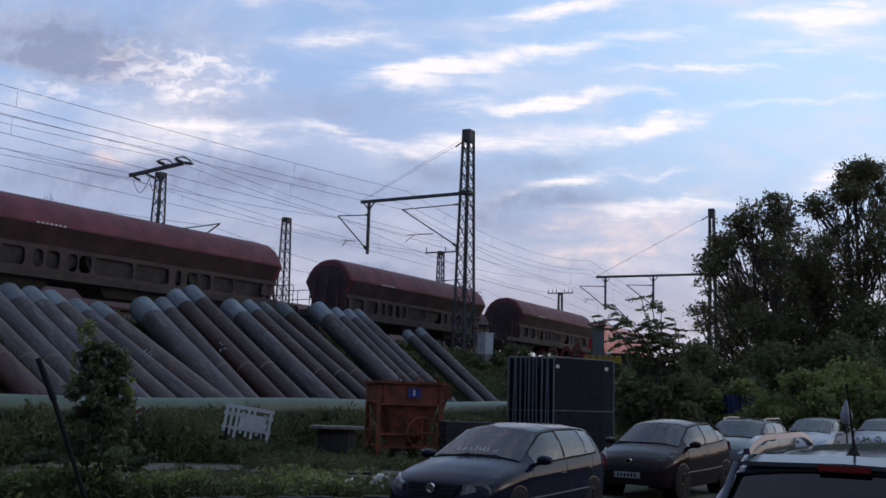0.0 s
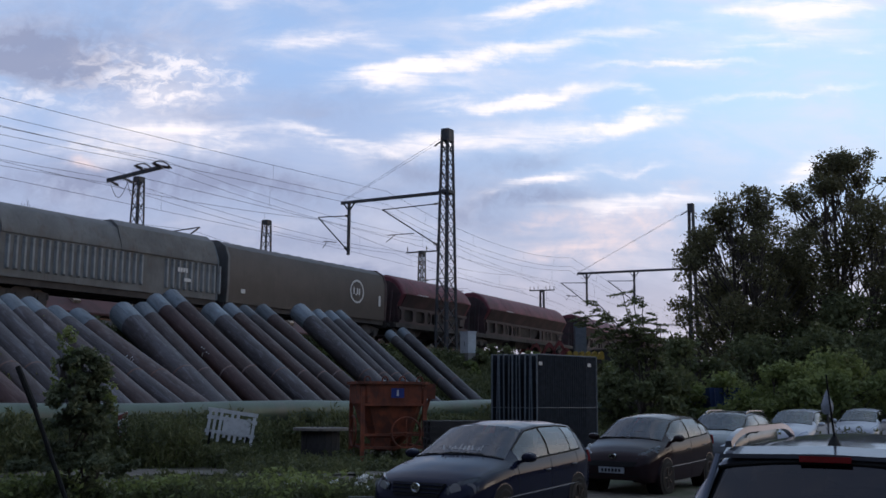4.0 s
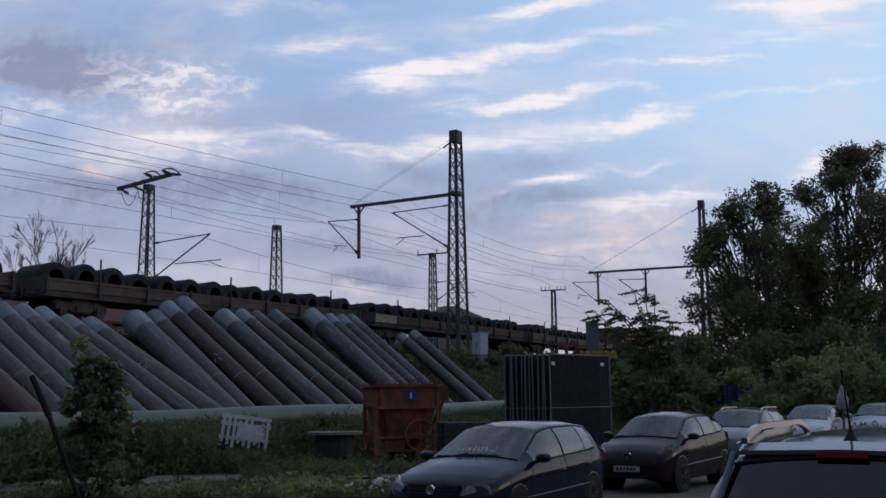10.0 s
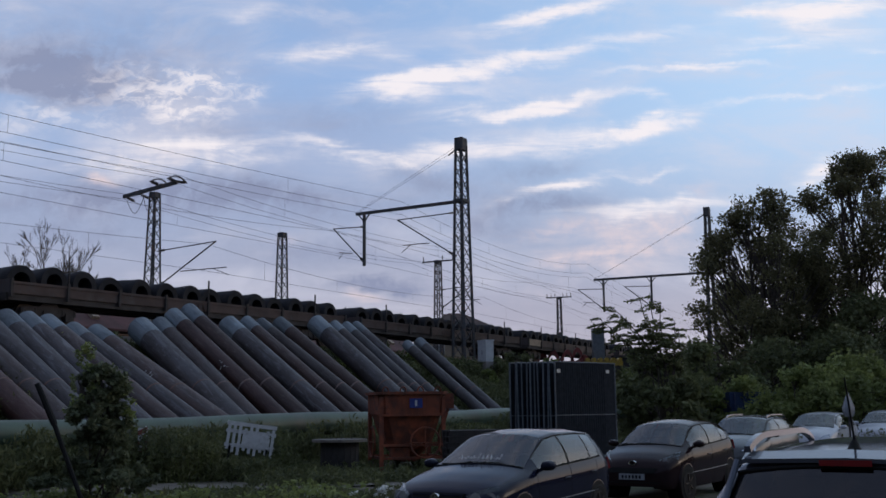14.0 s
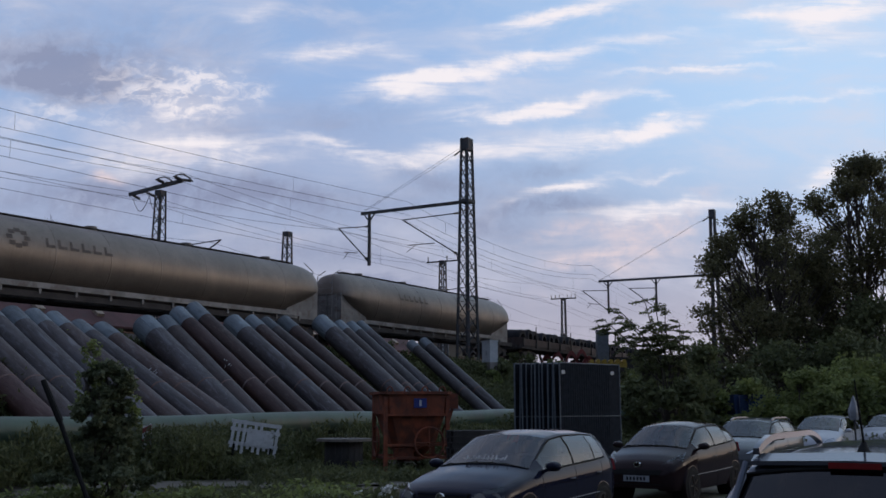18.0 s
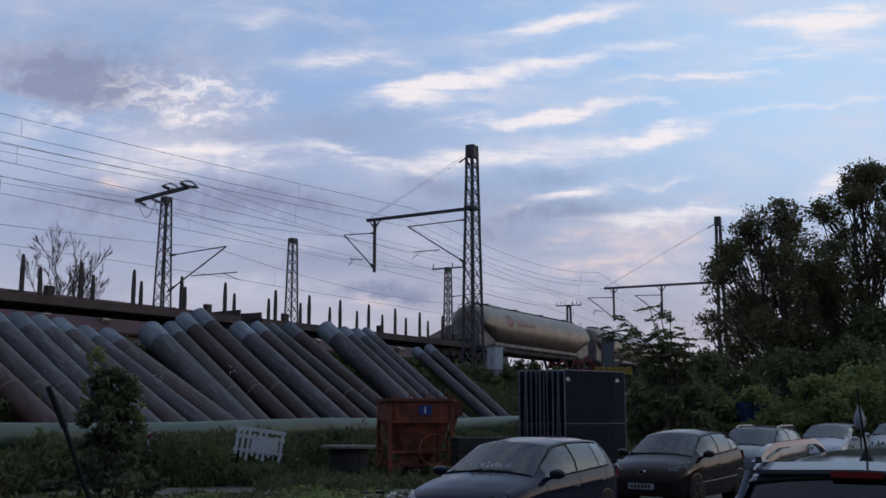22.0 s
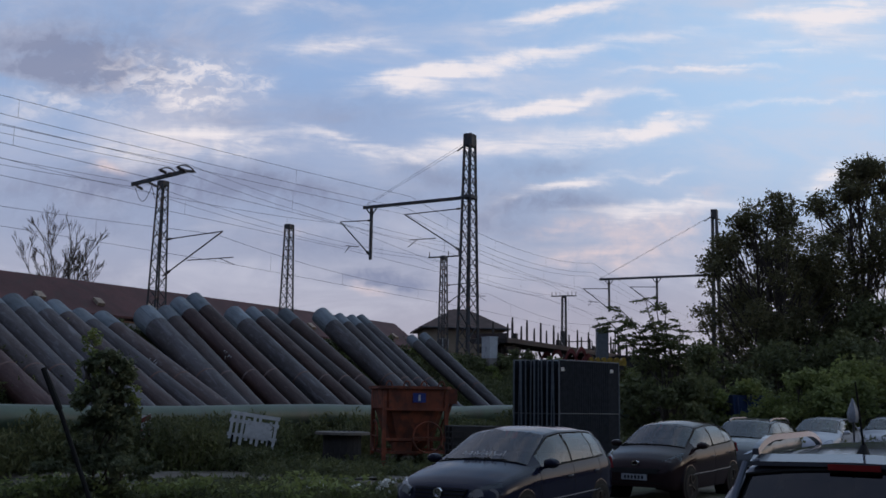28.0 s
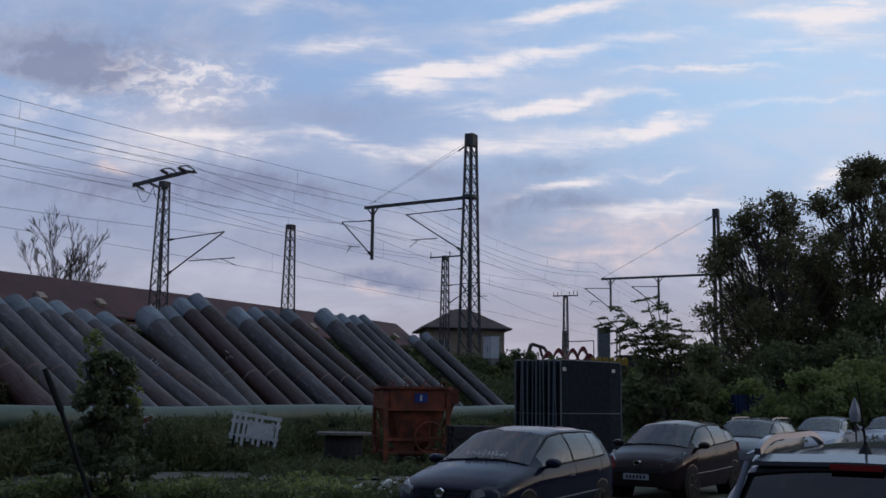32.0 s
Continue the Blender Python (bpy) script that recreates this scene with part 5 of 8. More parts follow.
def overhead_wire(name, label, pts, r=0.012, droppers=None):
    w = thing(name, label, "overhead wire", group="overhead wires", kind="")
    bm = B()
    pipe_along(bm, pts, r, 5)
    part("wire", bm, M_WIRE, w)
    return w


def span(a, b, sag, n=14):
    a, b = Vector(a), Vector(b)
    return [a.lerp(b, k / n) - Vector((0, 0, sag * 4 * (k / n) * (1 - k / n))) for k in range(n + 1)]


def follow(a, b, off, z, sag, n=14):
    return [across(a + (b - a) * k / n, off, z - sag * 4 * (k / n) * (1 - k / n)) for k in range(n + 1)]


def catenary(off, z_top, z_low, supports, sag=1.0, sag_low=0.08, name="catenary"):
    """Carrier cable sagging between supports, the contact wire below it and droppers."""
    w = thing(name, "thin dark overhead line with droppers over the track", "overhead wire", group="overhead wires")
    bm, bd, bc = B(), B(), B()
    for a, b in zip(supports, supports[1:]):
        up = follow(a, b, off, z_top, sag)
        lo = follow(a, b, off, z_low, sag_low)
        pipe_along(bm, up, 0.011, 5)
        pipe_along(bc, lo, 0.011, 5)
        for k in (2, 5, 9, 12):
            tube(bd, up[k], lo[k], 0.007, n=4)
    part("carrier_cable", bm, M_WIRE, w)
    part("contact_wire", bc, M_WIRE, w)
    tagged(part("dropper_wires", bd, M_WIRE, w), kind="stuff")
    return w


catenary(-1.1, 14.9, 14.05, [-165, -84.5, -4.5, 30, 90, 150], 1.2, 1.1)
catenary(-1.3, 13.7, 12.0, [-84.5, -4.5, 30, 90, 150], 1.1, 0.1)
catenary(-6.4, 13.5, 11.85, [-95, -45, -4.5, 30, 90, 150])
catenary(-8.0, 11.4, 9.8, [-75, -15, 21.3, 57.3, 110])
for y, z in ((1.9, 15.9), (0.4, 15.9), (-1.5, 15.0), (-2.8, 14.95)):
    pts = []
    ss = [-110, -60, -15, 21.3, 57.3, 120]
    for a, b in zip(ss, ss[1:]):
        pts += follow(a, b, -12.5 + y, z, 0.7)[:-1]
    overhead_wire("feeder_line", "thin dark feeder line strung from mast to mast", pts)

# ---- pipes laid on the embankment ----
# top: metres along the track and height; foot: metres along; radius; number of the finish
PIPES_NEAR = [(-42.6, 4.6, -43.6, 0.38, 0), (-41.4, 4.75, -42.5, 0.4, 1), (-40.4, 4.7, -41.5, 0.4, 0), (-39.3, 4.85, -39.44, 0.41, 3), (-38.3, 4.9, -38.63, 0.4, 0), (-37.3, 4.9, -37.86, 0.4, 2),
         (-36.38, 4.87, -37.05, 0.41, 2), (-35.57, 4.86, -36.16, 0.4, 2), (-34.8, 4.83, -35.18, 0.39, 0), (-33.74, 4.63, -34.16, 0.37, 2), (-32.77, 4.57, -33.18, 0.41, 0)]
PIPES_FAR = [(-30.74, 4.9, -32.33, 0.47, 2), (-29.79, 5.09, -31.41, 0.36, 0), (-29.16, 5.49, -30.08, 0.36, 3), (-28.38, 5.73, -28.92, 0.37, 1), (-26.14, 5.31, -27.38, 0.43, 2), (-25.08, 5.5, -26.0, 0.31, 1),
         (-24.2, 5.48, -24.73, 0.31, 0), (-23.0, 5.59, -23.77, 0.34, 1), (-20.45, 5.74, -21.89, 0.43, 2), (-19.09, 5.72, -20.8, 0.29, 0), (-18.16, 5.72, -19.83, 0.3, 2), (-17.39, 5.79, -18.83, 0.3, 2),
         (-12.82, 5.09, -16.21, 0.27, 2), (-11.61, 5.29, -14.82, 0.28, 2)]


def leaning_pipe(s0, z0, s1, r, finish_no, chalk=0):
    a = across(s0, 4.6, z0)
    b = across(s1, 11.0, 1.62)
    d = (b - a).normalized()
    b = b + d * 1.6
    L = (b - a).length
    w = thing("steel_pipe", ("rusty brown", "dark brown", "blue-grey", "red-brown")[finish_no] + " pipe with pale blue end on the embankment", "pipe", group="pipes on the embankment")
    w.matrix_basis = Matrix.Translation(a) @ d.to_track_quat("X", "Z").to_matrix().to_4x4()
    n = 28
    ring = lambda x, rr: [(x, rr * math.cos(k), rr * math.sin(k)) for k in (math.tau * i / n for i in range(n))]
    bm = B()
    cap = 2.3 * r + 0.15
    loft(bm, [ring(cap, r * 0.93), ring(cap, r), ring(L * 0.55, r), ring(L, r), ring(L, r * 0.93), ring(cap, r * 0.93)], caps=False)
    body = part("pipe_wall", bm, (M_PIPE, M_PIPE_BROWN, M_PIPE_BLUE, M_PIPE_RED)[finish_no], w)
    bm = B()
    loft(bm, [ring(0.0, r * 0.95), ring(0.0, r * 1.012), ring(cap, r * 1.012), ring(cap, r * 0.95), ring(0.0, r * 0.95)], caps=False)
    part("end_band", bm, M_CAP, w, "pale blue end band")
    bm = B()
    loft(bm, [ring(L * 0.62, r), ring(L * 0.62 + 0.02, r * 1.02), ring(L * 0.62 + 0.06, r * 1.02), ring(L * 0.62 + 0.08, r)], caps=False)
    part("weld_seam", bm, M_RUST, w)
    bm = B()
    loft(bm, [ring(0.03, 0.0005), ring(0.03, r * 0.93), ring(0.06, r * 0.93)], caps=False)
    part("end_cover", bm, M_CAP, w, "pale blue end cover")
    if chalk:
        eye = (w.matrix_basis.inverted() @ Vector((0, 0, 1.8, 1.0))).to_3d()
        a0 = math.atan2(eye.z, eye.y)
        bm = B()
        rr = random.Random(chalk)
        for k in range(5):
            x = L * 0.45 + k * 0.12
            a1 = a0 + rr.uniform(-0.25, 0.3)
            a2 = a1 + rr.uniform(0.1, 0.35)
            bar(bm, (x, (r + 0.006) * math.cos(a1), (r + 0.006) * math.sin(a1)), (x + rr.uniform(-0.05, 0.08), (r + 0.006) * math.cos(a2), (r + 0.006) * math.sin(a2)), 0.03, 0.008)
        part("chalk_mark", bm, M_WHITE, w, "unreadable white chalk strokes")
    return w


for i, row in enumerate(PIPES_NEAR + PIPES_FAR):
    leaning_pipe(*row, 3 if i == 10 else 4 if i == 13 else 0)


def long_green_pipe():
    w = thing("pipeline", "long pale green pipeline running along the foot of the bank", "pipeline")
    pts = []
    for i in range(40):
        s = -62 + i * 2.9
        p, _ = rail_point(s, 13.0)
        pts.append((p.x, p.y, 1.22 + 0.004 * (s + 44) + 0.04 * math.sin(i * 1.3)))
    bm = B()
    pipe_along(bm, pts, 0.36, 20)
    part("pipe_wall", bm, M_GREEN_PIPE, w)
    for i in range(2, 38, 4):
        bm = B()
        x, y, z = pts[i]
        m = rail_pose(-62 + i * 2.9, 13.0, 0)
        bx(bm, -0.15, 0.15, -0.45, 0.45, -0.4, z - 0.33)
        ob = part("support", bm, M_CONCRETE, w)
        ob.matrix_basis = m


long_green_pipe()

# ---- plants ----


def leaf_mesh(name, centres, size, material, rng, squash=0.75, long=1.5):
    """Many small folded leaves at the given places, as one mesh."""
    c = np.asarray(centres, dtype=float)
    n = len(c)
    d = rng.normal(size=(n, 3))
    d[:, 2] *= squash
    d /= np.linalg.norm(d, axis=1)[:, None] + 1e-9
    e = np.cross(d, rng.normal(size=(n, 3)))
    e /= np.linalg.norm(e, axis=1)[:, None] + 1e-9
    s = size * rng.uniform(0.55, 1.35, (n, 1))
    f = np.cross(d, e)
    tip, back = c + d * s * long * 0.5, c - d * s * long * 0.5
    a, b = c + e * s * 0.42 + f * s * 0.12, c - e * s * 0.42 + f * s * 0.12
    v = np.stack([back, a, tip, b], 1).reshape(-1, 3)
    k = np.arange(n)[:, None] * 4
    faces = np.concatenate([k + np.array([[0, 1, 2]]), k + np.array([[0, 2, 3]])], 1).reshape(-1, 3)
    me = bpy.data.meshes.new(name)
    me.from_pydata(v.tolist(), [], faces.tolist())
    me.materials.append(material)
    return me


def crown_points(blobs, n, rng, hollow=0.35):
    """Places in clumps: twig ends gathered inside uneven ellipsoids."""
    vol = np.array([b[3] * b[4] * b[5] for b in blobs]) ** 0.75
    pick = rng.choice(len(blobs), n // 14, p=vol / vol.sum())
    bl = np.array(blobs)[pick]
    d = rng.normal(size=(len(pick), 3))
    d /= np.linalg.norm(d, axis=1)[:, None]
    r = rng.uniform(hollow ** 3, 1.0, len(pick)) ** (1 / 3.0)
    tw = bl[:, :3] + d * r[:, None] * bl[:, 3:6]
    pts = np.repeat(tw, 14, 0) + rng.normal(size=(len(tw) * 14, 3)) * np.repeat(np.cbrt(bl[:, 3:4] * bl[:, 4:5] * bl[:, 5:6]) * 0.24, 14, 0)
    return pts


def limb(bm, p0, p1, r0, r1, rng, bend=0.12, n=5):
    p0, p1 = Vector(p0), Vector(p1)
    L = (p1 - p0).length
    off = Vector(rng.normal(size=3)) * L * bend
    pts, rad = [], []
    for i in range(n + 1):
        k = i / n
        pts.append(p0.lerp(p1, k) + off * math.sin(math.pi * k) * (1 - 0.3 * k))
        rad.append(r0 + (r1 - r0) * k)
    d = (p1 - p0).normalized()
    a = d.orthogonal().normalized()
    b = d.cross(a)
    loft(bm, [[p + (a * math.cos(q) + b * math.sin(q)) * r for q in (math.tau * j / 6 for j in range(6))] for p, r in zip(pts, rad)])
    return pts


def leafy_tree(name, label, x, y, height, spread, blobs, n, leaf, material, seed, stems=1, base_z=None, category="tree", trunk_r=0.22, skip=1):
    rng = np.random.default_rng(seed)
    z0 = ground_z(x, y) - 0.15 if base_z is None else base_z
    w = thing(name, label, category, pose(x, y, z0))
    bm = B()
    for i in range(stems):
        lean = rng.normal(size=2) * 0.05 * height
        top = (lean[0] + (rng.uniform(-0.3, 0.3) * spread if stems > 1 else 0), lean[1], height * rng.uniform(0.72, 0.9))
        foot = (rng.uniform(-0.3, 0.3) * (stems > 1), rng.uniform(-0.3, 0.3) * (stems > 1), 0)
        pts = limb(bm, foot, top, trunk_r, trunk_r * 0.2, rng, 0.04, 8)
        for b in blobs[i::stems * skip]:
            k = min(max((b[2] / height - 0.25) / 0.75, 0.08), 0.9)
            root = pts[int(k * 7)]
            end = Vector((b[0], b[1], b[2]))
            limb(bm, root, end, trunk_r * 0.4 * (1 - k * 0.5), 0.025, rng, 0.1, 5)
            for j in range(2):
                dv = Vector(rng.normal(size=3))
                dv.normalize()
                limb(bm, root.lerp(end, 0.65), end + Vector((dv.x * b[3], dv.y * b[4], dv.z * b[5])) * 0.8, 0.045, 0.012, rng, 0.1, 3)
    part("trunk", bm, M_TRUNK, w)
    ob = new("crown", leaf_mesh("crown", crown_points(blobs, n, rng), leaf, material, rng))
    ob.parent = w
    return w


def random_blobs(rng, n, cx, cy, z0, z1, rx, ry, size, shape=None):
    out = []
    for i in range(n):
        k = rng.uniform(0, 1)
        z = z0 + (z1 - z0) * k
        wd = shape(k) if shape else math.sqrt(max(0.05, 1 - (2 * k - 0.9) ** 2))
        a = rng.uniform(0, math.tau)
        rr = math.sqrt(rng.uniform(0.1, 1))
        s = size * rng.uniform(0.6, 1.25)
        out.append((cx + rx * wd * rr * math.cos(a), cy + ry * wd * rr * math.sin(a), z, s, s, s * 0.75))
    return out


def big_trees():
    for x, y, h, rx, seed, n, blobs_n in ((19.6, 60, 14.8, 4.3, 5, 40000, 110), (26.8, 62, 17.6, 5.2, 8, 48000, 140), (34.0, 66, 16.5, 5.5, 11, 30000, 100), (24.5, 74, 13.5, 5.0, 13, 20000, 70)):
        rng = np.random.default_rng(seed)
        bl = random_blobs(rng, blobs_n, 0, 0, 1.6, h - 0.6, rx, rx * 0.8, 0.85, lambda k: 0.82 + 0.32 * math.sin(math.pi * min(1, k * 1.05)) - 0.6 * max(0, k - 0.72) / 0.28)
        leafy_tree("tree", "tall dark leafy tree with gaps in its crown", x, y, h, rx, bl, n, 0.135, M_LEAF_TREE, seed, stems=4, trunk_r=0.2)


big_trees()


def bush(x, y, h, r, seed, n, leaf, material, label, name="bush", stems=4, z0=0.25, base_z=None):
    rng = np.random.default_rng(seed)
    bl = random_blobs(rng, max(6, int(r * 9)), 0, 0, h * z0 * 0.6, h * 0.88, r, r, max(0.22, r * 0.3))
    return leafy_tree(name, label, x, y, h * 0.85, r, bl, n, leaf, material, seed, stems, base_z, "bush", 0.035)


def shrubs():
    L1 = "bright green leafy bush at the edge of the yard"
    L2 = "dark green wild shrub beside the embankment"
    for i, (x, y, h, r) in enumerate(((15.2, 42, 3.6, 1.9), (17.6, 43, 3.9, 2.2), (19.8, 41, 3.5, 2.0), (22.5, 44, 3.3, 2.4), (13.2, 45, 3.2, 1.8))):
        bush(x, y, h, r, 30 + i, 6500, 0.15, M_LEAF_BUSH, L1)
    for i, (x, y, h, r) in enumerate(((10.6, 45, 3.8, 2.0), (12.6, 48, 5.0, 2.0), (14.5, 52, 5.6, 2.4), (9.0, 47.5, 3.2, 1.6), (17.5, 53, 5.5, 2.6), (21, 52, 6.0, 3.0), (26, 52, 6.0, 3.2), (31, 54, 6.5, 3.4), (12, 60, 5.2, 2.0), (16, 66, 6.0, 2.5), (9.3, 39.2, 2.9, 1.3), (24, 57, 8.5, 3.4), (29, 58, 9.5, 3.8), (34, 60, 10.0, 4.0), (20, 58, 7.5, 2.8))):
        bush(x, y, h, r, 50 + i, 3600 if r < 3 else 9000, 0.18, M_LEAF_DARK, L2)
    # low growth along the far side of the tracks
    rng = np.random.default_rng(78)
    for i in range(60):
        p, _ = rail_point(8 + i * 1.76 + rng.uniform(-1, 1), -15.0 + rng.uniform(-3, 1.5))
        bush(p.x, p.y, rng.uniform(2.2, 3.1), rng.uniform(1.6, 2.4), 200 + i, 1300, 0.24, M_LEAF_DARK, "low dark scrub beyond the tracks")
    # thicker growth where the row of pipes ends
    rng = np.random.default_rng(79)
    for i in range(34):
        p, _ = rail_point(rng.uniform(2, 26), rng.uniform(4.6, 12.2))
        bush(p.x, p.y, rng.uniform(0.8, 1.5), rng.uniform(0.8, 1.3), 300 + i, 1300, 0.12, M_LEAF_BUSH if i % 2 else M_LEAF_DARK, "green scrub covering the end of the slope")
    # scrub on the slope
    rng = np.random.default_rng(77)
    for i in range(70):
        s = -38 + i * 0.95 + rng.uniform(-0.5, 0.5)
        q = rng.uniform(4.2, 10.5) if s > -10 else rng.uniform(4.2, 7.5)
        p, _ = rail_point(s, q)
        bush(p.x, p.y, rng.uniform(0.9, 1.7) if s > -6 else rng.uniform(0.5, 0.9), rng.uniform(0.7, 1.2), 90 + i, 1200, 0.12, M_LEAF_BUSH if i % 3 == 0 else M_LEAF_DARK, "low green scrub on the embankment slope")


shrubs()


def feathery_sapling():
    """Young tree with long compound leaves that stand out against the sky."""
    x, y = 8.8, 40.0
    w = thing("sapling", "slender young tree with feathery compound leaves", "tree", pose(x, y, ground_z(x, y) - 0.1))
    rng = np.random.default_rng(4)
    bm = B()
    pts = []
    for k, (tx, tz) in enumerate(((-2.5, 5.2), (-1.9, 5.7), (-1.4, 5.4), (-0.9, 6.0), (-0.3, 6.3), (0.1, 5.9), (0.5, 5.1), (-0.6, 5.0), (0.3, 4.4), (-1.6, 4.4), (0.9, 4.1))):
        root = Vector((rng.uniform(-0.15, 0.25), rng.uniform(-0.2, 0.2), 0))
        mid = Vector((0.25 + tx * 0.25, rng.uniform(-0.3, 0.3), tz * 0.62))
        top = Vector((tx, rng.uniform(-0.7, 0.7), tz))
        limb(bm, root, mid, 0.045, 0.03, rng, 0.03, 4)
        line = limb(bm, mid, top, 0.03, 0.012, rng, 0.06, 6)
        for j in range(17):
            p = mid.lerp(top, rng.uniform(0.1, 1.02))
            d = Vector((rng.normal() - 0.25, rng.normal(), rng.uniform(-0.35, 0.35))).normalized()
            L = rng.uniform(0.45, 0.75)
            tube(bm, p, p + d * L + Vector((0, 0, -0.1)), 0.01, 0.005, 4)
            for i in range(11):
                q = p + d * L * (i + 1) / 11 + Vector((0, 0, -0.12 * (i / 11) ** 2))
                for sgn in (-1, 1):
                    side = d.cross(Vector((0, 0, 1))) * sgn * 0.085
                    pts.append(q + side + Vector(rng.normal(size=3)) * 0.015)
    part("trunk", bm, M_TRUNK, w)
    ob = new("crown", leaf_mesh("crown", pts, 0.095, M_LEAF_DARK, rng, 0.4, 1.9))
    ob.parent = w


feathery_sapling()


def near_shrub():
    """The young conical tree close by, with lighter shoots at its tip."""
    x, y = -5.42, 16.6
    rng = np.random.default_rng(21)
    bl = random_blobs(rng, 150, 0, 0, 0.05, 2.5, 0.92, 0.8, 0.13, lambda k: (0.72 + 0.5 * k if k < 0.25 else 0.95 - 0.82 * (k - 0.25)) * (0.78 + 0.3 * math.sin(k * 30.0)))
    w = leafy_tree("young_tree", "dark young tree with lighter shoots at the tip", x, y, 2.4, 0.6, bl, 15000, 0.062, M_LEAF_YOUNG, 21, 3, 0.0, "tree", 0.018, 14)
    tips = [(-0.26 + rng.normal() * 0.10, rng.normal() * 0.1, z, 0.11, 0.11, 0.12) for z in np.linspace(1.7, 2.75, 12)] + [(0.45, 0, 1.9, 0.10, 0.10, 0.2), (0.5, 0, 1.6, 0.12, 0.1, 0.2)]
    ob = new("shoot_foliage", leaf_mesh("shoot_foliage", crown_points(tips, 900, rng, 0.1), 0.05, M_LEAF_BUSH, rng))
    ob.parent = w
    tagged(ob, "lighter green shoots")


near_shrub()


def bare_tree():
    """Leafless tree on the far side of the tracks."""
    p = Vector((-26.9, 72.0))
    w = thing("bare_tree", "leafless pale brown tree with fine upright twigs", "tree", pose(p.x, p.y, ground_z(p.x, p.y) - 0.1))
    rng = np.random.default_rng(9)
    bm = B()

    def grow(p0, d, L, r, depth):
        p1 = p0 + d * L * 1.2
        limb(bm, p0, p1, r, r * 0.62, rng, 0.04, 3)
        if depth == 0:
            return
        for i in range(4 if depth > 1 else 5):
            nd = (d + Vector((rng.normal() * 0.33, rng.normal() * 0.33, 0.20 + rng.uniform(-0.1, 0.2)))).normalized()
            grow(p0.lerp(p1, rng.uniform(0.45, 1.0)), nd, L * rng.uniform(0.42, 0.60), max(0.012, r * 0.55), depth - 1)

    for dx, h in ((-0.4, 5.4), (0.5, 5.0), (-1.2, 4.2), (1.3, 4.0), (0.1, 4.6)):
        grow(Vector((dx * 0.6, 0, 0)), Vector((rng.normal() * 0.04 + dx * 0.12, rng.normal() * 0.08, 1)).normalized(), h, 0.058, 4)
    part("branch_work", bm, M_TRUNK, w)


bare_tree()


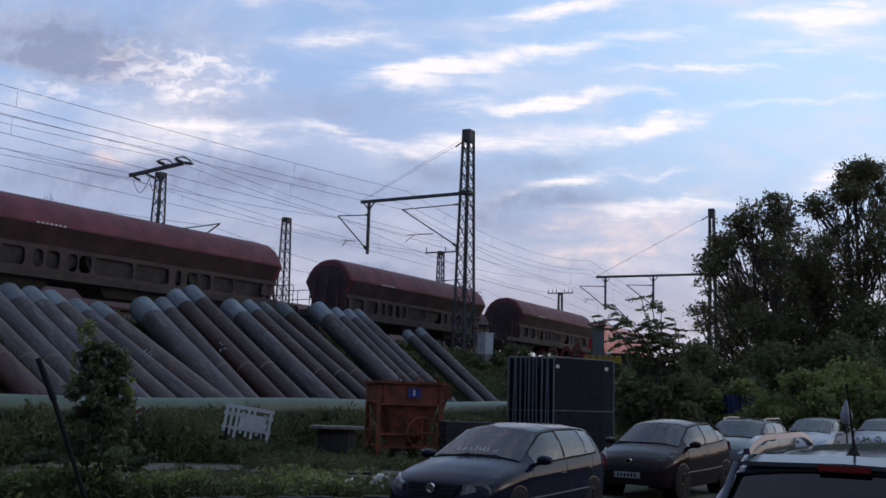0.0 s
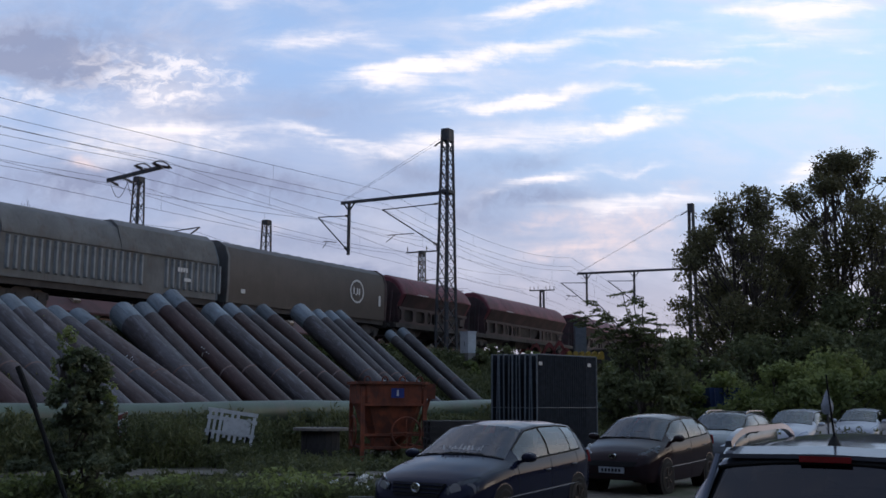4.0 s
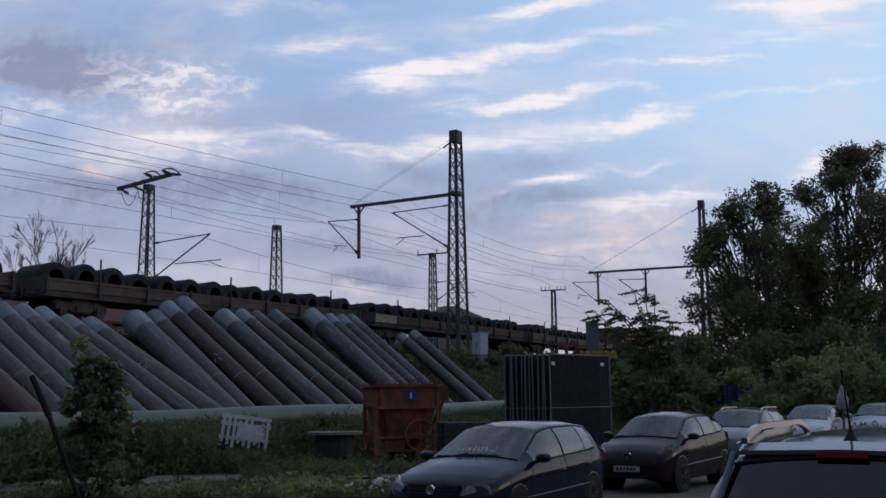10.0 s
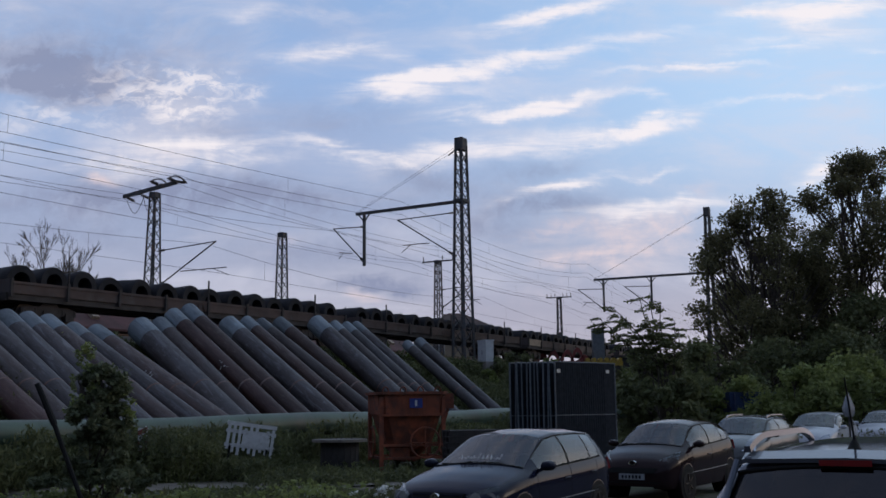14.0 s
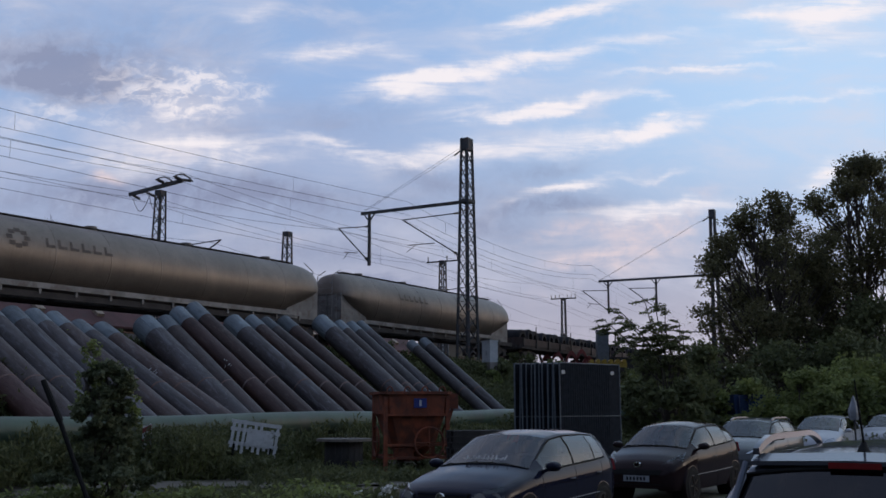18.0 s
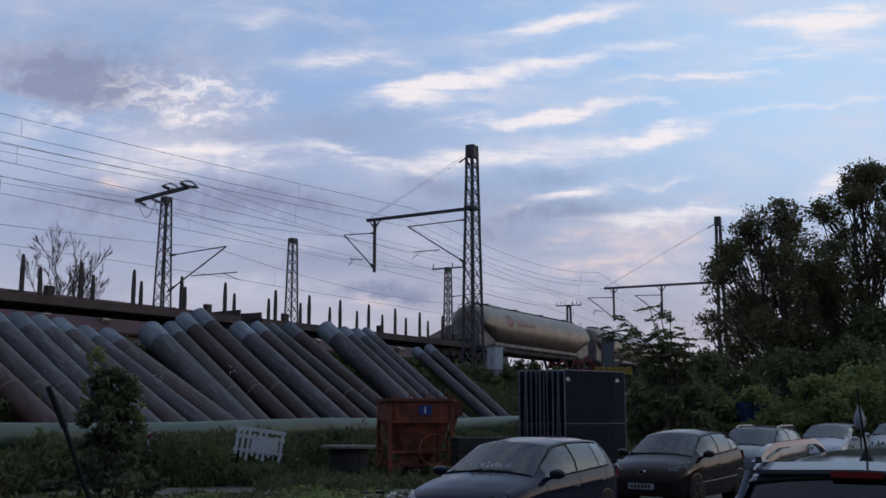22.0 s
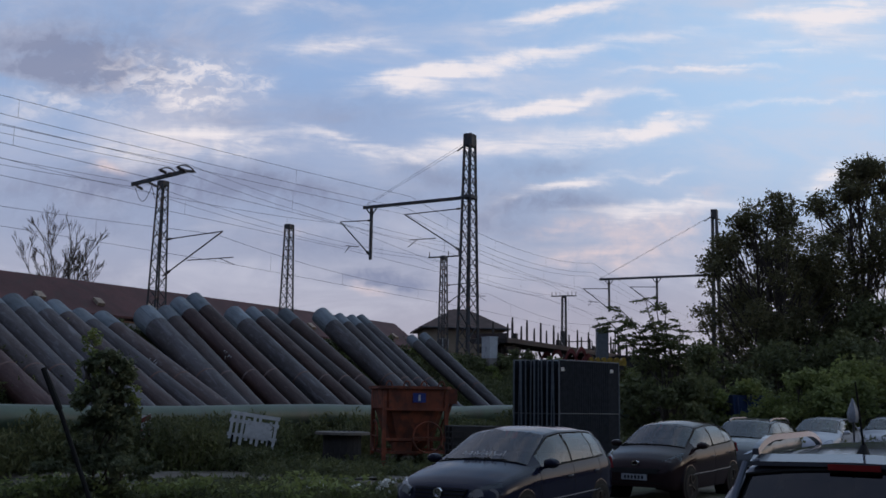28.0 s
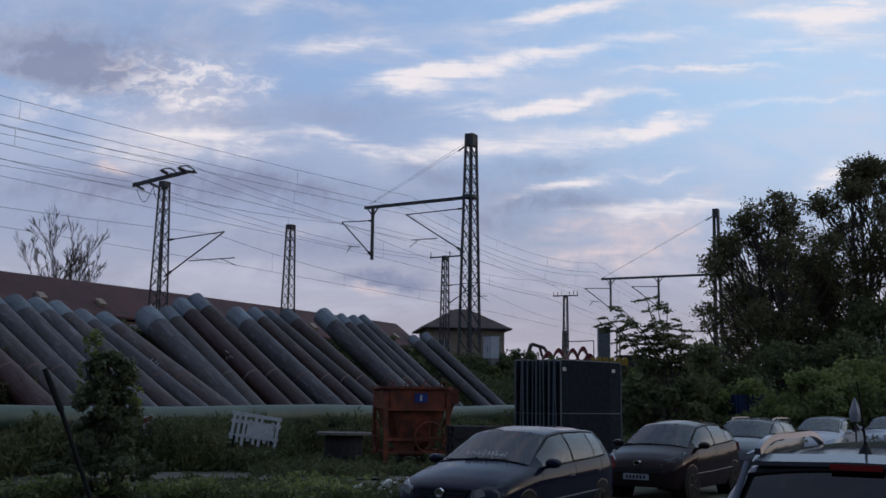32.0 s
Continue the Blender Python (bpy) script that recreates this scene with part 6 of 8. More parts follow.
def weeds():
    """Tall weeds and low growth over the yard in front of the pipeline: what nobody could count."""
    rng = np.random.default_rng(3)
    fields = []
    # across from, to; away from, to; plants; height; tone
    for x0, x1, y0, y1, n, h, near in ((-16, -4.4, 25.6, 31.0, 4600, 1.05, 0), (-10.5, 0.3, 16.2, 21.5, 4200, 0.33, 1), (-4.4, 0.6, 24.0, 31, 900, 0.3, 0), (0.5, 16, 32, 44, 1500, 0.7, 0), (-14, 4, 28, 42, 1500, 0.8, 2)):
        for _ in range(n):
            x, y = rng.uniform(x0, x1), rng.uniform(y0, y1)
            if near == 0 and noise.noise((x * 0.45, y * 0.45, 9)) < -0.12:
                continue
            if near == 2:
                q = rail_coords(x, y)[1]
                if not 13.4 < q < 15.5:
                    continue
            if near == 1 and (x > -0.6 + (y - 16.5) * 0.12 or noise.noise((x * 0.5, y * 0.5, 2)) < -0.25):
                continue
            if near == 1 and x < -5.6 and y > 18.6 + 0.5 * noise.noise((x, y, 3)):
                continue
            low = 0.45 if near == 0 and abs(x + 4.9) < 0.8 and 25.0 < y < 28.6 else 1.0
            if near == 1 and y > 18.2 and rng.uniform() < 0.85:
                continue
            fields.append((x, y, low * h * rng.uniform(0.35, 1.35)))
    pts, stems = [], B()
    verts, faces = [], []
    for x, y, h in fields:
        z = ground_z(x, y) - 0.03
        k = len(verts)
        lx, ly = rng.normal(size=2) * 0.12 * h
        verts += [(x - 0.008, y, z), (x + 0.008, y, z), (x + lx, y + ly, z + h)]
        faces.append((k, k + 1, k + 2))
        m = int(14 + 26 * h)
        t = rng.uniform(0.1, 1.0, m)
        sp = 0.14 * (1.1 - 0.7 * t)
        px = x + lx * t + rng.normal(size=m) * sp
        py = y + ly * t + rng.normal(size=m) * sp
        pts.append(np.stack([px, py, z + h * t], 1))
    pts = np.concatenate(pts)
    me = leaf_mesh("weeds", pts, 0.052, M_WEED, rng, 1.3, 3.0)
    ob = tagged(new("weeds", me), "tall dark green weeds over the waste ground", "weeds", kind="stuff")
    broad = []
    for _ in range(420):
        x, y = rng.uniform(-10, 0.0), rng.uniform(16.3, 18.8)
        if noise.noise((x * 0.7, y * 0.7, 6)) < 0.0 or x > -0.8:
            continue
        h = rng.uniform(0.15, 0.55)
        m = int(26 + 60 * h)
        t = rng.uniform(0.15, 1.0, m)
        broad.append(np.stack([x + rng.normal(size=m) * 0.16, y + rng.normal(size=m) * 0.16, h * t], 1))
    me = leaf_mesh("leafy_growth", np.concatenate(broad), 0.075, M_LEAF_BUSH, rng, 0.5, 1.6)
    tagged(new("leafy_growth", me), "broad-leaved green plants among the weeds", "weeds", kind="stuff")
    tall = []
    for _ in range(2300):
        p, _h = rail_point(rng.uniform(-46, -13), 13.65 + 1.6 * rng.uniform() ** 1.5)
        x, y = p.x, p.y
        lump = noise.noise((x * 0.55, y * 0.55, 16))
        if lump < -0.22:
            continue
        h = max(0.3, rng.uniform(0.45, 1.15) + 1.0 * lump)
        m = int(40 * h)
        t = rng.uniform(0.1, 1.0, m)
        tall.append(np.stack([x + rng.normal(size=m) * 0.1, y + rng.normal(size=m) * 0.1, h * t], 1))
    me = leaf_mesh("tall_weeds", np.concatenate(tall), 0.06, M_WEED, rng, 2.0, 3.2)
    tagged(new("tall_weeds", me), "tall grassy weeds along the pipeline", "weeds", kind="stuff")
    me = bpy.data.meshes.new("weed_stalks")
    me.from_pydata(verts, [], faces)
    me.materials.append(M_LEAF_BUSH)
    tagged(new("weed_stalks", me), "thin pale stalks of the weeds", "weeds", kind="stuff")
    # grass and low herbs that cover the slope of the bank
    slope = []
    for _ in range(15000):
        s, q = rng.uniform(-46, 30), rng.uniform(3.7, 12.6)
        p, _h = rail_point(s, q)
        h = rng.uniform(0.12, 0.5)
        m = 9
        t = rng.uniform(0.05, 1.0, m)
        slope.append(np.stack([p.x + rng.normal(size=m) * 0.13, p.y + rng.normal(size=m) * 0.13, ground_z(p.x, p.y) + h * t], 1))
    me = leaf_mesh("slope_grass", np.concatenate(slope), 0.085, M_WEED, rng, 1.6, 2.6)
    tagged(new("slope_grass", me), "dark grass and herbs on the embankment slope", "grass", kind="stuff")
    # white blossom near the cars
    cl = [(-1.5 + rng.normal() * 0.5, 17.8 + rng.normal() * 0.25, 0.36 + rng.normal() * 0.05, 0.12, 0.12, 0.05) for _ in range(9)]
    me = leaf_mesh("blossom", crown_points(cl, 420, rng, 0.1), 0.05, M_FLOWER, rng, 0.4, 1.0)
    tagged(new("blossom", me), "small white flowers in the low growth", "flowers", kind="stuff")


weeds()

# ---- buildings beyond the tracks ----


def goods_shed():
    """Long low shed along the far tracks: a dark red roof with small pale roof lights."""
    w = thing("goods_shed", "long low goods shed with a dark red roof", "building")
    ss = [-75 + 3.2 * i for i in range(31)]
    bm, bw = B(), B()
    rings, walls = [], []
    for s in ss:
        row = []
        for q, z in ((-14.4, 6.55), (-14.4, 6.68), (-17.4, 8.92), (-20.4, 6.68), (-20.4, 6.55), (-17.4, 8.75)):
            p = across(s, q, z)
            row.append(p)
        rings.append(row)
        walls.append([across(s, -14.9, 4.2), across(s, -14.9, 6.9), across(s, -17.4, 8.7), across(s, -19.9, 6.9), across(s, -19.9, 4.2)])
    loft(bm, rings)
    part("roof", bm, M_ROOF_RED, w, "dark red roof slope")
    loft(bw, walls)
    part("wall", bw, M_ROOF_BROWN, w, "dark brown shed wall")
    for i in range(19):
        s = -60 + 4.3 * i
        if s > 19:
            break
        bm = B()
        a = rail_pose(s, -15.35, 7.50)
        bx(bm, -0.26, 0.26, -0.30, 0.30, -0.10, 0.10)
        ob = part("roof_light", bm, M_TAN, w, "small pale roof light")
        ob.matrix_basis = a @ pose(0, 0, 0.0, 36, 0, 0)
    for i in range(9):
        s = -58 + 9 * i
        bm = B()
        bx(bm, -1.3, 1.3, -0.06, 0.06, 0, 2.0)
        ob = part("gate", bm, M_WOOD_DARK, w)
        ob.matrix_basis = rail_pose(s, -14.85, 4.5)
    return w


goods_shed()


def station_house():
    """Beige house with a hipped brown roof."""
    x, y = 1.9, 101.0
    w = thing("house", "beige rendered house with a hipped brown tile roof", "house", pose(x, y, 0, 0, 0, 8))
    bm = B()
    bx(bm, -3.9, 3.5, -3.5, 3.5, 4.0, 8.9)
    part("wall", bm, M_BEIGE, w, "beige rendered wall")
    bm = B()
    e = [(-4.6, -4.1, 8.85), (4.1, -4.1, 8.85), (4.1, 4.1, 8.85), (-4.6, 4.1, 8.85)]
    r = [(-0.8, 0, 10.95), (0.6, 0, 10.95)]
    v = [bm.verts.new(p) for p in e + [(a, b, c - 0.16) for a, b, c in e] + r]
    for f in ((0, 1, 9, 8), (1, 2, 9), (2, 3, 8, 9), (3, 0, 8), (7, 6, 5, 4), (0, 4, 5, 1), (1, 5, 6, 2), (2, 6, 7, 3), (3, 7, 4, 0)):
        bm.faces.new([v[i] for i in f])
    part("roof", bm, M_ROOF_BROWN, w, "hipped brown tile roof")
    bm = B()
    tube(bm, (-4.65, -4.15, 8.8), (4.15, -4.15, 8.8), 0.07)
    part("gutter", bm, M_STEEL, w)
    for wx in (-2.3,):
        bm = B()
        bx(bm, wx - 0.55, wx + 0.55, -3.56, -3.5, 6.3, 7.8)
        fr = part("window", bm, M_WHITE, w, "white window frame")
        for k in (-1, 1):
            bm = B()
            bx(bm, wx + k * 0.26 - 0.21, wx + k * 0.26 + 0.21, -3.58, -3.55, 6.38, 7.72)
            part("pane", bm, M_GLASS_DARK, fr)
    bm = B()
    bx(bm, -1.2, -0.7, 0.3, 0.8, 10.0, 10.9)
    part("chimney", bm, M_RUST, w)


station_house()


def signal_cabinet():
    w = thing("switch_cabinet", "light grey switch cabinet beside the track", "cabinet", pose(2.85, 60.6, 4.3, 0, 0, -58))
    bm = B()
    bx(bm, -0.42, 0.42, -0.28, 0.28, 0.1, 1.32)
    soften(bm, 0.02)
    part("housing", bm, M_GREY_BOX, w)
    bm = B()
    bx(bm, -0.46, 0.46, -0.32, 0.32, 1.32, 1.38)
    part("lid", bm, M_GREY_BOX, w)
    bm = B()
    bx(bm, -0.40, 0.40, -0.26, 0.26, -0.4, 0.1)
    part("plinth", bm, M_CONCRETE, w)
    bm = B()
    bx(bm, 0.02, 0.05, -0.30, -0.28, 0.5, 0.8)
    part("handle", bm, M_STEEL, w)


signal_cabinet()


def yard_machines():
    """Machines parked beyond the fence stack, seen when the train has passed."""
    m = rail_pose(12.8, 4.9, 0)
    base = Matrix.Translation((7.3, 83.5, 4.6))
    w = thing("excavator", "dark excavator arm with a raised grab bucket", "excavator", base)
    bm = B()
    bx(bm, -1.4, 1.0, -1.0, 1.0, -0.3, 0.7)
    part("undercarriage", bm, M_UNDER, w)
    bm = B()
    bar(bm, (-0.6, 0, 0.5), (-0.1, 0, 2.0), 0.22, 0.3)
    bar(bm, (-0.1, 0, 2.0), (0.9, 0, 1.7), 0.2, 0.26)
    part("boom", bm, M_UNDER, w)
    bm = B()
    bar(bm, (0.9, 0, 1.75), (1.35, 0, 1.0), 0.18, 0.22)
    bar(bm, (0.55, 0, 1.8), (0.8, 0, 0.95), 0.16, 0.2)
    bar(bm, (0.75, 0, 0.95), (1.4, 0, 0.95), 0.2, 0.2)
    part("grab_bucket", bm, M_UNDER, w)
    w = thing("grab_pile", "red steel grab shells laid beside the track", "machine part", pose(9.9, 79.5, 4.5))
    for i, (dx, h) in enumerate(((-1.7, 1.35), (-0.9, 1.6), (0.2, 1.6), (1.0, 1.75), (1.5, 1.2))):
        bm = B()
        n = 9
        pts = [(dx - 0.5 + 1.0 * k / n, 0, 0.25 + (h - 0.25) * math.sin(math.pi * (0.12 + 0.76 * k / n))) for k in range(n + 1)]
        rings = [[(x, y, z - 0.35), (x, y, z), (x, y + 0.7, z), (x, y + 0.7, z - 0.35)] for x, y, z in pts]
        loft(bm, rings)
        part("shell", bm, M_RED_MACHINE, w)
    bm = B()
    bx(bm, -2.2, 2.0, -0.2, 0.9, -0.2, 0.7)
    part("base_frame", bm, M_RED_MACHINE, w)
    w = thing("roller_frame", "yellow machine frame with a row of rollers", "machine", pose(13.0, 79.5, 4.6))
    bm = B()
    bx(bm, -1.7, 1.3, -0.4, 0.4, 0.2, 0.55)
    part("beam", bm, M_YELLOW, w)
    for i in range(6):
        bm = B()
        tube(bm, (-1.4 + i * 0.5, -0.45, 0.65), (-1.4 + i * 0.5, 0.45, 0.65), 0.16, n=12)
        part("roller", bm, M_YELLOW, w)
    bm = B()
    bx(bm, -1.5, 1.1, -0.35, 0.35, -0.4, 0.2)
    part("base", bm, M_UNDER, w)
    w = thing("control_column", "tall dark grey control column", "cabinet", pose(12.65, 80.5, 4.3))
    bm = B()
    bx(bm, -0.45, 0.45, -0.4, 0.4, 0.0, 3.4)
    soften(bm, 0.03)
    part("housing", bm, M_FENCE, w)
    bm = B()
    bx(bm, -0.48, 0.48, -0.43, 0.43, 3.4, 3.46)
    part("lid", bm, M_UNDER, w)
    w = thing("site_hut", "low dark hut beside the track", "hut", pose(17.0, 92, 4.3))
    bm = B()
    bx(bm, -1.2, 1.2, -1, 1, 0, 1.7)
    part("wall", bm, M_WOOD_DARK, w)
    bm = B()
    bx(bm, -1.4, 1.4, -1.2, 1.2, 1.7, 1.85)
    part("roof", bm, M_UNDER, w)
    # thin far masts of the next section
    for s, off, top in ((75, 3.2, 13.0), (92, -12.5, 13.5), (110, 3.2, 13.0), (70, -16, 11.5)):
        v = local_mast(s, off, "catenary_mast", "slender distant mast with a bracket over the track")
        bm = B()
        lattice_mast(bm, (0, 0, BED_Z - 0.4), top, 0.3, 0.18, 9, 0.1, 0.05)
        part("lattice_shaft", bm, M_STEEL, v)
        bm = B()
        k = 1 if off > 0 else -1
        bar(bm, (0, 0, top - 1.5), (0, k * 4.0, top - 1.4), 0.12)
        bar(bm, (0, k * 4.0, top - 1.4), (0, k * 4.0, top - 4.0), 0.12)
        bar(bm, (0, k * 4.0, top - 4.0), (0, k * 5.5, top - 2.4), 0.07)
        part("bracket", bm, M_STEEL, v)


yard_machines()

# ---- plain walls added unseen behind the viewer: close the place, block sky light ----


def light_blocking_walls():
    # stand-ins out of view that darken car reflections and cut sky light
    for nm, x0, x1, y0, y1, h in (("wall_south", -45, 30, -12.4, -12.0, 12.0), ("wall_east", 27, 27.4, -12.0, 34, 2.2)):
        bm = B()
        bx(bm, x0, x1, y0, y1, -0.3, h)
        tagged(new(nm, finish(nm, bm, M_ROOF_BROWN, 0)), "plain dark unseen wall added to block sky light", "wall", kind="structure")


light_blocking_walls()

# ---- things in the yard ----


def mortar_silo():
    """Rusty orange mixing silo on legs with a hand wheel."""
    w = thing("mortar_silo", "rusty orange steel mortar silo on legs with hand wheel", "silo", pose(-0.95, 30.9, 0, 0, 0, 14))
    def ring(x, y, z, c=0.18):
        return [(-x + c, -y, z), (x - c, -y, z), (x, -y + c, z), (x, y - c, z), (x - c, y, z), (-x + c, y, z), (-x, y - c, z), (-x, -y + c, z)]
    bm = B()
    loft(bm, [ring(0.66, 0.66, 0.74), ring(0.86, 0.86, 1.45), ring(0.92, 0.92, 1.6)])
    part("lower_drum", bm, M_ORANGE, w)
    bm = B()
    loft(bm, [ring(0.96, 0.96, 1.6), ring(1.0, 1.0, 2.16), ring(1.08, 1.08, 2.17), ring(1.08, 1.08, 2.25), ring(1.0, 1.0, 2.25), ring(0.95, 0.95, 1.9)])
    part("upper_box", bm, M_ORANGE, w)
    bm = B()
    loft(bm, [ring(0.66, 0.66, 0.74), ring(0.34, 0.34, 0.36, 0.1), ring(0.34, 0.34, 0.22, 0.1)])
    part("cone", bm, M_ORANGE, w)
    for sx in (-1, 1):
        for sy in (-1, 1):
            bm = B()
            bar(bm, (sx * 0.92, sy * 0.92, -0.1), (sx * 0.92, sy * 0.92, 2.1), 0.11)
            part("leg", bm, M_ORANGE, w)
        bm = B()
        bar(bm, (sx * 0.92, -0.92, 0.35), (sx * 0.92, 0.92, 0.35), 0.07)
        part("brace", bm, M_ORANGE, w)
    for sy in (-1, 1):
        bm = B()
        bar(bm, (-0.92, sy * 0.92, 0.35), (0.92, sy * 0.92, 0.35), 0.07)
        part("brace", bm, M_ORANGE, w)
    n = 24
    for hub, side in ((Vector((0.35, -1.05, 0.78)), False), (Vector((1.06, -0.2, 0.85)), True), (Vector((-1.06, -0.2, 0.80)), True)):
        bm = B()
        pts = []
        for i in range(n):
            a = math.tau * i / n
            pts.append(hub + Vector((0.0 if side else 0.44 * math.cos(a), 0.44 * math.cos(a) if side else 0.0, 0.44 * math.sin(a))))
        for i in range(n):
            tube(bm, pts[i], pts[(i + 1) % n], 0.03, n=6)
        for i in range(0, n, 6):
            tube(bm, pts[i], hub, 0.018, n=5)
        part("hand_wheel", bm, M_ORANGE, w)
    # gear box and drive under the drum
    bm = B()
    bx(bm, -0.55, -0.05, -0.75, -0.2, 0.32, 0.62)
    tube(bm, (-0.05, -0.5, 0.46), (0.35, -1.02, 0.78), 0.04, n=8)
    soften(bm, 0.02, 1)
    part("gear_box", bm, M_ORANGE, w)
    for z in (0.72, 1.58):
        bm = B()
        bar(bm, (-0.92, -0.97, z), (0.92, -0.97, z), 0.07)
        part("cross_rail", bm, M_ORANGE, w)
    bm = B()
    bx(bm, -0.10, 0.28, -1.015, -0.995, 1.78, 2.05)
    sign = part("sign", bm, M_BLUE_SIGN, w, "small blue sign")
    bm = B()
    bx(bm, 0.06, 0.12, -1.022, -1.014, 1.83, 2.0)
    part("mark", bm, M_WHITE, sign)
    bm = B()
    bx(bm, 1.08, 1.36, -0.5, 0.5, 1.75, 2.2)
    bar(bm, (1.2, -0.4, 1.75), (1.05, -0.4, 1.3), 0.08)
    part("side_hopper", bm, M_ORANGE, w)
    for i in range(4):
        bm = B()
        x = -0.8 + i * 0.52
        n = 10
        pts = [(x + 0.09 * math.cos(math.pi * k / n), -0.95, 2.25 + 0.14 * math.sin(math.pi * k / n)) for k in range(n + 1)]
        for a, b in zip(pts, pts[1:]):
            tube(bm, a, b, 0.022, n=5)
        part("lifting_eye", bm, M_ORANGE, w)


mortar_silo()


def cable_drum():
    w = thing("cable_drum", "old dark wooden cable drum used as a table", "cable drum", pose(-2.7, 28.6, -0.05))
    for z0, z1, r in ((0.93, 1.0, 0.76), (0.0, 0.07, 0.6)):
        bm = B()
        tube(bm, (0, 0, z0), (0, 0, z1), r, n=36)
        part("flange", bm, M_WOOD_GREY if z0 > 0.5 else M_WOOD_DARK, w, "grey weathered top flange" if z0 > 0.5 else "")
    n = 18
    bm = B()
    a = math.tau / n * 0.47
    loft(bm, [[(0.53 * math.cos(-a), 0.53 * math.sin(-a), z), (0.53 * math.cos(a), 0.53 * math.sin(a), z), (0.49 * math.cos(a), 0.49 * math.sin(a), z), (0.49 * math.cos(-a), 0.49 * math.sin(-a), z)] for z in (0.07, 0.93)])
    stave = finish("stave", bm, M_WOOD_DARK, 0)
    for i in range(n):
        share("stave", stave, w, pose(0, 0, 0, 0, 0, 360 * i / n))
    for i in range(5):
        bm = B()
        tube(bm, (0.3 - 0.14 * i, 0.1, 1.0), (0.33 - 0.14 * i, 0.1, 1.03), 0.02, n=8)
        part("bolt_head", bm, M_STEEL, w)


cable_drum()


def fence_stack():
    """Site fence panels stored upright side by side."""
    yaw = 33
    rot = pose(2.1, 29.6, 0, 0, 0, -8)
    for i in range(12):
        w = thing("fence_panel", "grey tubular site fence panel covered with dark sheeting", "fence panel", rot @ pose(0.0 + i * 0.118, -0.02 * i + 0.03 * math.sin(i * 2.1), 0.0, 0.9 * math.sin(i * 1.7), 0.8 * math.sin(i * 2.3), yaw + 18 + 1.2 * math.sin(i)), "stored fence panels")
        H, W = 3.05 + 0.03 * math.sin(i * 3.1), 2.7
        for x in (0.0, W):
            bm = B()
            tube(bm, (x, 0, -0.02), (x, 0, H), 0.024, n=8)
            part("post", bm, M_FENCE, w)
        for z in (0.15, H * 0.5, H - 0.02):
            bm = B()
            tube(bm, (0, 0, z), (W, 0, z), 0.016, n=8)
            part("rail", bm, M_FENCE, w)
        bm = B()
        bx(bm, 0.03, W - 0.03, -0.007, 0.007, 0.2, H - 0.03)
        part("sheet", bm, M_TRAP, w, "dark anthracite sheeting")
        if i == 11:
            for px, pz in ((0.15, H - 0.28), (2.35, H - 0.27)):
                bm = B()
                bx(bm, px - 0.07, px + 0.07, -0.016, -0.008, pz - 0.05, pz + 0.05)
                part("tag", bm, M_WHITE, w, "small white tag")
            bm = B()
            for k in range(22):
                bx(bm, 0.06 + k * 0.1, 0.075 + k * 0.1, -0.016, -0.008, 0.2, H - 0.05)
            part("ribs", bm, M_TRAP, w)


fence_stack()


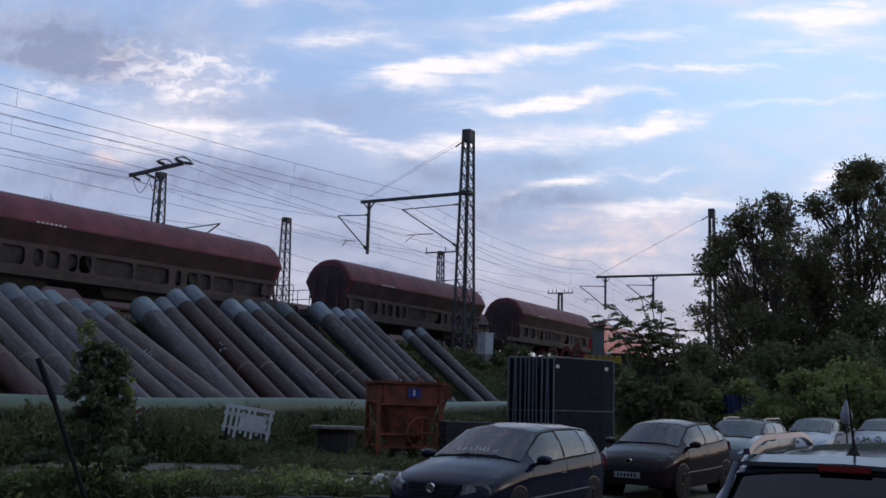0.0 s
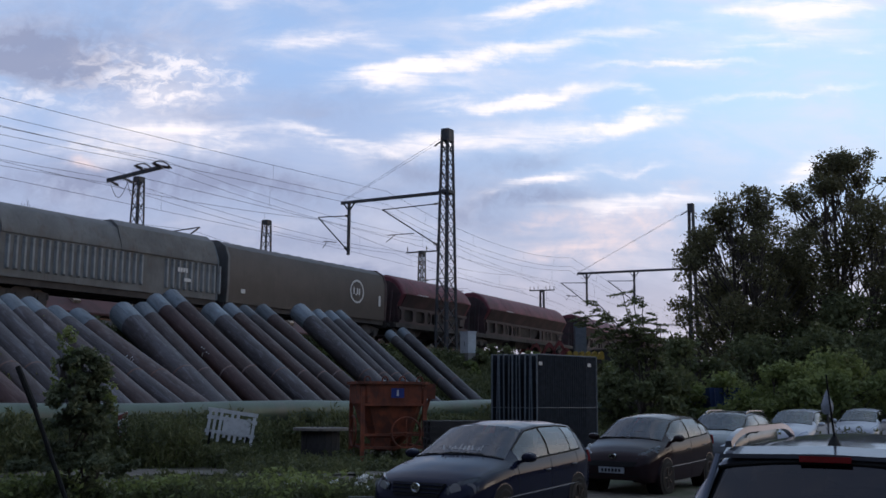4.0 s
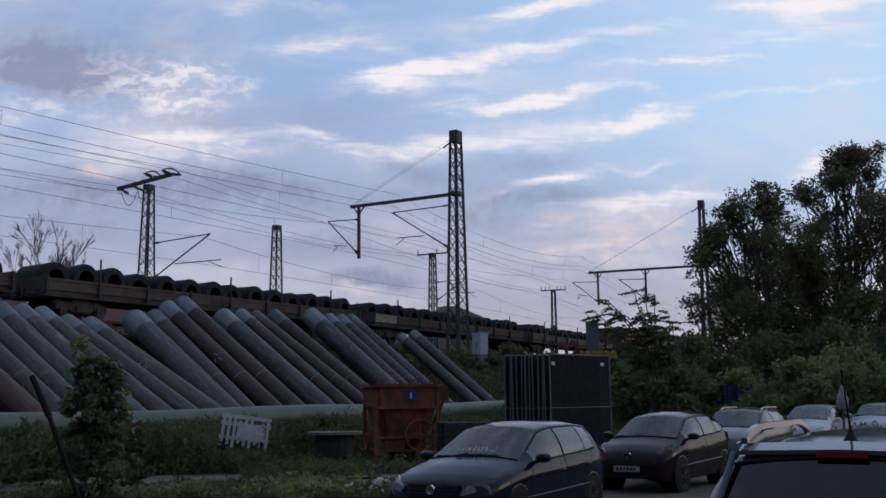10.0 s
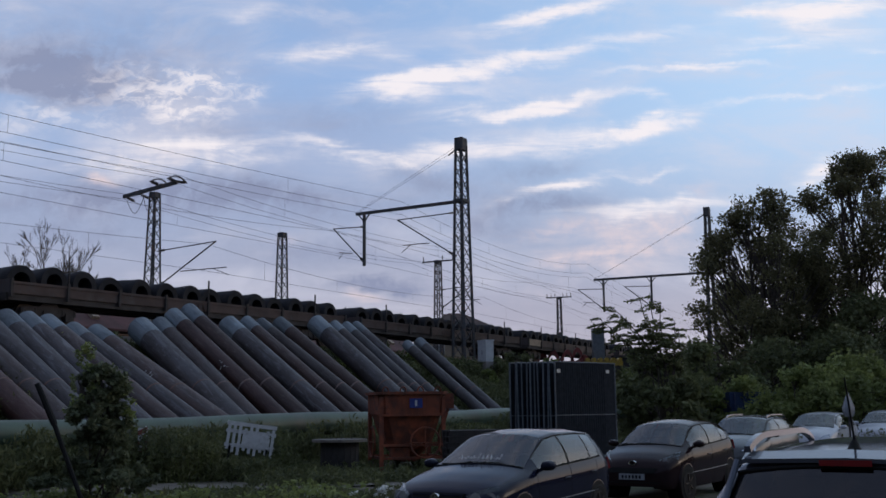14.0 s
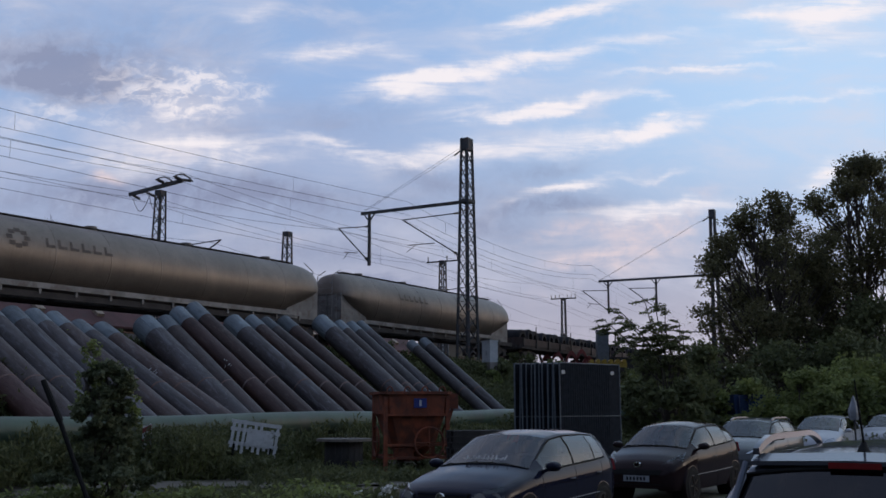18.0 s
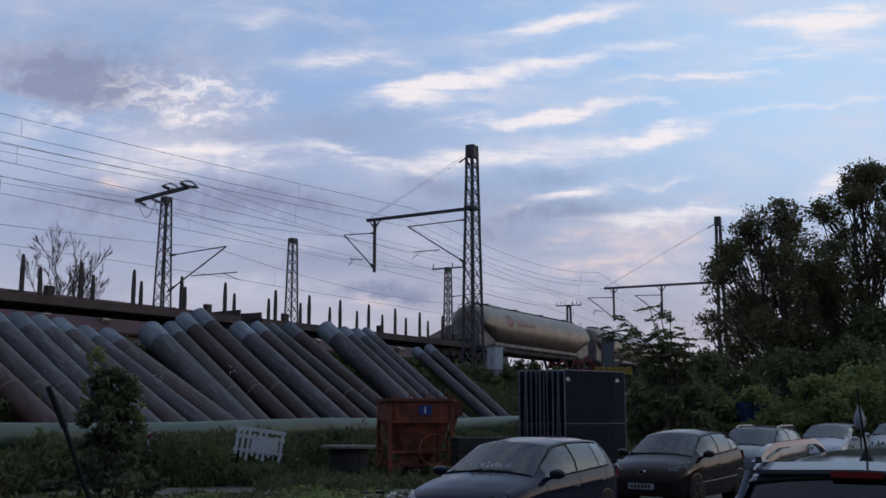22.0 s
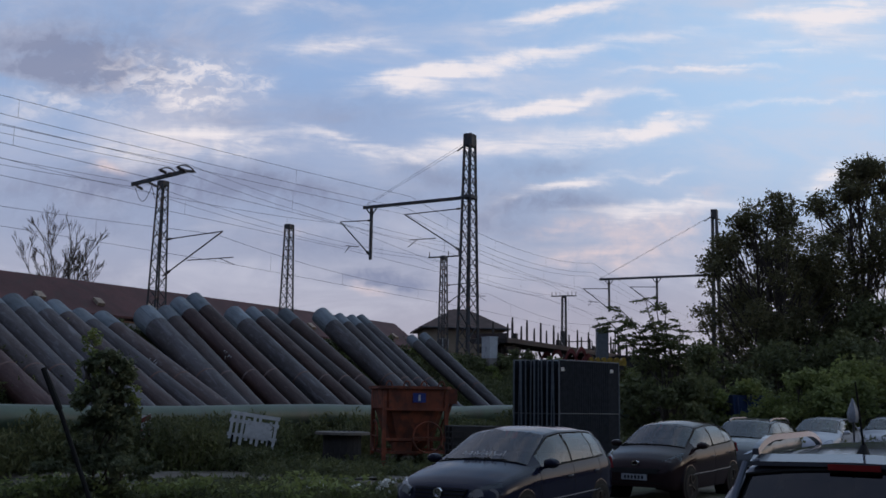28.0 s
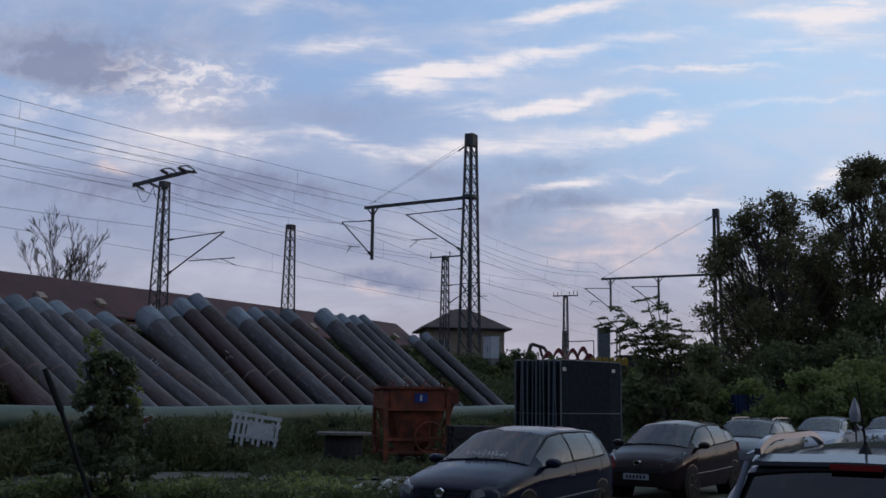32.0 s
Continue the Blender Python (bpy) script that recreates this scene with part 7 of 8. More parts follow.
def small_yard_things():
    # leaning black bar by the young tree
    w = thing("leaning_bar", "black steel bar leaning by the young tree", "steel bar")
    bm = B()
    tube(bm, (-4.65, 14.4, 0.0), (-5.35, 14.5, 1.62), 0.035, n=8)
    part("shaft", bm, M_DARK, w)
    bm = B()
    tube(bm, (-5.35, 14.5, 1.62), (-5.62, 14.5, 2.19), 0.05, 0.04, n=8)
    part("sleeve", bm, M_DARK, w)
    # red and white marker board
    w = thing("marker_board", "red and white striped marker board on a post", "traffic marker", pose(-7.4, 26, 0, 0, 0, 10))
    bm = B()
    bx(bm, -0.11, 0.11, -0.012, 0.012, 0.55, 1.36)
    brd = part("board", bm, M_WHITE, w, "white board")
    for k in range(3):
        bm = B()
        z = 0.65 + k * 0.26
        loft(bm, [[(-0.11, y, z), (0.11, y, z + 0.1), (0.11, y, z + 0.22), (-0.11, y, z + 0.12)] for y in (-0.016, -0.0125)])
        part("stripe", bm, M_RED_MACHINE, brd, "red stripe")
    bm = B()
    tube(bm, (0.08, 0.03, -0.1), (0.08, 0.03, 1.4), 0.025)
    part("post", bm, M_WHITE, w)
    # white slatted crates, tipped over in the weeds
    w = thing("white_barrier", "white plastic slatted barrier tipped over in the weeds", "barrier", pose(-5.2, 28.4, 0.66, 0, 8, 8))
    for k in range(9):
        bm = B()
        bx(bm, -0.62 + k * 0.15, -0.54 + k * 0.15, -0.02, 0.02, 0.0 - 0.07 * (k % 3), 0.66 + 0.07 * ((k * 7) % 3) - 0.02 * k)
        part("slat", bm, M_WHITE, w)
    for z in (0.12, 0.5, 0.7):
        bm = B()
        bx(bm, -0.66, 0.7, 0.02, 0.05, z - 0.05, z + 0.05)
        part("rail", bm, M_WHITE, w)
    bm = B()
    bx(bm, -0.2, 0.55, -0.035, -0.02, 0.1, 0.5)
    part("panel", bm, M_WHITE, w)
    for x in (-0.5, 0.5):
        bm = B()
        bx(bm, x - 0.03, x + 0.03, -0.05, 0.05, -0.75, 0.1)
        part("foot", bm, M_DARK, w)
    # low edging wall in front
    w = thing("edging_wall", "low dark stone edging along the planted strip", "low wall")
    for i in range(9):
        bm = B()
        x = -3.6 + i * 0.42
        bx(bm, x, x + 0.40, 15.4 + 0.16 * i - 0.1, 15.4 + 0.16 * i + 0.1, -0.1, 0.24 + 0.02 * math.sin(i * 2.2))
        soften(bm, 0.02, 1)
        part("block", bm, M_EDGE, w)
    # dark pallets and beams behind the parked car
    for i, (x, y, z, r) in enumerate(((1.0, 27.0, 0, 12), (1.0, 27.0, 0.15, 9), (1.0, 27.0, 0.30, 14), (1.0, 27, 0.45, 10), (1.0, 27, 0.6, 12), (1.0, 27, 0.75, 8), (1.0, 27, 0.9, 11), (1.0, 27, 1.05, 12))):
        w = thing("pallet", "dark weathered wooden pallet in a pile", "pallet", pose(x, y, z, 0, 0, r), "pile of pallets")
        for k in range(6):
            bm = B()
            bx(bm, -0.8, 0.8, -0.5 + k * 0.18, -0.38 + k * 0.18, 0.12, 0.148)
            part("board", bm, M_WOOD_DARK, w)
        for y0 in (-0.45, 0.0, 0.42):
            bm = B()
            bx(bm, -0.8, 0.8, y0 - 0.05, y0 + 0.05, 0.0, 0.12)
            part("bearer", bm, M_WOOD_DARK, w)
    # blue container by the bushes
    w = thing("blue_container", "blue steel waste container half hidden by bushes", "container", pose(13.6, 46.0, 0, 0, 0, 20))
    bm = B()
    loft(bm, [[(-1.1, -0.8, 0.1), (1.1, -0.8, 0.1), (1.1, 0.8, 0.1), (-1.1, 0.8, 0.1)], [(-1.3, -0.9, 2.3), (1.3, -0.9, 2.3), (1.3, 0.9, 2.3), (-1.3, 0.9, 2.3)]])
    soften(bm, 0.04)
    body = part("tub", bm, M_BLUE_BIN, w)
    for k in range(5):
        bm = B()
        bar(bm, (-0.95 + k * 0.47, -0.84, 0.15), (-1.1 + k * 0.55, -0.94, 2.25), 0.08)
        part("rib", bm, M_BLUE_BIN, body)
    bm = B()
    bx(bm, -0.45, 0.35, -0.94, -0.9, 0.85, 1.25)
    part("label_plate", bm, M_WHITE, w, "pale plate")
    # closed parasol
    w = thing("parasol", "closed grey parasol on a thin pole", "parasol", pose(8.8, 22.0, 0))
    bm = B()
    n = 12
    rings = [[(r * (1 + 0.22 * (i % 2)) * math.cos(math.tau * i / n), r * (1 + 0.22 * (i % 2)) * math.sin(math.tau * i / n), z) for i in range(n)] for z, r in ((1.50, 0.07), (1.58, 0.10), (1.7, 0.105), (1.82, 0.07), (1.95, 0.03), (2.02, 0.008))]
    loft(bm, rings)
    part("canopy", bm, M_LOCO_GREY, w)
    bm = B()
    tube(bm, (0, 0, 0), (0, 0, 1.55), 0.022)
    part("pole", bm, M_STEEL, w)
    bm = B()
    tube(bm, (0, 0, -0.02), (0, 0, 0.08), 0.25, n=20)
    part("base", bm, M_CONCRETE, w)


small_yard_things()

# ---- parked cars ----


def along(table, x):
    """Values of a table of stations at x, with its corners rounded off a little."""
    out = None
    for d in (-0.045, -0.02, 0.0, 0.02, 0.045):
        q = min(max(x + d, table[-1][0]), table[0][0])
        for (a, *va), (b, *vb) in zip(table, table[1:]):
            if q >= b - 1e-9:
                k = (a - q) / (a - b)
                v = [p + (r - p) * k for p, r in zip(va, vb)]
                break
        out = v if out is None else [p + r for p, r in zip(out, v)]
    return [p / 5 for p in out]


def build_car(name, label, m, spec, paint, glass=None, group="parked cars"):
    """A car facing +x on z = 0: one smooth skin from sill to roof, cut into body and panes."""
    w = thing(name, label, "car", m, group)
    hw = spec["width"] / 2
    glass = glass or M_GLASS
    low, top = spec["low"], spec["top"]
    x_hi, x_lo = low[0][0], low[-1][0]
    screen, rear, sides = spec["screen"], spec["rear"], spec["sides"]
    n = 46
    xs = {round((x_hi + x_lo) / 2 + (x_hi - x_lo) / 2 * math.sin(math.pi * (i / n - 0.5)) * 0.55 + (x_hi - x_lo) * 0.45 * (i / n - 0.5), 3) for i in range(n + 1)}
    xs |= {x_hi, x_lo, *screen, *rear}
    for a, b in sides:
        xs |= {a, b}
    xs = sorted(xs, reverse=True)

    def half(x):
        kw, zs, zh = along(low, x)
        ke, ze, zt = along(top, x)
        y, ye = hw * kw, hw * ke
        ye = min(ye, y * 0.93)
        zi = zh - zs
        pts = [(y * 0.80, zs), (y * 0.95, zs + 0.035), (y * 0.99, zs + zi * 0.2), (y, zs + zi * 0.42), (y * 0.995, zs + zi * 0.62), (y * 0.998, zs + zi * 0.80), (y * 0.975, zs + zi * 0.95), (y * 0.945, zh)]
        s = Vector(pts[-1])
        e = Vector((ye, ze))
        d = e - s
        out = Vector((d.y, -d.x)).normalized() * min(0.05, d.length * 0.08) if d.length > 1e-6 else Vector((0, 0))
        for k in (0.07, 0.3, 0.55, 0.78, 0.93):
            q = s + d * k + out * math.sin(math.pi * k)
            pts.append((q.x, q.y))
        pts.append((ye, ze))
        for k in (0.93, 0.8, 0.6, 0.4, 0.2, 0.0):
            pts.append((ye * k, ze + (zt - ze) * (1 - k ** 2.4)))
        return pts

    prof = [half(x) for x in xs]
    rows = len(prof[0])
    E = 13
    groups = {}
    for i in range(len(xs) - 1):
        mid = (xs[i] + xs[i + 1]) / 2
        for j in range(rows - 1):
            for sy in (1, -1):
                key = "body"
                if j >= E and screen[1] < mid < screen[0]:
                    key = "windscreen"
                elif j >= E and rear[1] < mid < rear[0]:
                    key = "rear_window"
                elif 8 <= j < 12:
                    for c, (a, b) in enumerate(sides):
                        if b < mid < a:
                            key = ("side_window", c, sy)
                    for c, ((a, b), (a2, b2)) in enumerate(zip(sides, sides[1:])):
                        if a2 < mid < b:
                            key = ("window_pillar", c, sy)
                groups.setdefault(key, []).append((i, j, sy))
    body = None
    for key, cells in groups.items():
        bm = B()
        made = {}

        def vert(i, j, sy):
            k = (i, j, sy if j < rows - 1 else 1)
            if k not in made:
                y, z = prof[i][j]
                made[k] = bm.verts.new((xs[i], sy * y if j < rows - 1 else 0.0, z))
            return made[k]

        for i, j, sy in cells:
            q = [vert(i, j, sy), vert(i + 1, j, sy), vert(i + 1, j + 1, sy), vert(i, j + 1, sy)]
            bm.faces.new(q if sy > 0 else q[::-1])
        if key == "body":
            for i in (0, len(xs) - 1):
                ring = [vert(i, j, 1) for j in range(rows)] + [vert(i, j, -1) for j in range(rows - 2, -1, -1)]
                bm.faces.new(ring if i else ring[::-1])
        bmesh.ops.recalc_face_normals(bm, faces=bm.faces)
        if key == "body":
            body = part("body", bm, paint, w, spec.get("paint_label", ""), 42)
        elif key[0] == "window_pillar":
            part("window_pillar", bm, M_DARK, w, "", 50)
        else:
            gm = spec.get("rear_glass", glass) if key == "rear_window" else glass
            ob = part(key if isinstance(key, str) else "side_window", bm, gm, w, "", 70)
            ob.visible_shadow = False
    zw = along(top, screen[0])[1]
    xw = screen[0]

    def skin(x, j, sy, push=0.0):
        y, z = half(x)[j]
        return Vector((x, sy * (y + push), z))

    # dark rubber round the panes
    for x in (screen[0] + 0.01, rear[0] + 0.004):
        bm = B()
        pts = [skin(x, j, -1) + Vector((0, 0, 0.004)) for j in range(E, rows)] + [skin(x, j, 1) + Vector((0, 0, 0.004)) for j in range(rows - 2, E - 1, -1)]
        pipe_along(bm, pts, 0.013, 6)
        part("window_seal", bm, M_DARK, w)
    for sy in (-1, 1):
        for j, r, nm, mt in ((8, 0.014, "belt_line", M_DARK), (12, 0.012, "window_seal", M_DARK)):
            bm = B()
            a, b = sides[0][0], sides[-1][1]
            pipe_along(bm, [skin(a + (b - a) * k / 16, j, sy, 0.003) for k in range(17)], r, 6)
            part(nm, bm, mt, w)
        # door joints, handles and the sill strip
        for dx in spec.get("doors", ()):
            bm = B()
            pipe_along(bm, [skin(dx, j, sy, -0.001) for j in range(1, 9)], 0.0045, 5)
            part("door_seam", bm, M_DARK, w)
        for dx in spec.get("doors", ())[1:]:
            bm = B()
            pts = [skin(dx + 0.07 + 0.04 * k, 5, sy, 0.018 * math.sin(math.pi * (k + 0.5) / 6)) for k in range(6)]
            pipe_along(bm, pts, 0.014, 6)
            part("door_handle", bm, paint, w)
        bm = B()
        pipe_along(bm, [skin(x_lo + 0.75 + (x_hi - x_lo - 1.6) * k / 12, 3, sy, 0.002) for k in range(13)], 0.014, 6)
        part("side_strip", bm, paint, w)
        # mirror
        mx = xw - 0.26
        root = skin(mx, 8, sy)
        bm = B()
        rings = []
        for dx, r in ((-0.055, 0.85), (-0.04, 1.0), (0.02, 0.95), (0.06, 0.7), (0.075, 0.35)):
            rings.append([(mx + dx, root.y + sy * (0.135 + 0.115 * r * math.cos(a)), root.z + 0.075 + 0.07 * r * math.sin(a)) for a in (math.tau * i / 14 for i in range(14))])
        loft(bm, rings)
        bar(bm, root - Vector((0, sy * 0.03, 0)), root + Vector((0, sy * 0.1, 0.04)), 0.045)
        part("wing_mirror", bm, paint, w)
        bm = B()
        tube(bm, (xw + 0.03, sy * 0.08, zw + 0.045), (xw - 0.05, sy * 0.08 - 0.55, zw + 0.035), 0.010, n=5)
        part("wiper", bm, M_DARK, w)
    # wheels
    fa = spec["front_axle"]
    for ax in (fa, fa - spec["wheelbase"]):
        for sy in (-1, 1):
            yo = hw * along(low, ax)[0]
            n2 = 28
            ringw = lambda r, y: [(ax + r * math.cos(a), sy * y, 0.31 + r * math.sin(a)) for a in (math.tau * i / n2 for i in range(n2))]
            bm = B()
            loft(bm, [ringw(0.365, yo - 0.3), ringw(0.365, yo + 0.004), ringw(0.345, yo + 0.006)])
            part("wheel_arch", bm, M_DARK, w)
            bm = B()
            loft(bm, [ringw(0.362, yo - 0.04), ringw(0.385, yo - 0.04), ringw(0.378, yo + 0.002), ringw(0.366, yo + 0.004)], caps=False)
            part("arch_lip", bm, paint, w)
            bm = B()
            loft(bm, [ringw(0.20, yo - 0.19), ringw(0.29, yo - 0.2), ringw(0.31, yo - 0.17), ringw(0.315, yo - 0.08), ringw(0.31, yo - 0.0), ringw(0.28, yo + 0.018), ringw(0.205, yo + 0.012)])
            tyre = part("wheel", bm, M_DARK, w)
            bm = B()
            loft(bm, [ringw(0.20, yo + 0.01), ringw(0.19, yo + 0.018), ringw(0.17, yo - 0.01), ringw(0.05, yo - 0.015)])
            for i in range(5):
                a = math.tau * i / 5
                bar(bm, (ax + 0.04 * math.cos(a), sy * (yo + 0.006), 0.31 + 0.04 * math.sin(a)), (ax + 0.19 * math.cos(a), sy * (yo + 0.012), 0.31 + 0.19 * math.sin(a)), 0.045, 0.02)
            part("rim", bm, M_FENCE if spec.get("bright_rims") else M_WHEEL, tyre)
    # cabin: floor, dashboard, seats, wheel
    bm = B()
    bx(bm, x_lo + 0.35, xw - 0.05, -hw * 0.84, hw * 0.84, 0.25, 0.62)
    bx(bm, x_lo + 0.25, x_lo + 0.75, -hw * 0.8, hw * 0.8, 0.6, zw - 0.06)
    part("cabin_floor", bm, M_INTERIOR, w)
    bm = B()
    bx(bm, xw - 0.72, xw - 0.06, -hw * 0.74, hw * 0.74, zw - 0.30, zw - 0.035)
    soften(bm, 0.04, 2)
    part("dashboard", bm, M_INTERIOR, w)
    for sx, sy in ((xw - 1.45, -0.36), (xw - 1.45, 0.36), (xw - 2.3, -0.36), (xw - 2.3, 0.36)):
        bm = B()
        bx(bm, sx - 0.12, sx + 0.08, sy - 0.23, sy + 0.23, 0.55, zw + 0.10)
        bx(bm, sx - 0.10, sx + 0.02, sy - 0.13, sy + 0.13, zw + 0.12, zw + 0.30)
        soften(bm, 0.05, 2)
        part("seat", bm, M_INTERIOR, w)
    bm = B()
    pts = [Vector((xw - 0.80 + 0.05 * math.sin(math.tau * i / 16), 0.36 + 0.18 * math.cos(math.tau * i / 16), zw - 0.02 + 0.17 * math.sin(math.tau * i / 16))) for i in range(16)]
    for i in range(16):
        tube(bm, pts[i], pts[(i + 1) % 16], 0.016, n=5)
    part("steering_wheel", bm, M_INTERIOR, w)
    bm = B()
    bx(bm, xw - 0.62, xw - 0.60, -0.12, 0.12, zw + 0.27, zw + 0.33)
    part("rear_mirror", bm, M_DARK, w)
    return w, half


def fitted(w, pname, pts, depth, material, label="", parent=None, bev=0.012):
    """A small piece set on the skin: an outline of points pushed out by depth."""
    bm = B()
    d = Vector(depth)
    loft(bm, [[Vector(p) for p in pts], [Vector(p) + d for p in pts]])
    soften(bm, bev, 2)
    return part(pname, bm, material, parent or w, label)


# low: station, share of the half width, sill, shoulder; top: station, share at the roof edge, its height, height in the middle
HATCH = dict(width=1.76, wheelbase=2.58, front_axle=1.24,
             low=[(2.10, .66, .32, .50), (2.06, .77, .25, .58), (1.96, .86, .20, .66), (1.75, .94, .19, .75), (1.4, .985, .19, .83), (.95, 1, .19, .90), (0, 1, .19, .935), (-1.2, 1, .2, .985), (-1.7, .985, .24, 1.02), (-1.95, .93, .3, 1.0), (-2.05, .88, .36, .92), (-2.10, .80, .42, .80)],
             top=[(2.10, .52, .52, .545), (2.06, .64, .615, .655), (1.96, .72, .70, .745), (1.75, .77, .785, .83), (1.4, .80, .87, .925), (.95, .81, .965, 1.015), (.10, .665, 1.375, 1.43), (-.4, .665, 1.425, 1.485), (-1.2, .655, 1.425, 1.48), (-1.78, .62, 1.385, 1.435), (-2.02, .72, 1.04, 1.07), (-2.06, .72, .93, .95), (-2.10, .66, .82, .83)],
             screen=(0.92, 0.12), rear=(-1.81, -2.0), sides=[(0.66, -0.32), (-0.38, -1.16), (-1.20, -1.55)], doors=(0.78, -0.35, -1.35))


def stand(x, y, deg, size=1.0):
    return pose(x, y, 0, 0, 0, deg) @ Matrix.Diagonal((size, size, size, 1.0))


def dark_hatchback():
    w, half = build_car("car", "dark blue hatchback car parked on the yard", stand(1.06, 15.35, -121.1, 0.985), HATCH, M_PAINT_BLUE)
    for sy in (-1, 1):
        lamp = fitted(w, "headlight", [(1.70, sy * 0.735, 0.775), (1.90, sy * 0.60, 0.735), (2.01, sy * 0.44, 0.675), (2.055, sy * 0.42, 0.57), (2.0, sy * 0.62, 0.555), (1.80, sy * 0.80, 0.62)], (0.04, sy * 0.015, 0.02), M_GLASS, "clear double headlight")
        for x, y in ((1.955, 0.53), (1.83, 0.69)):
            bm = B()
            tube(bm, (x, sy * y, 0.64), (x + 0.09, sy * (y + 0.03), 0.645), 0.045, 0.075, n=14)
            part("reflector", bm, M_LAMP, lamp)
        fitted(w, "fog_lamp", [(2.0, sy * 0.62, 0.36), (2.06, sy * 0.5, 0.36), (2.06, sy * 0.5, 0.44), (2.0, sy * 0.62, 0.44)], (0.03, 0, 0), M_LAMP)
        fitted(w, "tail_lamp", [(-2.0, sy * 0.80, 0.82), (-2.07, sy * 0.55, 0.82), (-2.05, sy * 0.55, 0.98), (-1.93, sy * 0.79, 1.0)], (-0.03, sy * 0.02, 0), M_TAIL)
    grille = fitted(w, "grille", [(2.0, -0.40, 0.70), (2.0, 0.40, 0.70), (2.09, 0.34, 0.54), (2.09, -0.34, 0.54)], (0.045, 0, 0.01), M_DARK, "black grille")
    for k in range(3):
        bm = B()
        tube(bm, (2.065 + 0.026 * k, -0.38, 0.685 - k * 0.048), (2.065 + 0.026 * k, 0.38, 0.685 - k * 0.048), 0.009, n=6)
        part("slat", bm, M_PAINT_BLUE, grille)
    bm = B()
    n = 22
    loft(bm, [[(x, r * math.cos(a), 0.645 + r * math.sin(a)) for a in (math.tau * i / n for i in range(n))] for x, r in ((2.11, 0.048), (2.14, 0.05), (2.14, 0.064), (2.11, 0.066))])
    part("badge", bm, M_CHROME, grille, "round chrome badge")
    fitted(w, "air_intake", [(2.08, -0.5, 0.46), (2.08, 0.5, 0.46), (2.06, 0.45, 0.32), (2.06, -0.45, 0.32)], (0.035, 0, 0), M_DARK)
    # white script along the foot of the windscreen: unreadable strokes
    bm = B()
    rr = random.Random(2)
    y = 0.30
    while y > -0.34:
        hgt = rr.uniform(0.03, 0.075)
        z = along(HATCH["top"], 0.84)[2] + 0.02 - 0.08 * abs(y) ** 2
        p0 = Vector((0.86, y, z))
        bar(bm, p0, p0 + Vector((-0.05, rr.uniform(-0.03, 0.03), hgt)), 0.018, 0.006)
        bar(bm, p0 + Vector((-0.01, -0.01, 0.015)), p0 + Vector((-0.012, -0.06, 0.02)), 0.016, 0.006)
        y -= rr.uniform(0.055, 0.085)
    part("windscreen_lettering", bm, M_WHITE, w, "unreadable white lettering")


dark_hatchback()

SMALL = dict(width=1.66, wheelbase=2.39, front_axle=1.10,
             low=[(1.84, .64, .30, .52), (1.80, .78, .24, .62), (1.70, .87, .20, .70), (1.45, .955, .19, .80), (1.1, .995, .19, .89), (.8, 1, .19, .94), (0, 1, .19, .97), (-1.0, 1, .2, 1.03), (-1.45, .985, .24, 1.07), (-1.70, .93, .3, 1.02), (-1.79, .88, .36, .92), (-1.84, .80, .42, .80)],
             top=[(1.84, .50, .54, .56), (1.80, .64, .65, .69), (1.70, .71, .735, .78), (1.45, .77, .84, .885), (1.1, .80, .94, .985), (.98, .81, .985, 1.03), (.22, .67, 1.375, 1.43), (-.25, .665, 1.43, 1.495), (-1.0, .655, 1.425, 1.485), (-1.52, .615, 1.37, 1.43), (-1.76, .71, 1.08, 1.11), (-1.80, .72, .95, .97), (-1.84, .66, .82, .83)],
             screen=(0.96, 0.24), rear=(-1.55, -1.74), sides=[(0.72, -0.22), (-0.28, -0.98), (-1.02, -1.32)], doors=(0.80, -0.25, -1.15))


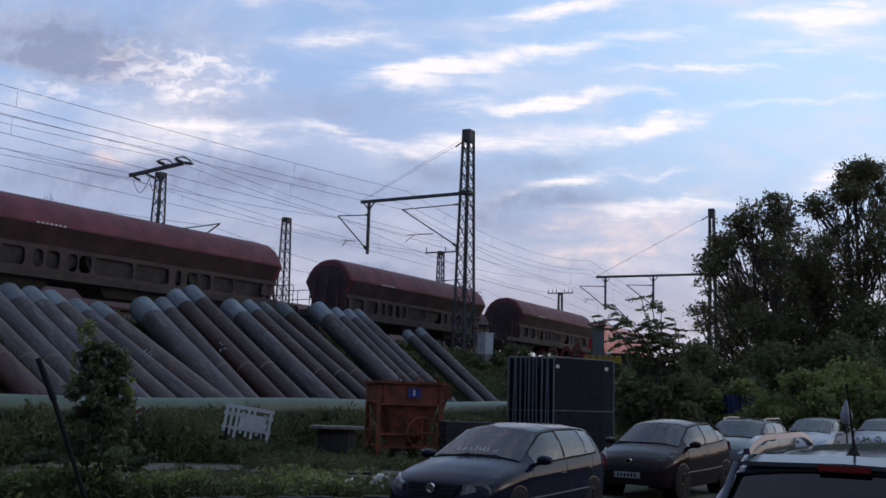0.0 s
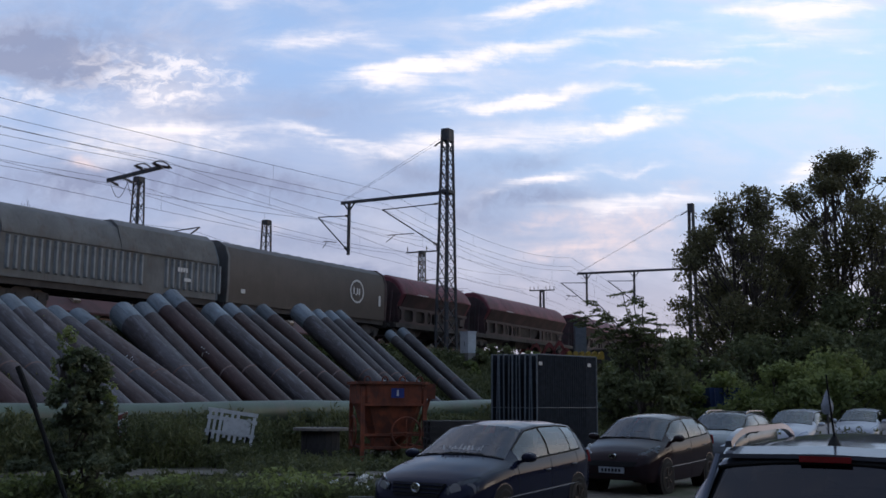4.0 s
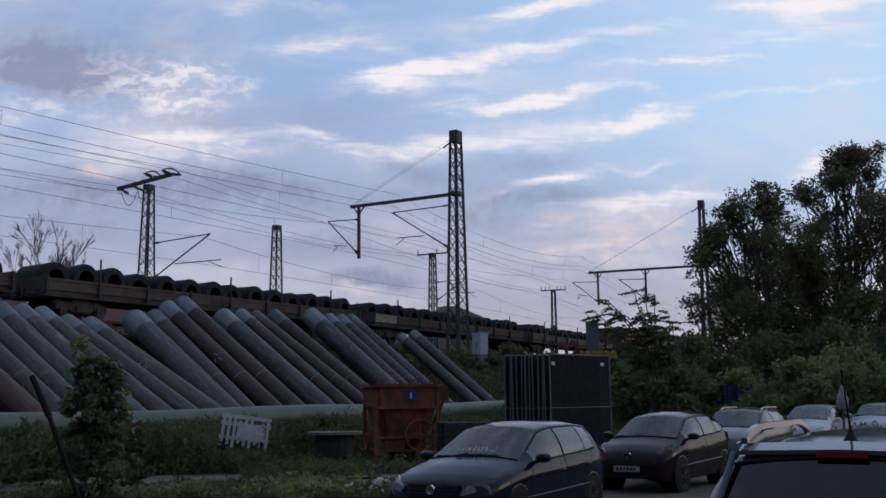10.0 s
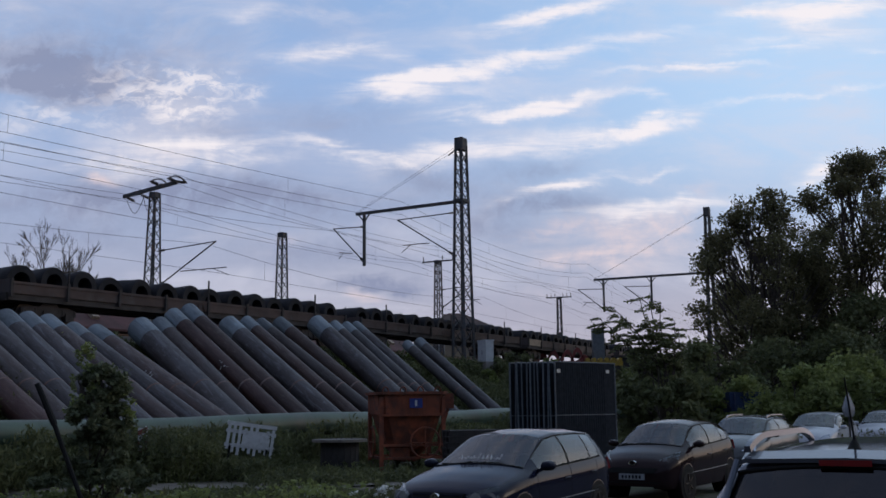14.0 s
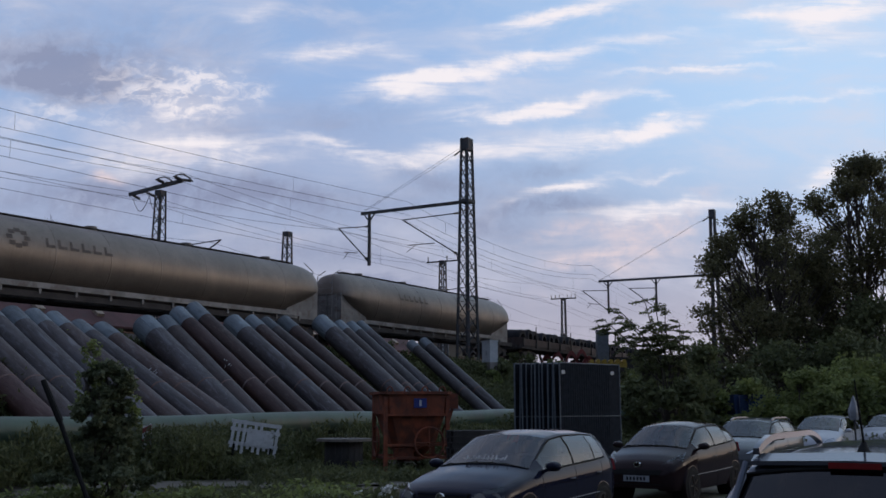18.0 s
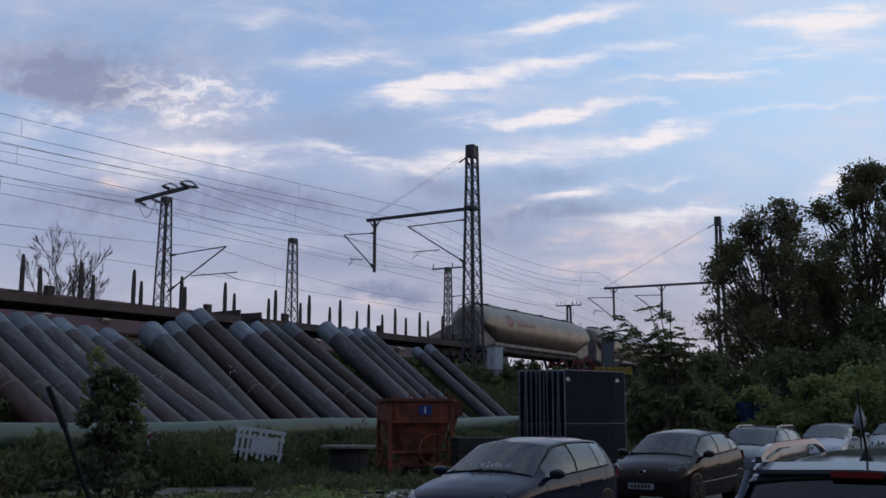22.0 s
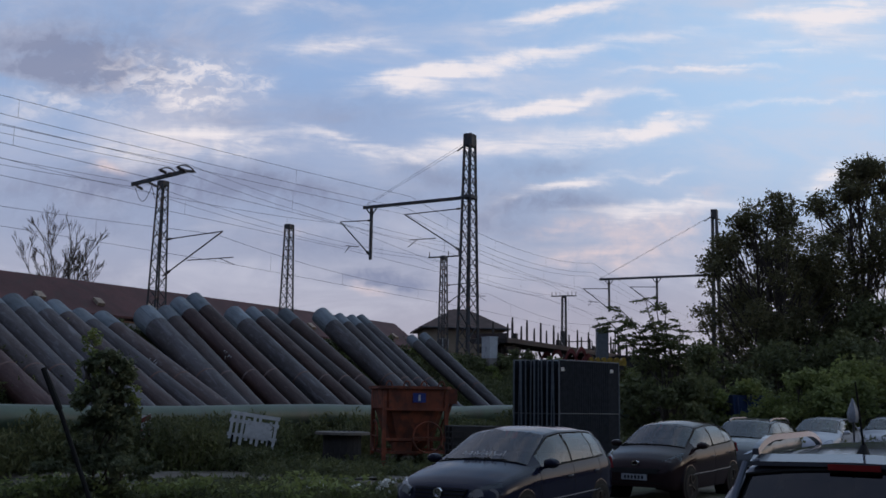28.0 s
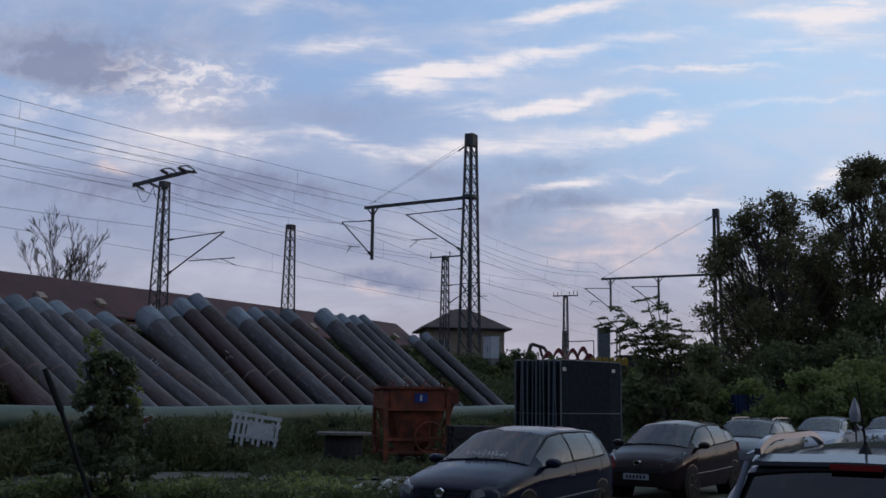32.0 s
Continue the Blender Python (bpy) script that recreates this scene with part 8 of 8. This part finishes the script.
def brown_small_car():
    w, half = build_car("car", "brown-violet small hatchback with swept headlights, parked", stand(4.75, 21.25, -125.0), SMALL, M_PAINT_PLUM)
    for sy in (-1, 1):
        lamp = fitted(w, "headlight", [(1.18, sy * 0.735, 0.905), (1.45, sy * 0.64, 0.835), (1.66, sy * 0.47, 0.735), (1.745, sy * 0.46, 0.655), (1.66, sy * 0.645, 0.66), (1.42, sy * 0.765, 0.745)], (0.035, sy * 0.015, 0.02), M_GLASS, "swept clear headlight")
        for x, y, z, r in ((1.60, 0.59, 0.715, 0.062), (1.42, 0.68, 0.785, 0.05)):
            bm = B()
            tube(bm, (x, sy * y, z), (x + 0.07, sy * (y + 0.02), z + 0.005), r * 0.7, r, n=14)
            part("reflector", bm, M_LAMP, lamp)
        fitted(w, "tail_lamp", [(-1.72, sy * 0.76, 0.86), (-1.80, sy * 0.55, 0.86), (-1.77, sy * 0.55, 1.02), (-1.62, sy * 0.76, 1.05)], (-0.03, sy * 0.02, 0), M_TAIL)
    fitted(w, "grille", [(1.80, -0.5, 0.62), (1.80, 0.5, 0.62), (1.83, 0.45, 0.53), (1.83, -0.45, 0.53)], (0.035, 0, 0), M_DARK, "black grille")
    bm = B()
    n = 20
    loft(bm, [[(x, 0.075 * r * math.cos(a), 0.71 + 0.045 * r * math.sin(a)) for a in (math.tau * i / n for i in range(n))] for x, r in ((1.74, 0.7), (1.815, 0.72), (1.815, 1.0), (1.74, 1.02))])
    part("badge", bm, M_CHROME, w, "oval chrome badge")
    plate = fitted(w, "number_plate", [(1.84, -0.26, 0.40), (1.84, 0.26, 0.40), (1.84, 0.26, 0.51), (1.84, -0.26, 0.51)], (0.03, 0, 0), M_LOCO_GREY, "grimy pale number plate")
    bm = B()
    for k in range(6):
        bx(bm, 1.869, 1.874, -0.2 + k * 0.07, -0.16 + k * 0.07, 0.425, 0.485)
    part("plate_bars", bm, M_DARK, plate)
    fitted(w, "air_intake", [(1.81, -0.55, 0.36), (1.81, 0.55, 0.36), (1.79, 0.5, 0.27), (1.79, -0.5, 0.27)], (0.035, 0, 0), M_DARK)


brown_small_car()

ESTATE = dict(width=1.75, wheelbase=2.6, front_axle=1.35, bright_rims=True,
              low=[(2.22, .66, .32, .50), (2.18, .77, .25, .58), (2.08, .86, .20, .66), (1.85, .94, .19, .75), (1.5, .985, .19, .83), (1.05, 1, .19, .90), (0, 1, .19, .93), (-1.4, 1, .2, .96), (-1.9, .985, .24, .98), (-2.12, .94, .3, .96), (-2.19, .89, .36, .90), (-2.22, .82, .42, .82)],
              top=[(2.22, .52, .52, .545), (2.18, .64, .615, .655), (2.08, .72, .70, .745), (1.85, .77, .785, .83), (1.5, .80, .87, .925), (1.05, .81, .965, 1.01), (.20, .68, 1.385, 1.44), (-.4, .68, 1.435, 1.495), (-1.3, .675, 1.425, 1.48), (-1.86, .655, 1.375, 1.425), (-2.14, .76, 1.02, 1.04), (-2.19, .78, .92, .93), (-2.22, .70, .83, .835)],
              screen=(1.02, 0.22), rear=(-1.90, -2.12), sides=[(0.76, -0.28), (-0.34, -1.14), (-1.20, -1.78)], doors=(0.86, -0.31, -1.25))


def roof_rails(w, x0, x1, y, z, material):
    for sy in (-1, 1):
        bm = B()
        n = 40
        rings = []
        for i in range(n + 1):
            k = i / n
            lift = min(1.0, min(k, 1 - k) * 4.0)
            lift = math.sin(lift * math.pi / 2) ** 0.8
            px, py, pz = x0 + (x1 - x0) * k, sy * y, z + 0.075 * lift
            rings.append([(px, py - 0.022, pz - 0.014), (px, py + 0.022, pz - 0.014), (px, py + 0.016, pz + 0.022), (px, py - 0.016, pz + 0.022)])
        loft(bm, rings)
        soften(bm, 0.006, 1)
        part("roof_rail", bm, material, w, "silver roof rail")


def silver_estate():
    spec = dict(ESTATE, rear_glass=M_GLASS_DARK)
    w, half = build_car("car", "silver estate car with roof rails and dark rear window", stand(3.37, 7.62, 59.5, 1.05), spec, M_PAINT_SILVER)
    roof_rails(w, -1.80, 0.12, 0.55, 1.455, M_PAINT_SILVER)
    fitted(w, "spoiler", [(-1.72, -0.575, 1.42), (-1.70, 0.0, 1.437), (-1.72, 0.575, 1.42), (-1.895, 0.56, 1.385), (-1.915, 0.0, 1.40), (-1.895, -0.56, 1.385)], (0, 0, 0.024), M_PAINT_SILVER)
    fitted(w, "brake_light", [(-1.905, -0.135, 1.380), (-1.905, 0.135, 1.380), (-1.905, 0.135, 1.412), (-1.905, -0.135, 1.412)], (-0.025, 0, 0), M_TAIL, "red high brake light", None, 0.004)
    for sy in (-1, 1):
        fitted(w, "tail_lamp", [(-2.1, sy * 0.82, 0.76), (-2.19, sy * 0.62, 0.76), (-2.17, sy * 0.66, 0.99), (-2.02, sy * 0.83, 1.0)], (-0.03, sy * 0.02, 0), M_TAIL)
        bm = B()
        tube(bm, (-1.9, sy * 0.585, 1.40), (-2.15, sy * 0.66, 1.03), 0.02, n=8)
        part("tailgate_edge", bm, M_PAINT_SILVER, w)
    bm = B()
    tube(bm, (-1.60, 0.0, 1.43), (-1.55, 0.0, 1.51), 0.05, 0.014, n=12)
    part("antenna_base", bm, M_DARK, w)
    bm = B()
    tube(bm, (-1.56, 0, 1.50), (-1.76, 0, 1.86), 0.007, 0.004, n=6)
    part("antenna", bm, M_DARK, w)
    bm = B()
    bar(bm, (-2.15, 0.05, 1.06), (-2.10, -0.38, 1.15), 0.03)
    part("rear_wiper", bm, M_DARK, w)


silver_estate()


def farther_cars():
    w, half = build_car("car", "grey estate car with roof rails, parked in the row", stand(8.33, 27.8, -123.5), ESTATE, M_PAINT_GREY)
    roof_rails(w, -1.75, 0.05, 0.545, 1.415, M_PAINT_SILVER)
    for sy in (-1, 1):
        fitted(w, "headlight", [(1.80, sy * 0.75, 0.77), (2.05, sy * 0.60, 0.70), (2.16, sy * 0.46, 0.62), (1.95, sy * 0.78, 0.62)], (0.04, sy * 0.02, 0.02), M_LAMP)
    w, half = build_car("car", "silver saloon car parked at the end of the row", stand(13.0, 35.2, -124.5), HATCH, M_PAINT_WHITE)
    for sy in (-1, 1):
        fitted(w, "headlight", [(1.70, sy * 0.735, 0.775), (1.93, sy * 0.60, 0.73), (2.05, sy * 0.46, 0.60), (1.85, sy * 0.78, 0.6)], (0.04, sy * 0.02, 0.02), M_LAMP)
    w, half = build_car("car", "light grey hatchback car far along the row", stand(17.0, 39.2, -124.5), SMALL, M_PAINT_WHITE)
    for sy in (-1, 1):
        fitted(w, "headlight", [(1.18, sy * 0.735, 0.905), (1.52, sy * 0.60, 0.80), (1.72, sy * 0.47, 0.67), (1.45, sy * 0.75, 0.72)], (0.04, sy * 0.02, 0.02), M_LAMP)


farther_cars()


def motions():
    times = [0, 1, 2, 3, 4, 5, 6, 7, 8, 9, 10, 11, 12, 13, 14, 15, 16, 17, 18, 19, 20, 21, 22, 23, 24, 25, 26, 27, 28, 29, 30, 31, 32]
    for vehicle, tail, head in TRAIN:
        walk(vehicle, [(t, rail_pose((tail + head) / 2 + gone(t))) for t in times])


motions()
